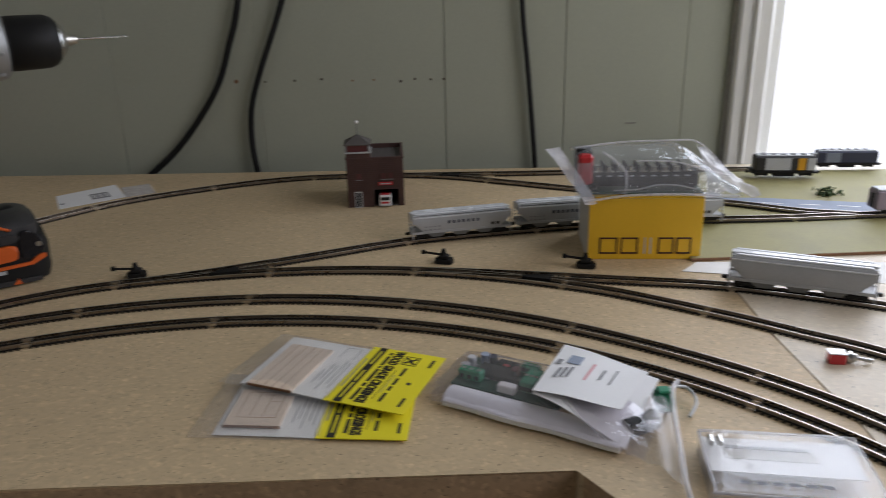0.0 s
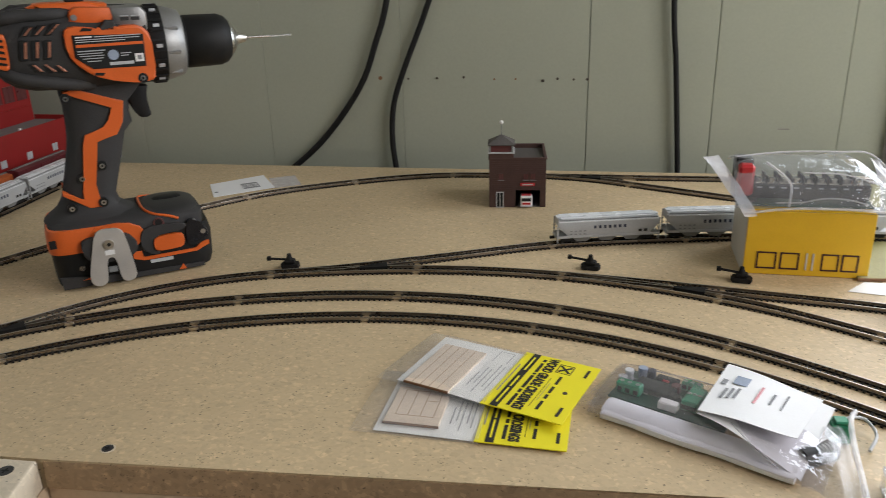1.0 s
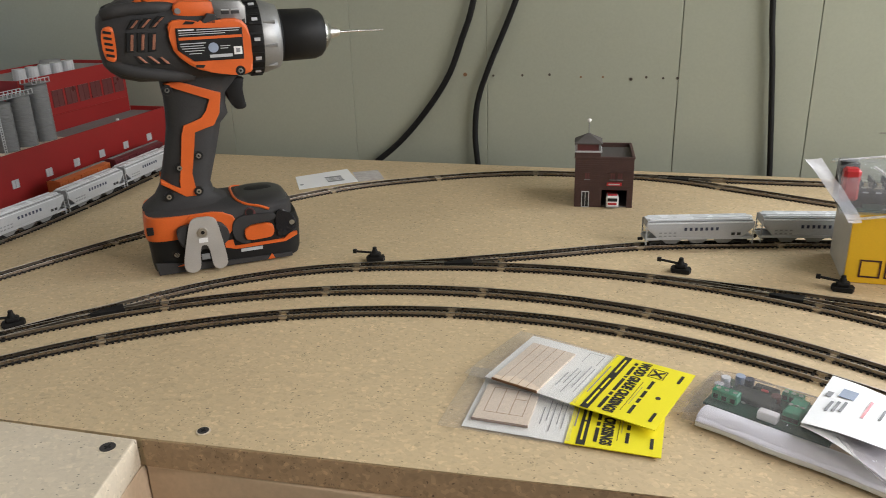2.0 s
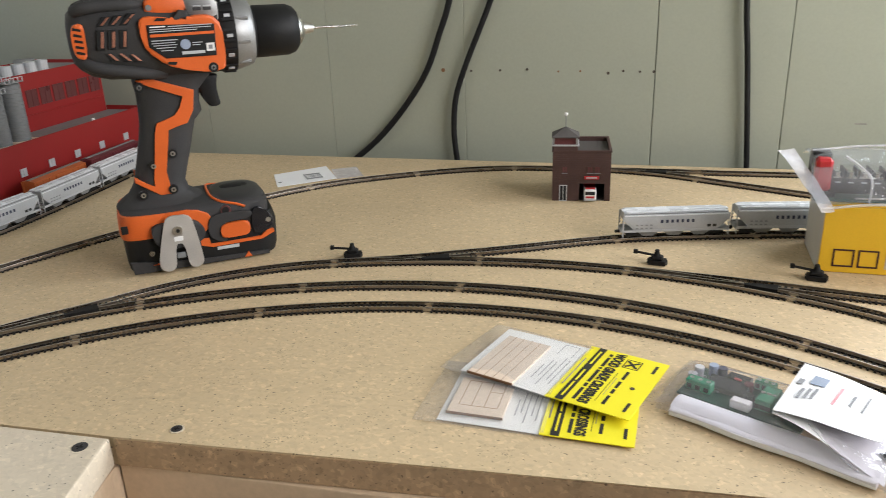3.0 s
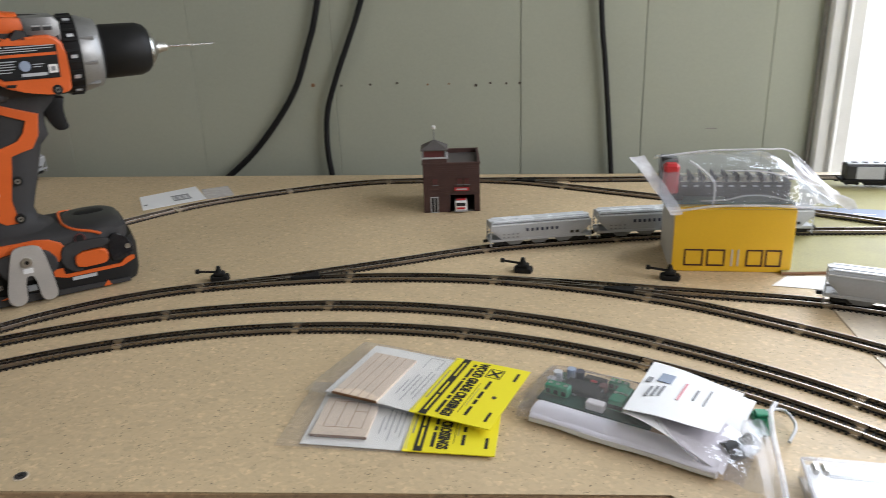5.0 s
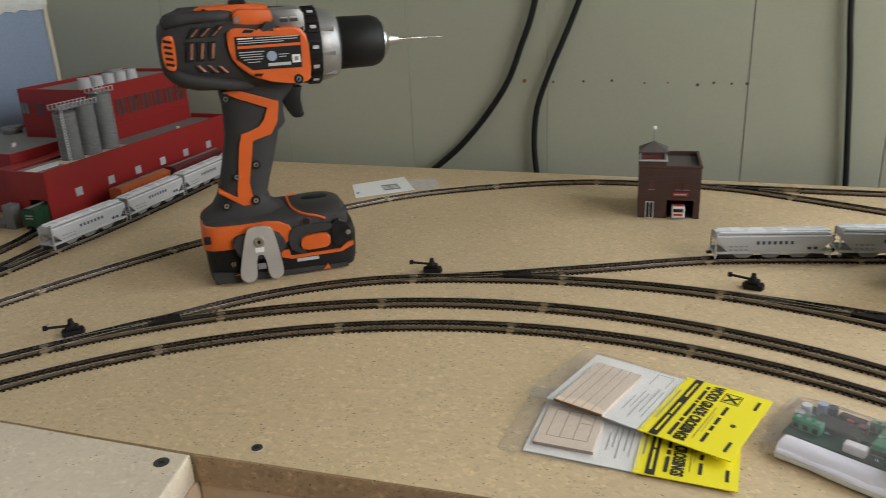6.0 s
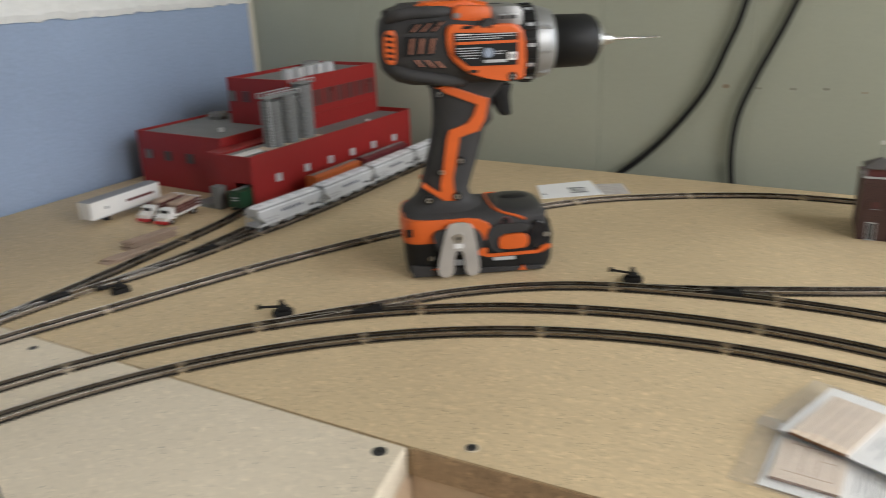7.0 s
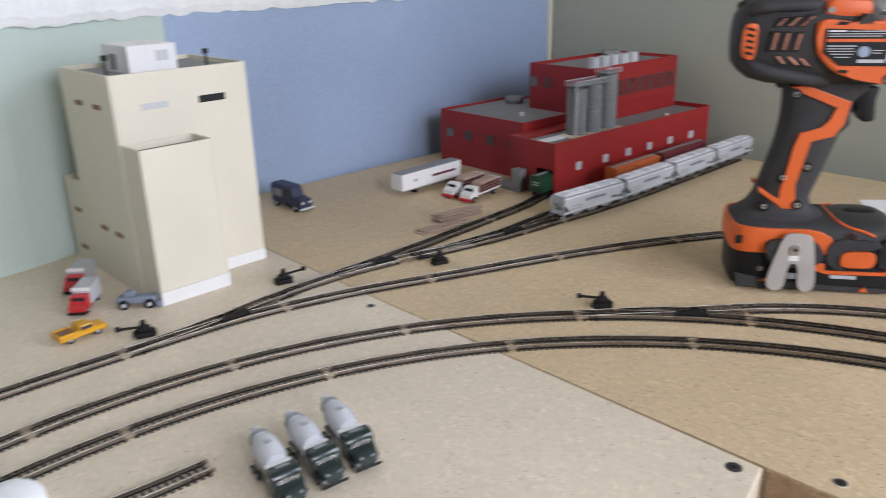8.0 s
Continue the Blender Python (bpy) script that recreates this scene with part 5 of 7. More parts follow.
part("grille", bx(B(), -0.0045, 0.0045, -0.0004, 0.0004, 0.0042, 0.0062), RED_PAINT, FT)
part("light_bar", bx(B(), -0.0050, 0.0050, 0.003, 0.006, 0.0130, 0.0145, 0.0004), RED_PAINT, FT)
part("bumper", bx(B(), -0.0064, 0.0064, -0.0012, 0.0002, 0.0018, 0.0030), LIGHT_GREY, FT)

# ---- rolling stock ----
def bogie(parent, x):
    b = B()
    bx(b, x - 0.0075, x + 0.0075, -0.0062, -0.0050, 0.0050, 0.0078, 0.0003)
    bx(b, x - 0.0075, x + 0.0075, 0.0050, 0.0062, 0.0050, 0.0078, 0.0003)
    bx(b, x - 0.0018, x + 0.0018, -0.005, 0.005, 0.0056, 0.0085)
    t = part("bogie", b, BLACK_PLASTIC, parent)
    for dx in (-0.0052, 0.0052):
        w = B()
        for y in (-0.0048, 0.0036):
            cy(w, (x + dx, y, 0.0065), (x + dx, y + 0.0012, 0.0065), 0.0027, n=14)
        cy(w, (x + dx, -0.005, 0.0065), (x + dx, 0.005, 0.0065), 0.0006, n=6)
        part("wheelset", w, DARK_GREY, t)


def couplers(parent, half):
    for s in (-1, 1):
        part("coupler", bx(B(), *sorted((s * half, s * (half + 0.0045))), -0.0012, 0.0012, 0.0068, 0.0090, 0.0003), BLACK_PLASTIC, parent)


L = 0.0965


def hopper_car(label, group, lettered=True):
    car = thing("hopper_car", label, "model train car", None, group)
    bogie(car, -0.036)
    bogie(car, 0.036)
    couplers(car, L / 2)
    h = L / 2
    # curved-side body on a long section, sloped end sheets
    prof = [(-0.0088, 0.0100), (-0.0092, 0.0125), (-0.0094, 0.0170), (-0.0092, 0.0215), (-0.0086, 0.0242), (-0.0070, 0.0256), (0.0070, 0.0256), (0.0086, 0.0242), (0.0092, 0.0215), (0.0094, 0.0170), (0.0092, 0.0125), (0.0088, 0.0100)]
    b = B()
    loft(b, [[(x, y, z if z > 0.02 else z + lift * (0.0215 - z)) for y, z in prof] for x, lift in ((-h + 0.002, 0.75), (-h + 0.012, 0.0), (h - 0.012, 0.0), (h - 0.002, 0.75))])
    body = part("body", b, HOPPER, car, "smooth grey curved sides", True)
    b = B()
    bx(b, -h + 0.001, h - 0.001, -0.0028, 0.0028, 0.0256, 0.0267, 0.0003)
    part("roof_walk", b, HOPPER_ROOF, car)
    for y in (-0.0056, 0.0056):
        part("roof_hatch", bx(B(), -h + 0.004, h - 0.004, y - 0.0013, y + 0.0013, 0.0254, 0.0266, 0.0004), HOPPER_ROOF, car)
    for s in (-1, 1):
        part("side_sill", bx(B(), -h + 0.001, h - 0.001, s * 0.0089 - 0.0006, s * 0.0089 + 0.0006, 0.0094, 0.0112), HOPPER, car)
        part("roof_edge", bx(B(), -h + 0.002, h - 0.002, s * 0.0089 - 0.0004, s * 0.0089 + 0.0004, 0.0232, 0.0240), HOPPER_ROOF, car)
        if not lettered:
            continue
        part("roof_stripe", bx(B(), -h + 0.003, h - 0.003, s * 0.0080 - 0.0003, s * 0.0080 + 0.0003, 0.0247, 0.0253), MID_GREY, car)
        # lettering and small data as bars
        for i in range(7):
            part("letter_bar", bx(B(), -0.0140 + 0.0046 * i, -0.0118 + 0.0046 * i, s * 0.0093 - 0.0004, s * 0.0093 + 0.0004, 0.0172, 0.0198), NAVY, car)
        for i in range(4):
            part("data_bar", bx(B(), -0.036 + 0.0042 * i, -0.0338 + 0.0042 * i, s * 0.0093 - 0.0004, s * 0.0093 + 0.0004, 0.0150, 0.0160), PRINT_GREY, car)
            part("data_bar", bx(B(), -0.036 + 0.0042 * i, -0.0338 + 0.0042 * i, s * 0.0092 - 0.0004, s * 0.0092 + 0.0004, 0.0122, 0.0132), PRINT_GREY, car)
        for i in range(2):
            part("placard", bx(B(), 0.0275 + 0.005 * i, 0.0307 + 0.005 * i, s * 0.0093 - 0.0004, s * 0.0093 + 0.0004, 0.0128, 0.0150), PRINT, car)
    # chutes in a darker grey than the body, to shade the underside
    for x in (-0.024, -0.001, 0.022):
        b = B()
        loft(b, [[(x - w, -0.0078 * k, z), (x + w, -0.0078 * k, z), (x + w, 0.0078 * k, z), (x - w, 0.0078 * k, z)] for w, k, z in ((0.0045, 0.75, 0.0048), (0.0105, 1.0, 0.0100))])
        part("hopper_chute", b, MID_GREY, car)
    for s in (-1, 1):
        e = s * (h - 0.0012)
        b = B()
        for y in (-0.0085, 0.0085):
            bx(b, e - 0.0005, e + 0.0005, y - 0.0004, y + 0.0004, 0.0050, 0.0245)
        for z in (0.0055, 0.0085, 0.0115, 0.0145, 0.0175):
            bx(b, e - 0.0004, e + 0.0004, -0.0085, -0.0040, z, z + 0.0006)
            bx(b, e - 0.0004, e + 0.0004, 0.0040, 0.0085, z, z + 0.0006)
        part("end_ladder", b, HOPPER, car)
        part("end_platform", bx(B(), *sorted((s * (h - 0.013), s * h)), -0.0085, 0.0085, 0.0088, 0.0098), HOPPER, car)
        part("end_slope", bx(B(), *sorted((s * (h - 0.0130), s * (h - 0.0122))), -0.0070, 0.0070, 0.0098, 0.0200), MID_GREY, car)
    return car


def on_line(pts, s):
    """A pose on the rails s metres along a track line."""
    p = spline(pts, 0.002)
    i = max(1, min(len(p) - 2, round(s / 0.002)))
    d = (p[i + 1] - p[i - 1]).normalized()
    return Matrix.Translation(p[i]) @ Matrix.Rotation(math.atan2(d.y, d.x), 4, "Z")


def length_to(pts, axis, value):
    p = spline(pts, 0.002)
    return 0.002 * min(range(len(p)), key=lambda i: abs(p[i][axis] - value))


first = hopper_car("grey covered hopper car with dark side lettering bars", "hopper cars on the middle line")
s0 = length_to(T4, 0, -0.0195) + 0.0515
TALLER = Matrix.Diagonal((1, 1.03, 1.07, 1))
first.matrix_basis = on_line(T4, s0) @ TALLER
for k in (1, 2):
    copy_thing(first, on_line(T4, s0 + 0.1035 * k) @ TALLER)
s0 = length_to(T6B, 1, 0.585) + 0.0515
for k in range(4):
    c = copy_thing(first, on_line(T6B, s0 + 0.1005 * k) @ Matrix.Diagonal((1, 1.02, 1.04, 1)))
    tagged(c, "pale grey covered hopper car beside the factory", "", "hopper cars beside the factory")
plain = hopper_car("plain silver covered hopper car standing on the front siding", "hopper cars on the front siding", False)
plain.matrix_basis = on_line(T3B, length_to(T3B, 0, 0.2375) + 0.0545) @ Matrix.Diagonal((1.07, 1.12, 1.2, 1))


def box_car(mat, label, m, length=0.088, height=0.0255, end_door=False):
    car = thing("box_car", label, "model train car", m, "box cars")
    bogie(car, -length * 0.36)
    bogie(car, length * 0.36)
    couplers(car, length / 2)
    h = length / 2
    part("body", bx(B(), -h, h, -0.0090, 0.0090, 0.0085, height, 0.0006), mat, car)
    b = B()
    prism(b, [(-0.0092, height), (0.0, height + 0.0016), (0.0092, height)], -h, h, "x")
    part("roof", b, mat, car)
    for i in range(9):
        x = -h + 0.004 + (length - 0.008) * i / 8
        part("side_rib", bx(B(), x - 0.0005, x + 0.0005, -0.0094, 0.0094, 0.0090, height - 0.001), mat, car)
    part("roof_walk", bx(B(), -h, h, -0.0018, 0.0018, height + 0.0014, height + 0.0022), MID_GREY, car)
    part("door", bx(B(), -0.009, 0.009, -0.0099, 0.0099, 0.0092, height - 0.0012), mat, car)
    for z in (0.0165, 0.0195):
        part("letter_bar", bx(B(), 0.014, 0.030, -0.0099, 0.0099, z, z + 0.0014), LIGHT_GREY, car)
        part("end_bar", bx(B(), -h - 0.0003, -h + 0.0003, -0.0055, 0.0035, z, z + 0.0012), LIGHT_GREY, car) if end_door else None
    b = B()
    bx(b, -h - 0.0006, -h + 0.0001, 0.0055, 0.0075, 0.009, height - 0.001)
    part("ladder", b, mat, car)


box_car(ORANGE_CAR, "faded orange box car behind the hopper cars", on_line(T6C, length_to(T6C, 1, 0.762)), height=0.0285)
box_car(MAROON_CAR, "dull maroon box car behind the hopper cars", on_line(T6C, length_to(T6C, 1, 0.866)), 0.100, 0.0285)
box_car(GREEN_CAR, "dark green box car at the factory's rail door", on_line(T6, length_to(T6, 1, 0.676)), 0.076, 0.0265, True)

# ---- road vehicles ----
def wheels(parent, xs, half, r, w=0.0022):
    for x in xs:
        for s in (-1, 1):
            t = part("wheel", cy(B(), (x, s * half, r), (x, s * (half - w), r), r, n=14), BLACK_PLASTIC, parent)
            part("hub", cy(B(), (x, s * (half + 0.0002), r), (x, s * (half - 0.0004), r), r * 0.45, n=10), LIGHT_GREY, t)


CAB_GREEN = material("blackish_green_enamel", (0.018, 0.028, 0.025), 0.2, vary=0.2, bump=0.03)


def mixer(m):
    t = thing("toy_cement_mixer", "toy cement mixer with grey drum and black cab", "toy truck", m, "toy cement mixers")
    part("chassis", bx(B(), -0.034, 0.024, -0.0045, 0.0045, 0.0042, 0.0072, 0.0004), BLACK_PLASTIC, t)
    wheels(t, (-0.026, -0.018, 0.018), 0.0094, 0.0036)
    prof = [(-0.040, 0.0030), (-0.0365, 0.0046), (-0.0312, 0.0066), (-0.0299, 0.0072), (-0.0286, 0.0070), (-0.0206, 0.0100), (-0.0083, 0.0104), (-0.0013, 0.0086), (0.0000, 0.0080)]
    b = B()
    loft(b, [[(x, r * math.cos(a * math.pi / 11), 0.0195 - 0.16 * x + r * math.sin(a * math.pi / 11)) for a in range(22)] for x, r in prof])
    d = part("drum", b, LIGHT_GREY, t, "pale grey mixing drum", True)
    part("drum_band", cy(B(), (-0.0306, 0, 0.0253), (-0.0288, 0, 0.0250), 0.0078, n=22), MID_GREY, d)
    part("drum_band", cy(B(), (-0.0238, 0, 0.0234), (-0.0232, 0, 0.0233), 0.0092, n=22), MID_GREY, d)
    for q in (-0.0025, 0.0005):
        part("drum_mark", bx(B(), -0.0150, -0.0105, q, q + 0.0014, 0.0316, 0.0320), PRINT_GREY, d)
    part("hopper_chute", bx(B(), -0.0405, -0.037, -0.0032, 0.0032, 0.0255, 0.0300, 0.0012), LIGHT_GREY, t)
    part("water_tank", cy(B(), (0.0020, -0.0095, 0.0185), (0.0020, 0.0095, 0.0185), 0.0042, n=16), WHITE_PAINT, t, "white water tank")
    b = B()
    prism(b, rounded([(0.0050, 0.0045), (0.019, 0.0045), (0.0198, 0.0140), (0.0175, 0.0222), (0.0150, 0.0242), (0.0050, 0.0242)], 1), -0.0112, 0.0112, "y", 0.0014)
    part("cab", b, CAB_GREEN, t, "glossy blackish green cab", True)
    b = B()
    loft(b, [[(x, w * c, 0.0048 + h * (0.5 + s_)) for c, s_ in oval(20, 1, 0.5, 3.0)] for x, w, h in ((0.0185, 0.0106, 0.0125), (0.0230, 0.0102, 0.0118), (0.0270, 0.0090, 0.0100), (0.0294, 0.0068, 0.0074))])
    part("bonnet", b, CAB_GREEN, t, "rounded glossy bonnet", True)
    # bright steel in place of dark glass gives the pane its glint
    part("windscreen", bx(B(), 0.0176, 0.0196, -0.0078, 0.0078, 0.0165, 0.0200, 0.0003), STEEL, t, "windscreen in bright steel standing in for its glint")
    part("roof_plate", bx(B(), 0.0078, 0.0112, -0.0050, 0.0050, 0.0241, 0.0246), MID_GREY, t)
    part("side_window", bx(B(), 0.0095, 0.0152, -0.0115, -0.0108, 0.0165, 0.0208), MID_GREY, t)
    for s in (-1, 1):
        part("headlight", bx(B(), 0.0274, 0.0290, s * 0.0078 - 0.0012, s * 0.0078 + 0.0012, 0.0068, 0.0092), MID_GREY, t)
        part("fender", bx(B(), 0.013, 0.024, s * 0.0108 - 0.0008, s * 0.0108 + 0.0008, 0.0065, 0.0085, 0.0003), DARK_GREY, t)
    part("bumper", bx(B(), 0.0285, 0.0302, -0.0108, 0.0108, 0.0026, 0.0048, 0.0006), BLACK_PLASTIC, t)


for x, y, a in ((-0.4560, 0.1475, -8), (-0.4565, 0.1708, -6), (-0.4555, 0.1932, -9)):
    mixer(pose(x, y, 0, 0, 0, a) @ Matrix.Scale(0.74, 4))


LUMBER = material("brown_model_lumber", (0.40, 0.29, 0.22), 0.7, vary=0.2, random_tone=0.4)


def stake_truck(m, load):
    t = thing("toy_stake_truck", "toy stake truck with white cab and red fenders", "toy truck", m, "toy stake trucks")
    wheels(t, (-0.026, 0.014), 0.0082, 0.0032)
    part("chassis", bx(B(), -0.036, 0.022, -0.004, 0.004, 0.0036, 0.0060), BLACK_PLASTIC, t)
    b = B()
    prism(b, [(0.006, 0.0045), (0.022, 0.0045), (0.0225, 0.0095), (0.0155, 0.0105), (0.0135, 0.0165), (0.006, 0.0168)], -0.0076, 0.0076, "y", 0.0008)
    part("cab", b, WHITE_PAINT, t)
    part("windscreen", bx(B(), 0.0142, 0.0150, -0.0058, 0.0058, 0.0112, 0.0152), GLASS_DARK, t)
    part("bumper", bx(B(), 0.0205, 0.0235, -0.0086, 0.0086, 0.0018, 0.0052, 0.0004), RED_PAINT, t, "red bumper and fenders")
    part("bed", bx(B(), -0.038, 0.005, -0.0086, 0.0086, 0.0066, 0.0082), PAPER_CREAM, t)
    for s in (-1, 1):
        for k in range(3):
            part("stake_board", bx(B(), -0.038, 0.004, s * 0.0084 - 0.0004, s * 0.0084 + 0.0004, 0.0090 + 0.0032 * k, 0.0112 + 0.0032 * k), DARK_RED if load else LIGHT_GREY, t)
    part("bed_load", bx(B(), -0.034, 0.000, -0.0070, 0.0070, 0.0082, 0.0195, 0.0015), LUMBER, t, "dull brown load")
    part("tail_board", bx(B(), -0.0390, -0.0380, -0.0086, 0.0086, 0.0085, 0.0185), WHITE_PAINT, t)


stake_truck(pose(-0.7810, 0.5945, 0, 0, 0, -82), True)
stake_truck(pose(-0.7545, 0.5950, 0, 0, 0, -80), True)
t = thing("toy_semi_trailer", "long white toy box trailer with a dark roof", "toy trailer", pose(-0.8310, 0.5885, 0, 0, 0, 93))
wheels(t, (0.030, 0.040), 0.0080, 0.0032)
part("landing_gear", bx(B(), -0.026, -0.023, -0.006, 0.006, 0, 0.0075), BLACK_PLASTIC, t)
part("box", bx(B(), -0.050, 0.050, -0.0090, 0.0090, 0.0070, 0.0260, 0.0004), WHITE_PAINT, t)
part("roof", bx(B(), -0.0495, 0.0495, -0.0085, 0.0085, 0.0260, 0.0266), PRINT_GREY, t)
part("side_stripe", bx(B(), 0.000, 0.040, -0.0093, 0.0093, 0.0150, 0.0180), DARK_RED, t)
part("side_mark", bx(B(), -0.030, -0.026, -0.0093, 0.0093, 0.0150, 0.0180), PRINT_GREY, t)
for s in (-1, 1):
    part("underrail", bx(B(), -0.048, 0.048, s * 0.0084 - 0.0004, s * 0.0084 + 0.0004, 0.0060, 0.0072), LIGHT_GREY, t)

v = thing("toy_van", "old black toy delivery van beside the backdrop", "toy van", pose(-0.8815, 0.4290, 0, 0, 0, 3))
wheels(v, (-0.018, 0.018), 0.0095, 0.0042)
part("van_body", bx(B(), -0.028, 0.008, -0.0090, 0.0090, 0.0048, 0.0265, 0.0018), NAVY, v)
b = B()
prism(b, [(0.006, 0.0048), (0.026, 0.0048), (0.0265, 0.0135), (0.012, 0.0150), (0.010, 0.0245), (0.006, 0.0250)], -0.0075, 0.0075, "y", 0.001)
part("bonnet", b, NAVY, v)
for s in (-1, 1):
    part("fender", bx(B(), 0.011, 0.026, s * 0.0086 - 0.0014, s * 0.0086 + 0.0014, 0.0068, 0.0088, 0.0005), NAVY, v)
    part("headlight", cy(B(), (0.0258, s * 0.005, 0.0105), (0.0275, s * 0.005, 0.0105), 0.0016, n=10), LIGHT_GREY, v)
    part("side_window", bx(B(), 0.000, 0.0065, s * 0.0090 - 0.0004, s * 0.0090 + 0.0004, 0.0160, 0.0225), GLASS_DARK, v)
    part("side_panel", bx(B(), -0.022, -0.006, s * 0.0090 - 0.0003, s * 0.0090 + 0.0003, 0.0130, 0.0215), PRINT_GREY, v)
part("bumper", bx(B(), 0.0262, 0.0285, -0.0095, 0.0095, 0.0030, 0.0050, 0.0003), LIGHT_GREY, v)

for (x, y, a), lbl in (((-0.768, 0.1595, -38), "toy red truck with white striped grey body"), ((-0.815, 0.172, -40), "toy red truck parked by the mill")):
    t = thing("toy_truck", lbl, "toy truck", pose(x, y, 0, 0, 0, a) @ Matrix.Scale(0.84, 4), "toy red trucks")
    wheels(t, (-0.016, 0.013), 0.0080, 0.0032)
    part("truck_body", bx(B(), -0.026, 0.004, -0.0084, 0.0084, 0.0045, 0.0220, 0.0008), LIGHT_GREY, t)
    b = B()
    prism(b, [(0.0045, 0.0036), (0.021, 0.0036), (0.0215, 0.0090), (0.0145, 0.0110), (0.0125, 0.0165), (0.0045, 0.0168)], -0.0080, 0.0080, "y", 0.001)
    part("cab", b, RED_PAINT, t, "glossy red cab")
    part("windscreen", bx(B(), 0.0132, 0.0140, -0.0062, 0.0062, 0.0115, 0.0155), GLASS_DARK, t)
    part("roof_stripe", bx(B(), 0.0035, 0.0048, -0.0086, 0.0086, 0.0190, 0.0222), WHITE_PAINT, t)
    part("bumper", bx(B(), 0.0205, 0.0225, -0.0084, 0.0084, 0.0020, 0.0040), BLACK_PLASTIC, t)

t = thing("toy_pickup", "yellow toy pickup truck with an open bed", "toy truck", pose(-0.7155, 0.1375, 0, 0, 0, 97) @ Matrix.Scale(0.86, 4))
YEL = material("yellow_model_paint", (0.66, 0.33, 0.012), 0.35)
wheels(t, (-0.012, 0.012), 0.0078, 0.0032)
part("lower_body", bx(B(), -0.021, 0.021, -0.0080, 0.0080, 0.0030, 0.0078, 0.0012), YEL, t)
b = B()
prism(b, [(-0.004, 0.0076), (0.012, 0.0076), (0.008, 0.0125), (-0.003, 0.0130)], -0.0070, 0.0070, "y", 0.001)
part("cab", b, YEL, t)
part("cab_glass", bx(B(), -0.002, 0.0085, -0.0072, 0.0072, 0.0086, 0.0114), GLASS_DARK, t)
for q in ((-0.0205, -0.005, -0.0080, -0.0070, 0.0078, 0.0098), (-0.0205, -0.005, 0.0070, 0.0080, 0.0078, 0.0098), (-0.0210, -0.0200, -0.0080, 0.0080, 0.0078, 0.0098)):
    part("bed_side", bx(B(), *q), YEL, t)
part("bed_load", bx(B(), -0.0198, -0.0055, -0.0068, 0.0068, 0.0078, 0.0086), BURNT, t)

t = thing("toy_vehicle_wreck", "small blue-grey toy tractor at the mill's corner", "toy tractor", pose(-0.7385, 0.1915, 0, 0, 0, 55))
BLUE_GREY = material("blue_grey_model_paint", (0.20, 0.23, 0.29), 0.5)
wheels(t, (-0.010, 0.010), 0.0068, 0.0040)
part("tractor_body", bx(B(), -0.016, 0.015, -0.0050, 0.0050, 0.0040, 0.0095, 0.0012), BLUE_GREY, t)
part("seat_box", bx(B(), -0.010, -0.002, -0.0042, 0.0042, 0.0095, 0.0140, 0.0010), BLUE_GREY, t)
part("bucket", bx(B(), 0.0150, 0.0200, -0.0070, 0.0070, 0.0005, 0.0060, 0.0008), BLUE_GREY, t)

# stacked lumber by the tracks
lum = thing("lumber_stack", "small stacks of brown model lumber by the track", "lumber", pose(-0.7060, 0.5130, 0, 0, 0, 84))
rl = random.Random(8)
for x0, x1, y0, rows, layers in ((-0.045, 0.012, -0.012, 3, 2), (-0.010, 0.046, 0.0065, 3, 4)):
    for k in range(layers):
        for j in range(rows):
            x, y = rl.uniform(-0.004, 0.004), rl.uniform(-0.0005, 0.0005)
            part("plank", bx(B(), x0 + x, x1 + x, y0 + 0.0055 * j + y, y0 + 0.0055 * j + 0.0036 + y, 0.0022 * k, 0.0022 * k + 0.0012), LUMBER, lum)
        if k:
            for x in (x0 + 0.008, x1 - 0.008):
                part("spacer", bx(B(), x, x + 0.0016, y0, y0 + 0.0146, 0.0022 * k - 0.0010, 0.0022 * k), LUMBER, lum)

# ---- loose things on the table ----
def sheet(name, corners, z, thick, mat, parent=None, label="", sag=None, n=12):
    """A thin sheet over four corners (a, b, c, d in turn), with a height given over its (u, v)."""
    a, b_, c, d = [Vector((*p, 0)) for p in corners]
    bm = B()
    top, low = [], []
    for i in range(n + 1):
        u = i / n
        for j in range(n + 1):
            v = j / n
            p = (a * (1 - u) + b_ * u) * (1 - v) + (d * (1 - u) + c * u) * v
            h = z + (sag(u, v) if sag else 0)
            top.append(bm.verts.new((p.x, p.y, h + thick)))
            low.append(bm.verts.new((p.x, p.y, h)))
    w = n + 1
    for i in range(n):
        for j in range(n):
            q = (i * w + j, (i + 1) * w + j, (i + 1) * w + j + 1, i * w + j + 1)
            bm.faces.new([top[k] for k in q])
            bm.faces.new([low[k] for k in reversed(q)])
    rim = [i * w for i in range(w)] + [n * w + j for j in range(1, w)] + [i * w + n for i in range(n - 1, -1, -1)] + [j for j in range(n - 1, 0, -1)]
    for k in range(len(rim)):
        p, q = rim[k], rim[(k + 1) % len(rim)]
        bm.faces.new((top[p], low[p], low[q], top[q]))
    return part(name, bm, mat, parent, label, True)


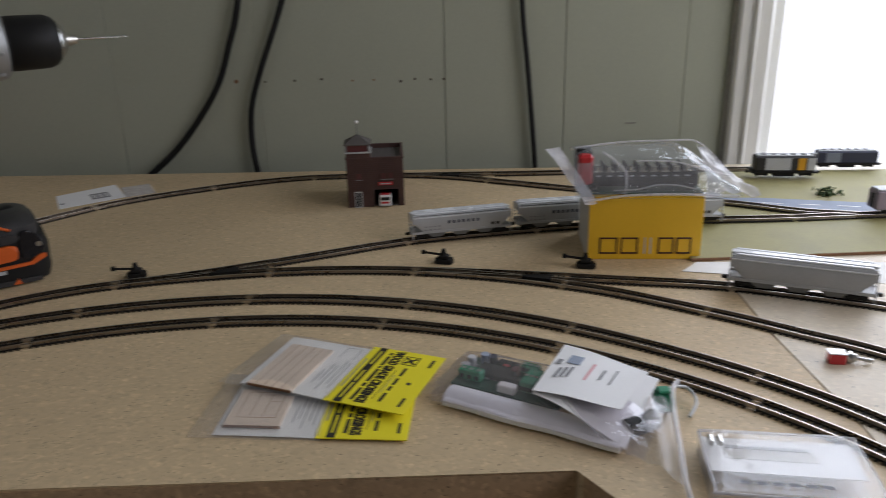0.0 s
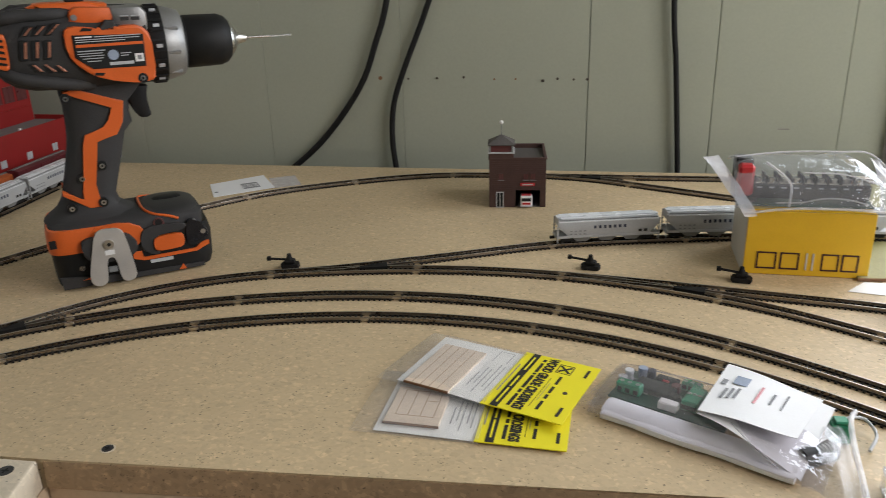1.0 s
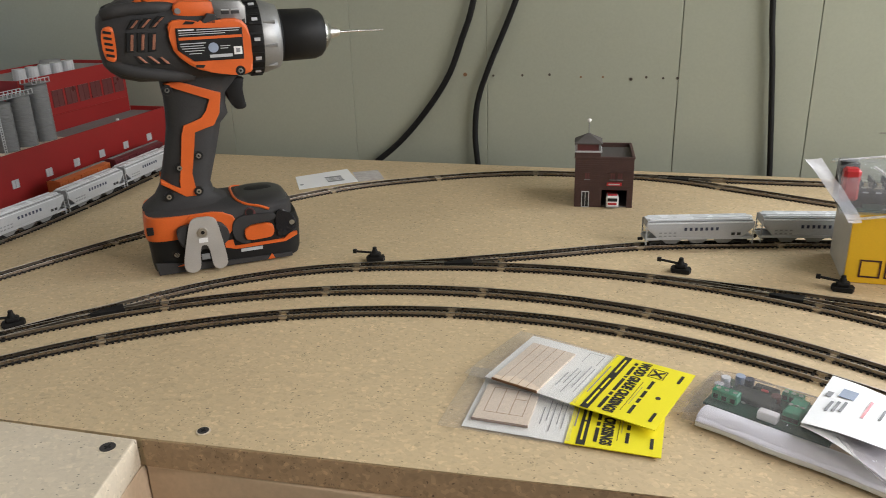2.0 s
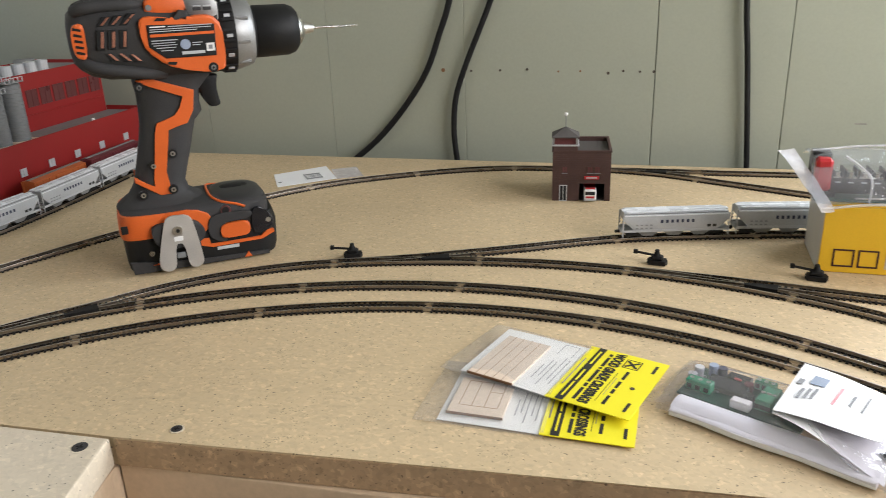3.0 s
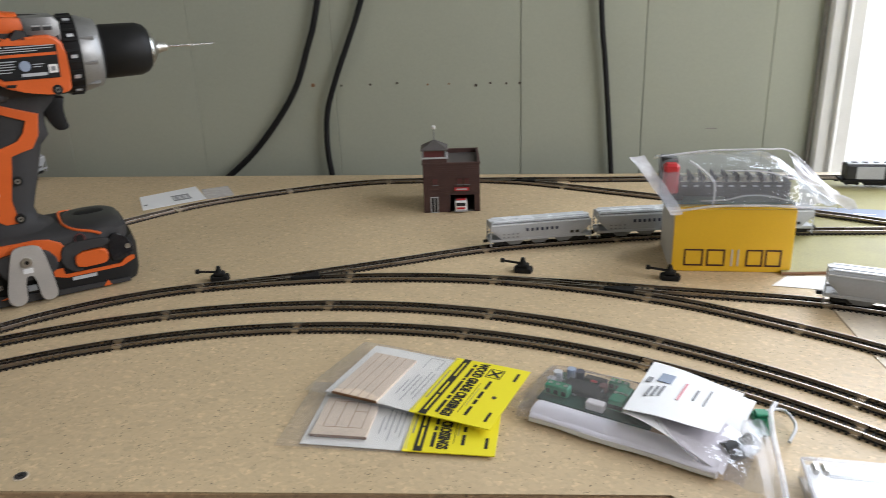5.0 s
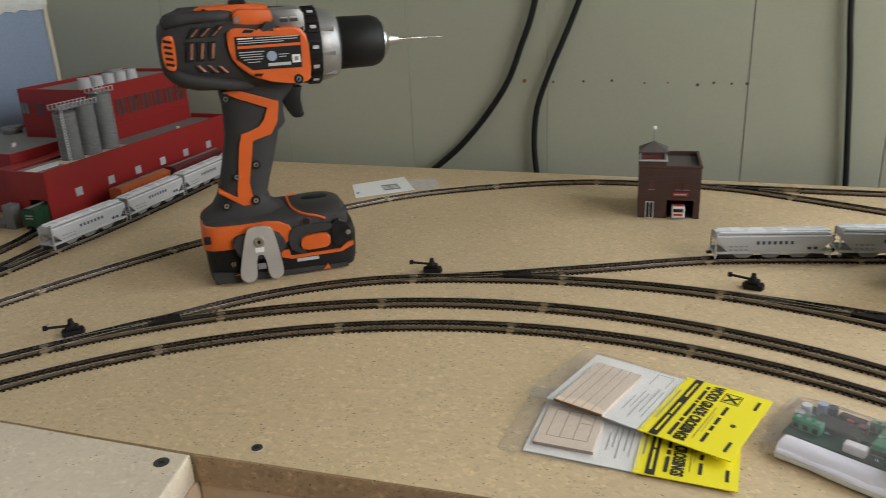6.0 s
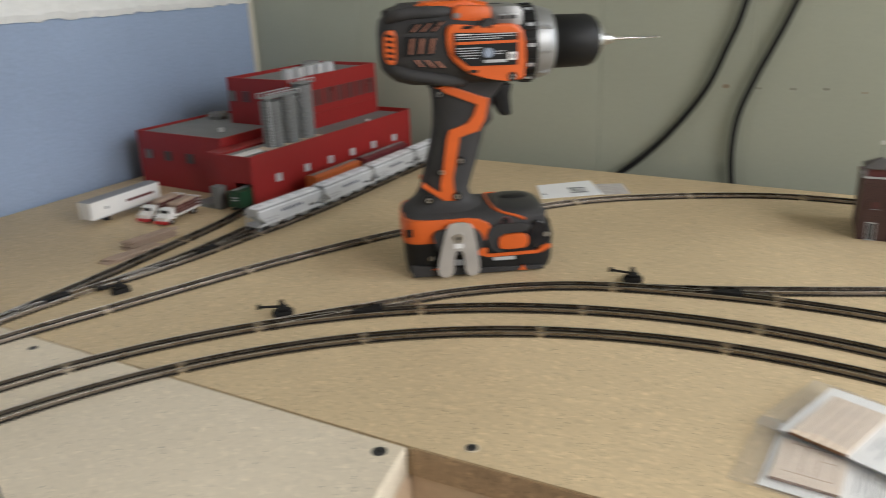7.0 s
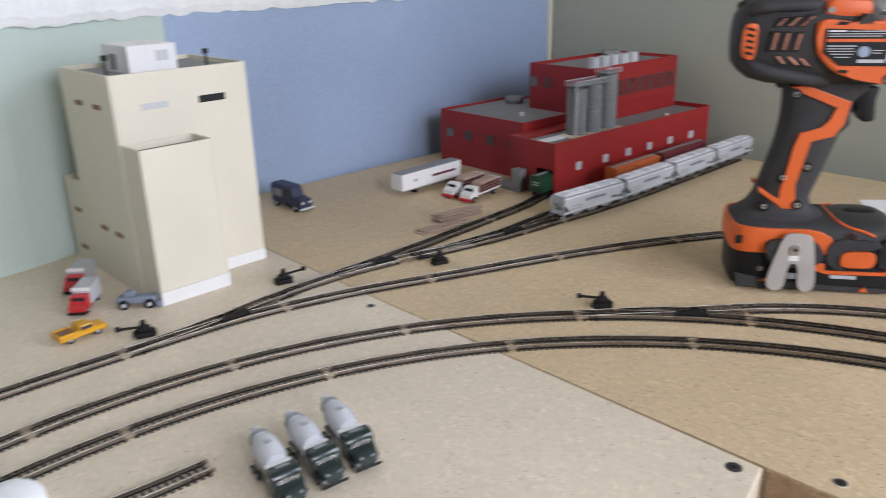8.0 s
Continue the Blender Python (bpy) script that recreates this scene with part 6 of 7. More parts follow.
def words(text, size, m, mat, parent, name="print"):
    cu = bpy.data.curves.new(name, "FONT")
    cu.body, cu.size, cu.extrude, cu.align_x, cu.align_y = text, size, 0.00005, "LEFT", "CENTER"
    cu.offset = size * 0.05
    ob = new(name, cu)
    me = bpy.data.meshes.new_from_object(ob)
    bpy.data.objects.remove(ob)
    me.materials.clear()
    me.materials.append(mat)
    ob = new(name, me)
    ob.parent = parent
    ob.matrix_basis = m
    return ob


def kit(m, angle_label, lift, panel, wood, ripple):
    """A flat kit packet in a clear bag: a yellow header card, a drawing sheet and a cut wood panel. Local x runs to the header."""
    k = thing("kit_packet", angle_label, "kit packet", m, "wooden crossing kits")
    wave = lambda u, v: lift + ripple * math.sin(3.0 * u + 1.5 * v)
    sheet("drawing_sheet", [(0.0, -0.033), (0.062, -0.034), (0.062, 0.034), (0.0, 0.031)], 0.0008, 0.0003, PAPER_CREAM, k, "cream instruction sheet", wave)
    x0, x1, y0, y1 = panel
    p = part("wood_panel", bx(B(), x0, x1, y0, y1, lift + 0.0016, lift + 0.0032, 0.0002), BALSA, k, "thin laser-cut wood panel")
    for q in wood:
        part("cut_line", bx(B(), *q, lift + 0.0032, lift + 0.00326), CUT_LINE, p)
    part("burnt_edge", bx(B(), x0 - 0.0003, x1 + 0.0003, y0 - 0.0004, y0, lift + 0.0016, lift + 0.0032), BURNT, p)
    zs = lift + 0.0014 + ripple
    for a0, a1, c0, c1 in ((0.0425, 0.0430, -0.020, -0.002), (0.0455, 0.0460, -0.016, 0.006), (0.0485, 0.0490, -0.026, 0.004), (0.0520, 0.0525, -0.018, 0.012), (0.0550, 0.0555, -0.022, 0.010)):
        part("note_line", bx(B(), a0, a1, c0, c1, zs, zs + 0.00006), PRINT_GREY, k)
    for q in ((0.0440, 0.0444, 0.014, 0.028), (0.0540, 0.0544, 0.014, 0.028), (0.0440, 0.0544, 0.028, 0.0284)):
        part("note_frame", bx(B(), *q, zs, zs + 0.00006), PRINT_GREY, k)
    h = sheet("header_card", [(0.0595, -0.035), (0.1110, -0.035), (0.1110, 0.035), (0.0595, 0.035)], 0.0014, 0.0006, YELLOW_CARD, k, "bright yellow printed header card", lambda u, v: lift + ripple * 0.6 * math.sin(2.2 * u + 0.4))
    zt = lift + 0.0021 + ripple * 0.6
    part("print_band", bx(B(), 0.0655, 0.0705, -0.0345, 0.0345, zt, zt + 0.00008), PRINT, h)
    for y, m_ in ((-0.030, 0.018), (-0.010, 0.014), (0.012, 0.018)):
        part("band_bar", bx(B(), 0.0674, 0.0686, y, y + m_, zt + 0.00008, zt + 0.00014), YELLOW_CARD, h)
    part("small_bar", bx(B(), 0.0622, 0.0630, -0.018, 0.018, zt, zt + 0.00008), PRINT_GREY, h)
    down = Matrix.Rotation(radians(-90), 4, "Z")
    words("WOOD GRADE CROSSINGS", 0.0086, Matrix.Translation((0.0808, 0.0330, zt + 0.0001)) @ down @ Matrix.Diagonal((0.60, 1, 1, 1)), PRINT, h, "printed_title")
    for y0_, y1_ in ((0.027, 0.030), (0.013, 0.025), (0.0095, 0.0115), (-0.008, 0.008), (-0.014, -0.010), (-0.030, -0.016)):
        part("print_bar", bx(B(), 0.0743, 0.0764, y0_, y1_, zt, zt + 0.00008), PRINT, h)
    part("thin_line", bx(B(), 0.0868, 0.0871, -0.026, 0.010, zt, zt + 0.00008), PRINT, h)
    part("thin_line", bx(B(), 0.0885, 0.0888, -0.018, 0.004, zt, zt + 0.00008), PRINT_GREY, h)
    for y0_, y1_ in ((0.004, 0.014), (-0.007, 0.001), (-0.014, -0.009), (-0.027, -0.017)):
        part("name_bar", bx(B(), 0.0912, 0.0932, y0_, y1_, zt, zt + 0.00008), PRINT, h)
    for turn in (45, -45):
        e = part("emblem", bx(B(), -0.0052, 0.0052, -0.0008, 0.0008, zt, zt + (0.0001 if turn > 0 else 0.00014)), PRINT, h)
        e.matrix_basis = Matrix.Translation((0.0912, 0.0235, 0)) @ Matrix.Rotation(radians(turn), 4, "Z")
    for q in ((0.0862, 0.0868, 0.0180, 0.0290), (0.0957, 0.0963, 0.0180, 0.0290), (0.0868, 0.0957, 0.0180, 0.0185), (0.0868, 0.0957, 0.0285, 0.0290)):
        part("emblem_frame", bx(B(), *q, zt, zt + 0.00008), PRINT, h)
    part("hang_hole", cy(B(), (0.1010, -0.003, zt - 0.0002), (0.1010, -0.003, zt + 0.0001), 0.0015, n=14), NAIL, h)
    for y in (-0.029, 0.019):
        part("number_bar", bx(B(), 0.1045, 0.1064, y, y + 0.010, zt, zt + 0.00008), PRINT, h)
    sheet("clear_bag", [(-0.014, -0.036), (0.062, -0.036), (0.062, 0.036), (-0.012, 0.035)], lift + 0.0008, 0.0001, FILM, k, "clear polythene bag", lambda u, v: 0.0036 * max(0.0, math.sin(math.pi * min(0.62, u * 1.5))) ** 0.5 * max(0.0, math.sin(math.pi * v)) ** 0.3 + 0.0003 * math.sin(9 * u + 5 * v))
    return k


def frame2(origin, tip):
    d = Vector(tip) - Vector(origin)
    return Matrix.Translation((*origin, 0)) @ Matrix.Rotation(math.atan2(d.y, d.x), 4, "Z")


kit(frame2((-0.1080, 0.4262), (0.0018, 0.4205)), "kit packet with yellow header card and cut wood in clear bag", 0.0, (0.004, 0.037, -0.026, 0.013),
    [(0.009, 0.0325, -0.018, -0.0175), (0.009, 0.0325, 0.0095, 0.010), (0.009, 0.0095, -0.0175, 0.0095), (0.032, 0.0325, -0.0175, 0.0095), (0.0165, 0.017, -0.0175, 0.0095), (0.0240, 0.0245, -0.0175, 0.0095), (0.0245, 0.032, -0.001, -0.0005)], 0.0002)
kit(frame2((-0.0955, 0.4742), (0.0095, 0.4370)), "kit packet with yellow card lying over another packet", 0.0042, (0.006, 0.037, -0.034, 0.020), [(0.0115, 0.0119, -0.034, 0.020), (0.0175, 0.0179, -0.034, 0.020), (0.0235, 0.0239, -0.034, 0.020), (0.0295, 0.0299, -0.034, 0.020)], 0.0006)

# white tags by the back track
t = thing("white_tag", "white printed cardboard tag by the back track", "paper tag", None, "paper tags")
sheet("tag_card", [(-0.4395, 0.8775), (-0.4110, 0.8270), (-0.3530, 0.8690), (-0.3880, 0.9215)], 0.0002, 0.0004, PAPER, t, "", lambda u, v: 0.0008 * v)
tb = part("tag_print", bx(B(), -0.010, 0.010, -0.012, 0.012, 0.0, 0.0001), PRINT_GREY, t)
tb.matrix_basis = Matrix.Translation((-0.3860, 0.8745, 0.0015)) @ Matrix.Rotation(radians(35), 4, "Z")
for k in range(3):
    part("tag_line", bx(B(), -0.010, 0.010, -0.006 + 0.005 * k, -0.0045 + 0.005 * k, 0.0001, 0.00015), PAPER, tb)
part("tag_hole", cy(B(), (-0.4160, 0.8450, 0.0006), (-0.4160, 0.8450, 0.0010), 0.0022, n=12), PRINT_GREY, t)
t = thing("white_tag", "translucent tag sleeve lying under a white tag", "paper tag", None, "paper tags")
sheet("tag_sleeve", [(-0.377, 0.911), (-0.354, 0.870), (-0.326, 0.887), (-0.349, 0.927)], 0.0001, 0.0002, FILM_MILKY, t)

# circuit board kit in a clear bag with a folded white sheet
K = thing("bagged_circuit_kit", "green circuit board with white leaflet in a clear bag", "electronics kit", pose(0.0205, 0.4265, 0, 0, 0, -27))
# local x along the long front edge, y to the back
sheet("foil_wrap", [(0.0, -0.001), (0.108, -0.001), (0.108, 0.014), (0.0, 0.014)], 0.0004, 0.0050, PAPER, K, "folded white leaflet roll", lambda u, v: 0.002 * math.sin(math.pi * v))
b = B()
loft(b, [[(0.001 + 0.107 * i / 12, 0.0045 + 0.0006 * math.sin(i) + a, 0.0030 + c) for a, c in oval(20, 0.0095, 0.0024 + 0.0002 * math.sin(2.3 * i), 5.0)] for i in range(13)])
part("leaflet_fold", b, PAPER, K, "rounded fold of white paper", True)
pcb = part("circuit_board", bx(B(), -0.004, 0.066, 0.016, 0.052, 0.0034, 0.0050, 0.0002), PCB, K, "green circuit board")
for q, mt, nm in (((-0.002, 0.013, 0.0225, 0.0295, 0.0050, 0.0115), GREEN_BLOCK, "terminal_block"), ((0.038, 0.047, 0.0240, 0.0430, 0.0050, 0.0118), GREEN_BLOCK, "terminal_block"), ((0.030, 0.042, 0.0455, 0.0510, 0.0050, 0.0105), GREEN_BLOCK, "terminal_block"),
                  ((0.006, 0.030, 0.029, 0.0425, 0.0050, 0.0086), BLACK_PLASTIC, "relay"), ((0.014, 0.028, 0.0445, 0.0505, 0.0050, 0.0090), BLACK_PLASTIC, "relay"), ((0.048, 0.062, 0.030, 0.046, 0.0050, 0.0085), BLACK_PLASTIC, "relay"), ((0.0265, 0.0375, 0.0175, 0.0235, 0.0050, 0.0102), PAPER_CREAM, "capacitor"), ((0.019, 0.0235, 0.0425, 0.0445, 0.0082, 0.0096), RED_PAINT, "resistor_pack")):
    o = part(nm, bx(B(), *q, 0.0006), mt, pcb, {"capacitor": "cream capacitor block", "resistor_pack": "small red component"}.get(nm, ""))
    if nm == "terminal_block":
        for i in range(3):
            x = q[0] + (q[1] - q[0]) * (i + 0.5) / 3
            part("terminal_screw", cy(B(), (x, (q[2] + q[3]) / 2, q[5] - 0.0005), (x, (q[2] + q[3]) / 2, q[5] + 0.0002), 0.0014, n=10), STEEL, o)
            part("terminal_slot", bx(B(), x - 0.0014, x + 0.0014, q[2] - 0.0002, q[2] + 0.0006, 0.0062, 0.0090), BLACK_PLASTIC, o)
for x, y, h, mt in ((-0.001, 0.040, 0.009, FOIL), (-0.002, 0.033, 0.007, FOIL), (0.005, 0.047, 0.009, MARK_BLUE), (0.0285, 0.0415, 0.006, DARK_RED), (0.033, 0.029, 0.007, BLACK_PLASTIC), (0.010, 0.049, 0.007, NAVY)):
    part("capacitor_can", cy(B(), (x, y, 0.005), (x, y, 0.005 + h * 0.75), 0.0028, n=14), mt, pcb)
rp = random.Random(4)
for i in range(28):
    x, y = rp.uniform(-0.002, 0.064), rp.uniform(0.026, 0.049)
    part("small_chip", bx(B(), x, x + 0.0022, y, y + 0.0012, 0.0050, 0.0060), BLACK_PLASTIC if i % 3 else LIGHT_GREY, pcb)
bagged = lambda u, v: 0.0150 * (max(0.0, math.sin(math.pi * (0.06 + 0.88 * u))) ** 0.35) * (max(0.0, math.sin(math.pi * (0.03 + 0.94 * v))) ** 0.4) + 0.0008 * math.sin(17 * u + 6 * v) * math.sin(9 * v) - 0.0025
bag_ob = sheet("clear_bag", [(-0.007, -0.006), (0.122, -0.008), (0.122, 0.058), (-0.012, 0.060)], 0.0028, 0.0001, FILM_KIT, K, "wrinkled clear polythene bag", bagged, 24)

sheet("bag_flap", [(-0.019, -0.002), (-0.002, 0.004), (-0.001, 0.054), (-0.016, 0.064)], 0.0006, 0.0001, FILM, K, "folded clear bag end", lambda u, v: 0.0105 * u ** 1.4 * max(0.0, math.sin(math.pi * (0.05 + 0.9 * v))) ** 0.5 + 0.0006 * math.sin(9 * v + 4 * u), 14)
for pts in ([(0.002, 0.0595, 0.004), (0.04, 0.0590, 0.0065), (0.075, 0.0585, 0.005)], [(0.070, 0.012, 0.0145), (0.082, 0.004, 0.012), (0.10, -0.003, 0.006)]):
    b = B()
    tube(b, spline(pts, 0.003), 0.0005, 8)
    part("bag_crease", b, FILM_MILKY, K, "", True)

LF = thing("leaflet", "folded white instruction leaflet resting on the bagged kit", "leaflet")
def leaf(u, v): return 0.0008 * math.sin(5 * u) + 0.002 * (1 - v) * u
lf = sheet("top_leaf", [(0.0715, 0.4125), (0.1180, 0.3895), (0.1425, 0.4330), (0.0970, 0.4680)], 0.0165, 0.0003, PAPER, LF, "", leaf)
sheet("lower_leaf", [(0.0712, 0.4118), (0.1178, 0.3735), (0.1475, 0.4270), (0.0975, 0.4655)], 0.0030, 0.0003, PAPER, LF, "curled lower leaf", lambda u, v: 0.0120 * (1 - u ** 2 * (1 - v) ** 1.5) + 0.0005 * math.sin(7 * u + 4 * v))
def on_leaf(u, v, z=0.0001):
    a, b_, c, d = [Vector((*p, 0)) for p in [(0.0715, 0.4125), (0.1180, 0.3895), (0.1425, 0.4330), (0.0970, 0.4680)]]
    p = (a * (1 - u) + b_ * u) * (1 - v) + (d * (1 - u) + c * u) * v
    return (p.x, p.y, 0.0168 + leaf(u, v) + z)
for nm, u, v, lx, ly, mt in (("logo_bar", 0.14, 0.40, 0.012, 0.0016, PRINT_GREY), ("logo_bar", 0.20, 0.43, 0.012, 0.0016, PRINT_GREY), ("logo_bar", 0.26, 0.46, 0.012, 0.0016, PRINT_GREY), ("logo_block", 0.24, 0.72, 0.010, 0.008, MARK_BLUE), ("logo_bar", 0.08, 0.62, 0.006, 0.003, PRINT_GREY),
                             ("title_bar", 0.46, 0.56, 0.020, 0.0014, PRINT_RED), ("text_bar", 0.60, 0.58, 0.012, 0.0014, PRINT_GREY), ("text_bar", 0.72, 0.60, 0.018, 0.0010, PRINT_GREY)):
    o = part(nm, bx(B(), -lx / 2, lx / 2, -ly / 2, ly / 2, 0, 0.0002), mt, lf)
    o.matrix_basis = Matrix.Translation(on_leaf(u, v, 0.0004)) @ Matrix.Rotation(radians(62), 4, "Z")

C = thing("wired_sensor", "coiled sensor and green connector in clear polythene", "sensor", None)
b = B()
cy(b, (0.130, 0.3935, 0.0060), (0.1395, 0.3995, 0.0060), 0.0052, 0.0052, 18)
part("coil", b, MID_GREY, C, "shiny round coil", True)
b = B()
for i in range(5):
    cy(b, (0.1305 + 0.0019 * i, 0.3938 + 0.0012 * i, 0.0060), (0.1313 + 0.0019 * i, 0.3943 + 0.0012 * i, 0.0060), 0.0056, n=18)
part("coil_winding", b, SILVER, C, "", True)
part("black_cap", cy(B(), (0.1215, 0.389, 0.006), (0.1285, 0.3925, 0.006), 0.0056, 0.0056, 16), BLACK_PLASTIC, C, "", True)
part("connector", bx(B(), 0.1425, 0.1535, 0.4135, 0.4235, 0.0005, 0.0115, 0.0008), GREEN_BLOCK, C, "green plug connector")
part("connector_top", bx(B(), 0.1445, 0.1515, 0.4150, 0.4220, 0.0115, 0.0135, 0.0006), GREEN_BLOCK, C)
b = B()
tube(b, spline([(0.148, 0.418, 0.012), (0.156, 0.428, 0.009), (0.1655, 0.432, 0.006), (0.168, 0.420, 0.004), (0.160, 0.405, 0.003)], 0.003), 0.0009, 8)
part("wire", b, LIGHT_GREY, C, "pale looped wire", True)
sheet("bag_tail", [(0.118, 0.372), (0.142, 0.345), (0.157, 0.425), (0.138, 0.445)], 0.0006, 0.0001, FILM_SOFT, C, "loose clear bag tail", lambda u, v: 0.0135 * math.sin(math.pi * u) ** 0.6 * math.sin(math.pi * (0.1 + 0.8 * v)) + 0.0012 * math.sin(13 * u + 7 * v), 20)
b = B()
tube(b, spline([(0.1600, 0.4330, 0.010), (0.1530, 0.4180, 0.013), (0.1490, 0.3980, 0.011), (0.1450, 0.3700, 0.009), (0.1415, 0.3450, 0.006), (0.1405, 0.3250, 0.003)], 0.004), 0.0015, 8)
part("bag_seal", b, FILM_MILKY, C, "milky folded bag seal", True)

# clear hinged plastic case
H_ = thing("clear_plastic_case", "clear rectangular plastic case with a printed insert", "plastic case", pose(0.1565, 0.3785, 0, 0, 0, -7))
CASE = clear_film("clear_styrene", 0.08, 0.06, gloss=0.04, edge=0.3)
t_, w_, d_, h_ = 0.0012, 0.077, 0.052, 0.0125
for q in ((0, w_, -d_, -d_ + t_, 0, h_), (0, w_, -t_, 0, 0, h_), (0, t_, -d_ + t_, -t_, 0, h_), (w_ - t_, w_, -d_ + t_, -t_, 0, h_)):
    part("case_wall", bx(B(), *q, 0.0004), CASE, H_)
b = B()
prism(b, [(0.003, -d_), (w_ - 0.004, -d_), (w_, -d_ + 0.004), (w_, -0.006), (w_ - 0.006, 0), (0.002, 0), (0, -0.003), (0, -d_ + 0.003)], h_, h_ + 0.0012, bevel=0.0004)
part("case_lid", b, CASE, H_, "clear lid")
part("case_base", bx(B(), 0.0, w_, -d_, 0.0, 0.0001, 0.0012, 0.0004), CASE, H_)
ins = part("paper_insert", bx(B(), 0.002, w_ - 0.002, -0.031, -0.002, 0.0090, 0.0096), PAPER, H_, "white printed insert")
part("insert_window", bx(B(), 0.011, 0.056, -0.0200, -0.0115, 0.0096, 0.0098), CARTON_GREY, ins)
part("dark_strip", bx(B(), 0.012, 0.053, -0.0115, -0.0092, 0.0096, 0.0102), PRINT_GREY, ins)
for i in range(6):
    part("text_bar", bx(B(), 0.012 + 0.0075 * i, 0.0175 + 0.0075 * i, -0.0455, -0.0430, h_ + 0.0012, h_ + 0.0013), PRINT_GREY, H_)
for x in (0.0045, 0.0090):
    part("hinge_pin", cy(B(), (x, -0.0135, h_ + 0.0010), (x, -0.0075, h_ + 0.0010), 0.0016, n=12), STEEL, H_)
for pts in ([(0.0, -0.002, h_), (0.0005, -d_ + 0.004, h_), (0.005, -d_ - 0.0004, h_), (w_ - 0.006, -d_ - 0.0004, h_)], [(0.0, -0.001, h_), (w_ - 0.006, 0.0003, h_), (w_, -0.006, h_), (w_, -d_ + 0.006, h_), (w_ - 0.005, -d_, h_)]):
    b = B()
    tube(b, spline(pts, 0.003), 0.0008, 8)
    part("case_rim", b, FILM_MILKY, H_, "", True)

# toggle switch
T = thing("toggle_switch", "small red toggle switch with a chrome lever", "switch", pose(0.2665, 0.4725, 0, 0, 0, -7) @ Matrix.Scale(0.88, 4))
part("switch_body", bx(B(), 0.0, 0.0115, -0.0045, 0.0045, 0.0002, 0.0082, 0.0006), RED_PAINT, T)
part("terminal_face", bx(B(), -0.0004, 0.0114, -0.0044, 0.0044, 0.0082, 0.0090), FOIL, T)
part("threaded_bush", cy(B(), (0.0115, 0, 0.0048), (0.0190, 0, 0.0044), 0.0032, n=16), STEEL, T)
part("lock_nut", cy(B(), (0.0140, 0, 0.0046), (0.0160, 0, 0.0046), 0.0046, n=6), STEEL, T)
part("lever", cy(B(), (0.0190, 0, 0.0044), (0.0300, -0.001, 0.0028), 0.0012, 0.0018, 12), STEEL, T)

# paper scrap near the siding's end
b = B()
loft(b, [[(-0.539 + r * math.cos(a * math.pi / 10), 0.042 + 0.8 * r * math.sin(a * math.pi / 10), z) for a in range(20)] for r, z in ((0.019, 0.0), (0.019, 0.004), (0.015, 0.007), (0.006, 0.008))])
tagged(part("crumpled_paper", b, PAPER, None, "", True), "crumpled white paper scrap near the siding", "paper scrap")

# ---- the scenery sheet under the window ----
b = B()
prism(b, [(0.228, 0.650), (0.43, 0.664), (0.9, 0.66), (0.9, 0.930), (0.30, 0.930), (0.245, 0.80)], 0.0003, 0.003, bevel=0.0004)
tagged(part("scenery_board", b, OLIVE), "thin olive-painted scenery board with bare edges", "scenery board", "", "structure")
b = B()
prism(b, [(0.228, 0.6492), (0.43, 0.6632), (0.43, 0.6642), (0.228, 0.6502)], 0.0004, 0.0028)
tagged(part("board_edge", b, BURNT), "bare brown edge of a scenery board", "trim", "", "structure")
R = tagged(part("model_road", prism(B(), [(0.300, 0.825), (0.325, 0.787), (0.44, 0.762), (0.70, 0.74), (0.70, 0.78), (0.46, 0.797), (0.345, 0.822)], 0.003, 0.0034), ASPHALT), "grey model road strip with white dashes", "model road", "", "structure")
for i in range(6):
    o = part("road_dash", bx(B(), -0.010, 0.010, -0.0007, 0.0007, 0.0034, 0.0036), WHITE_PAINT, R)
    o.matrix_basis = Matrix.Translation((0.352 + 0.036 * i, 0.802 - 0.0072 * i, 0)) @ Matrix.Rotation(radians(-12), 4, "Z")
P = thing("paper_sheet", "white paper sheet lying by the front siding", "paper")
sheet("page", [(0.214, 0.6275), (0.40, 0.590), (0.43, 0.640), (0.232, 0.6480)], 0.0003, 0.0002, PAPER_CREAM, P)
b = B()
rb = random.Random(2)
for i in range(60):
    c = Vector((rb.gauss(0, 0.006), rb.gauss(0, 0.004), abs(rb.gauss(0.003, 0.0025))))
    r = rb.uniform(0.0008, 0.002)
    bx(b, -r, r, -r, r, -r * 0.3, r * 0.3, 0, Matrix.Translation(c) @ Euler((rb.uniform(0, 3), rb.uniform(0, 3), rb.uniform(0, 3))).to_matrix().to_4x4())
LEAF = material("model_foliage", (0.045, 0.075, 0.025), 0.8, vary=0.3)
o = tagged(part("model_bush", b, LEAF), "tiny dark green foliage clump on the scenery board", "model bush")
o.location = (0.419, 0.830, 0.003)


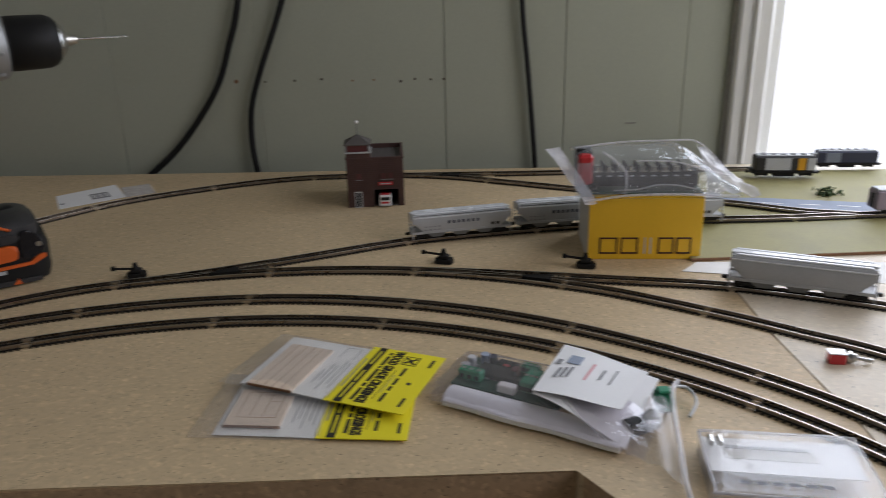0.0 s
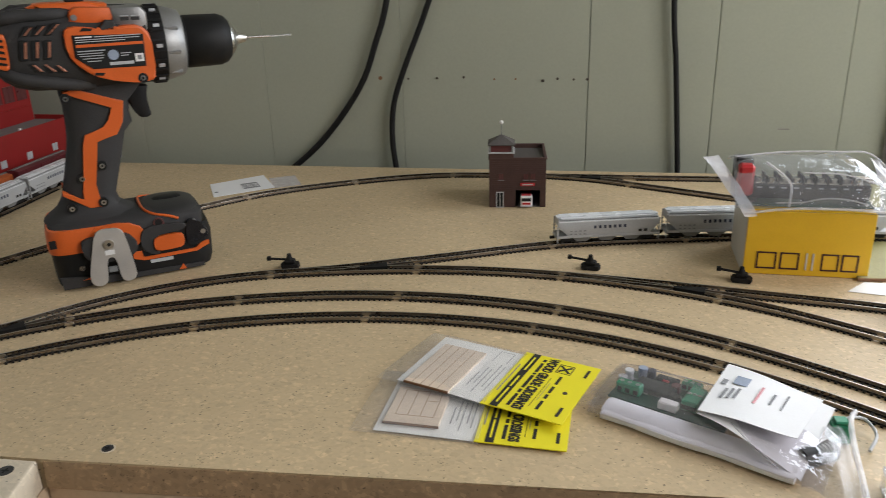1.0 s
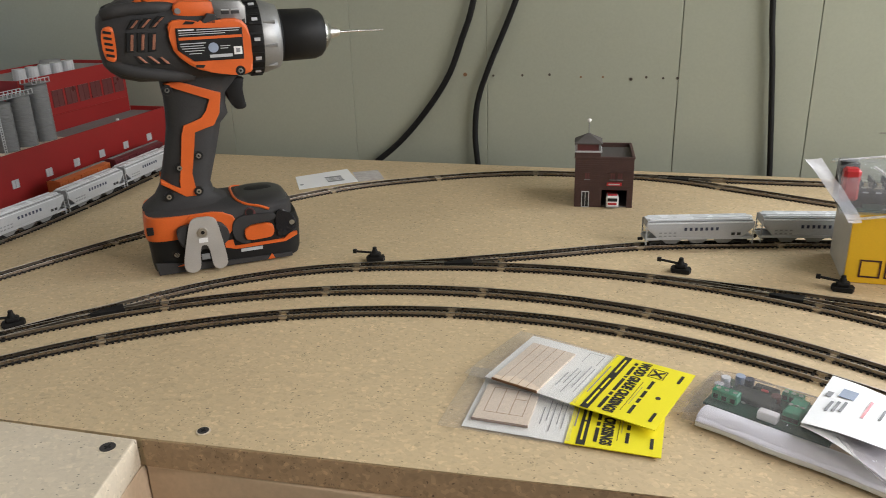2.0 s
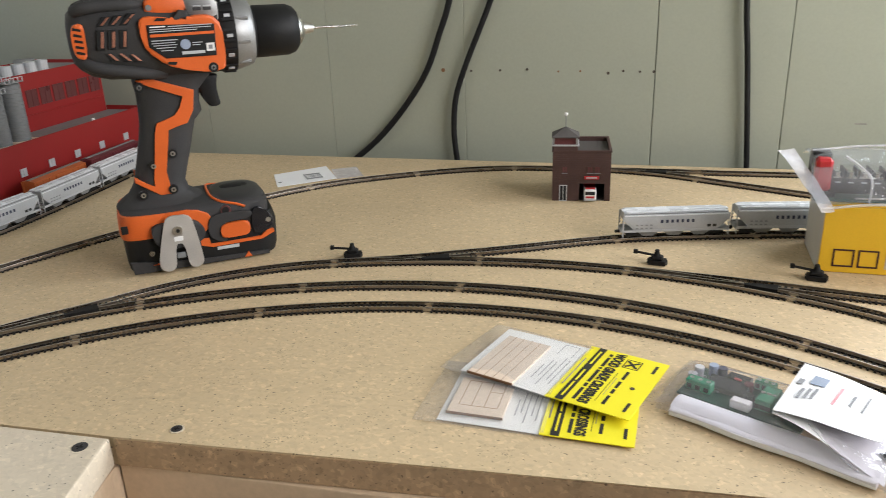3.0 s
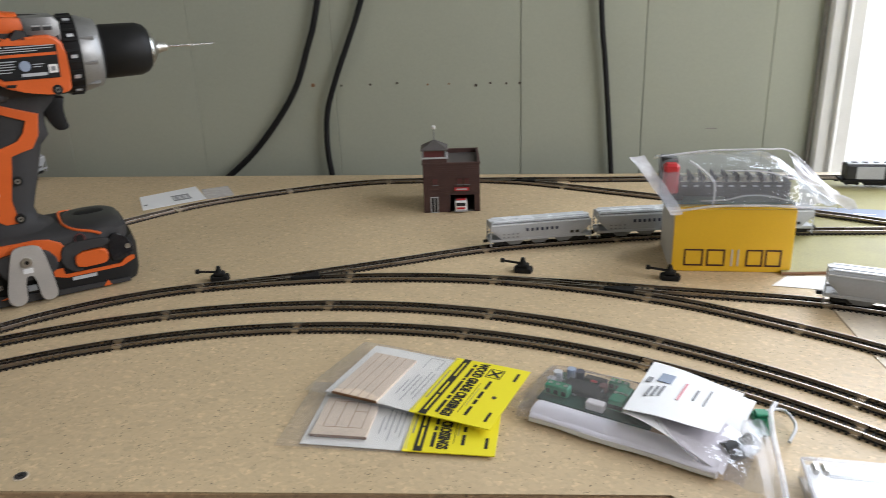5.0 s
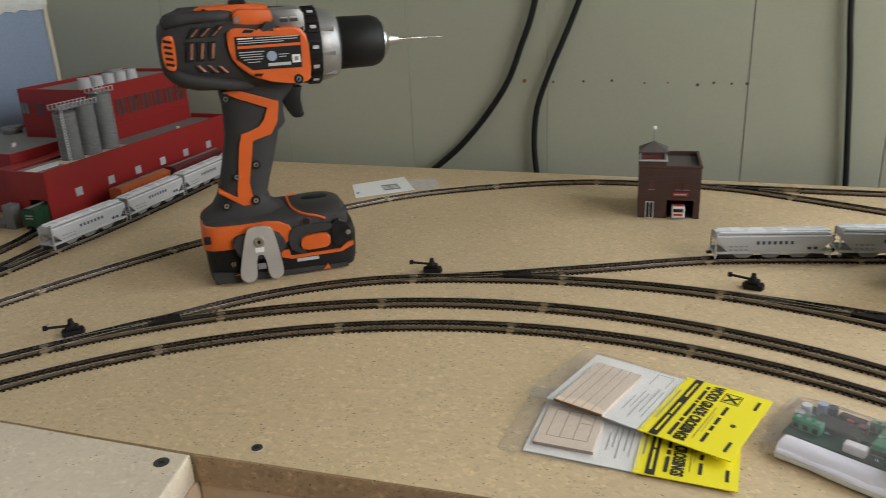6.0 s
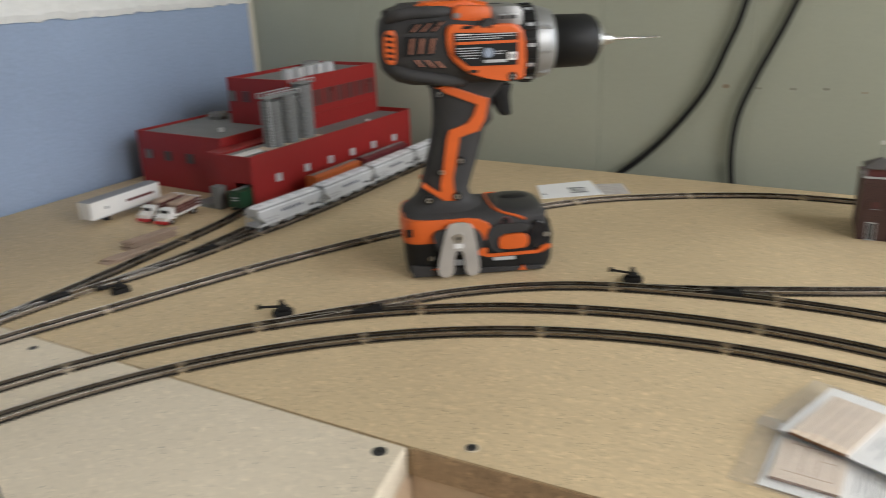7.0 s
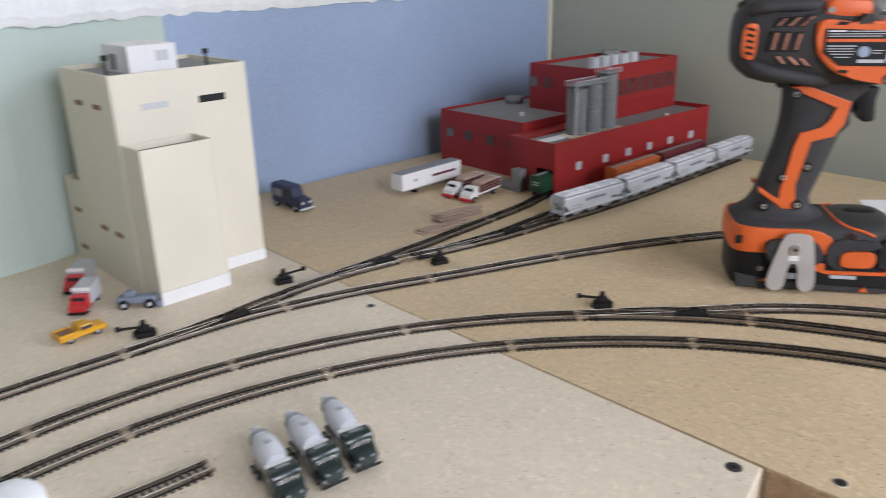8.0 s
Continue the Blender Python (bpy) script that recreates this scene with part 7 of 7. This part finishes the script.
def locomotive(m, label, mat, stripes, length):
    c = thing("diesel_locomotive", label, "model locomotive", m, "model locomotives")
    h = length / 2
    bogie(c, -h * 0.66)
    bogie(c, h * 0.66)
    couplers(c, h)
    part("frame", bx(B(), -h, h, -0.009, 0.009, 0.0080, 0.0105, 0.0003), BLACK_PLASTIC, c)
    part("fuel_tank", bx(B(), -0.012, 0.012, -0.0070, 0.0070, 0.0040, 0.0080, 0.0008), BLACK_PLASTIC, c)
    part("hood", bx(B(), -h + 0.004, h - 0.004, -0.0088, 0.0088, 0.0105, 0.0270, 0.0012), mat, c)
    part("hood_roof", bx(B(), -h + 0.006, h - 0.006, -0.0060, 0.0060, 0.0270, 0.0285, 0.0005), LIGHT_GREY, c)
    for x0, x1, mt in stripes:
        part("painted_panel", bx(B(), x0, x1, -0.0092, 0.0092, 0.0118, 0.0255), mt, c)
    for i in range(6):
        part("roof_fan", cy(B(), (-h + 0.014 + 0.011 * i, 0, 0.0284), (-h + 0.014 + 0.011 * i, 0, 0.0296), 0.0034, n=12), MID_GREY, c)


locomotive(pose(0.3995, 0.902, 0.0018, 0, 0, -4), "black model locomotive with yellow and silver panels", DARK_GREY, ((-0.022, 0.006, LIGHT_GREY), (0.014, 0.022, YEL), (0.024, 0.033, LIGHT_GREY)), 0.074)
locomotive(pose(0.487, 0.938, 0.0018, 0, 0, -3) @ Matrix.Scale(0.84, 4), "long dark blue model locomotive under the window", NAVY, ((-0.030, -0.010, BLUE_GREY),), 0.090)
c = thing("passenger_car", "pale violet model railway car on the scenery board", "model train car", on_line(T4, length_to(T4, 0, 0.475)) @ pose(0, 0, 0.0))
bogie(c, -0.03)
bogie(c, 0.03)
VIOLET = material("violet_grey_paint", (0.30, 0.25, 0.30), 0.5)
part("body", bx(B(), -0.045, 0.045, -0.009, 0.009, 0.0085, 0.0270, 0.001), VIOLET, c)
part("roof", bx(B(), -0.044, 0.044, -0.0075, 0.0075, 0.0270, 0.0288, 0.0006), LIGHT_GREY, c)
part("end_door", bx(B(), -0.0455, -0.0448, -0.003, 0.003, 0.0100, 0.0240), BLACK_PLASTIC, c)

# ---- bagged terminal strip on the carton ----
TB = thing("terminal_strip", "black terminal strip with red end block on a board", "terminal strip", BOX @ pose(-0.0075, 0.008, 0.0563, 0, 0, 1.0))
part("strip_board", bx(B(), 0.0, 0.106, 0.0, 0.034, 0.0008, 0.0026, 0.0002), PCB, TB, "green circuit board")
part("strip_base", bx(B(), 0.006, 0.102, 0.004, 0.022, 0.0064, 0.0190, 0.0006), BLACK_PLASTIC, TB, "black barrier base")
for x in (0.010, 0.052, 0.094):
    part("strip_foot", bx(B(), x, x + 0.006, 0.006, 0.021, 0.0026, 0.0064), BLACK_PLASTIC, TB)
part("block_foot", bx(B(), -0.001, 0.0110, 0.002, 0.0130, 0.0026, 0.0080), BLACK_PLASTIC, TB)
part("back_block", bx(B(), -0.002, 0.012, 0.014, 0.030, 0.0026, 0.0370, 0.0010), BLACK_PLASTIC, TB)
part("red_block", bx(B(), -0.001, 0.0115, 0.002, 0.0130, 0.0080, 0.0345, 0.0022), RED_PAINT, TB, "glossy red end block")
for i in range(9):
    x = 0.0165 + 0.0095 * i
    part("barrier", bx(B(), x - 0.0056, x - 0.0039, 0.0035, 0.0225, 0.0190, 0.0255, 0.0003), BLACK_PLASTIC, TB)
    t = part("terminal_screw", cy(B(), (x, 0.0080, 0.0190), (x, 0.0080, 0.0232), 0.0031, n=14), STEEL, TB, "bright terminal screw")
    part("slot", bx(B(), x - 0.0024, x + 0.0024, 0.0077, 0.0083, 0.0232, 0.0234), BLACK_PLASTIC, t)
    part("clamp_plate", bx(B(), x - 0.0036, x + 0.0036, 0.0046, 0.0120, 0.0190, 0.0200), STEEL, t)
    part("terminal_screw", cy(B(), (x, 0.0175, 0.0190), (x, 0.0175, 0.0222), 0.0029, n=14), STEEL, TB, "bright terminal screw")
    part("marking", bx(B(), x - 0.0022, x + 0.0018, 0.0036, 0.0040, 0.0152, 0.0164), LIGHT_GREY, TB, "pale printed mark")
b = B()
tube(b, spline([(0.030, 0.0015, 0.0034), (0.050, -0.0005, 0.0050), (0.066, 0.000, 0.0085), (0.084, 0.0010, 0.0078), (0.101, 0.0015, 0.0038)], 0.003), 0.0007, 6)
part("loose_wire", b, LIGHT_GREY, TB, "thin pale wire along the board's edge", True)
BG = thing("clear_bag", "crinkled clear polythene bag over the terminal strip", "plastic bag", BOX)
rbg = random.Random(11)
PH = [(rbg.uniform(6, 22), rbg.uniform(6, 22), rbg.uniform(0, 6)) for _ in range(5)]


def crinkle(u, v): return sum(math.sin(a * u + b_ * v + c) for a, b_, c in PH) * 0.0006


def ramp_to(t, stops):
    """Straight-line steps between (t, value) stops."""
    for (a, p), (b_, q) in zip(stops, stops[1:]):
        if t <= b_:
            return p + (q - p) * (t - a) / (b_ - a)
    return stops[-1][1]


def bag_top(u, v):
    rise = ramp_to(v, [(0, 0.005), (0.14, 0.018), (0.34, 0.031), (0.6, 0.0375), (0.85, 0.0385), (1, 0.034)])
    return max(0.003, rise * ramp_to(u, [(0, 0.92), (0.08, 0.98), (0.4, 1.0), (0.74, 1.0), (0.86, 0.72), (1, 0.3)])) + crinkle(u, v)


sheet("bag_top", [(-0.012, -0.008), (0.128, -0.005), (0.108, 0.050), (-0.014, 0.046)], 0.0562, 0.0001, FILM_BAG, BG, "", bag_top, 28)
sheet("bag_mouth", [(-0.004, -0.0095), (0.006, -0.0065), (-0.024, 0.0265), (-0.037, 0.022)], 0.0535, 0.0002, FILM_MILKY, BG, "milky sealed bag mouth", lambda u, v: 0.041 * v ** 0.9 + 0.5 * crinkle(0.2 * u, v), 16)
sheet("bag_tail", [(0.098, -0.004), (0.144, 0.0015), (0.121, 0.028), (0.097, 0.042)], 0.0572, 0.0002, FILM_MILKY, BG, "milky folded bag tail", lambda u, v: ramp_to(v, [(0, 0.004), (0.4, 0.026), (1, 0.037)]) * (1 - u) + ramp_to(v, [(0, 0.001), (1, 0.016)]) * u + 1.6 * crinkle(u, v), 18)
for pts, r in (([(0.012, 0.013, 0.093), (0.020, 0.009, 0.088), (0.030, 0.003, 0.079), (0.0305, -0.002, 0.068), (0.029, -0.005, 0.060)], 0.0010), ([(-0.004, -0.0085, 0.0555), (0.03, -0.008, 0.0605), (0.07, -0.007, 0.0612), (0.10, -0.0055, 0.0598), (0.126, -0.004, 0.0585)], 0.0011),
               ([(0.040, 0.006, 0.087), (0.07, 0.007, 0.086), (0.095, 0.004, 0.080), (0.120, 0.010, 0.072)], 0.0006), ([(-0.010, 0.028, 0.0935), (0.03, 0.038, 0.0960), (0.075, 0.042, 0.0962), (0.097, 0.043, 0.0950), (0.112, 0.034, 0.083), (0.122, 0.026, 0.0725)], 0.0008)):
    b = B()
    tube(b, spline(pts, 0.003), r, 8)
    part("bag_crease", b, FILM_MILKY, BG, "", True)
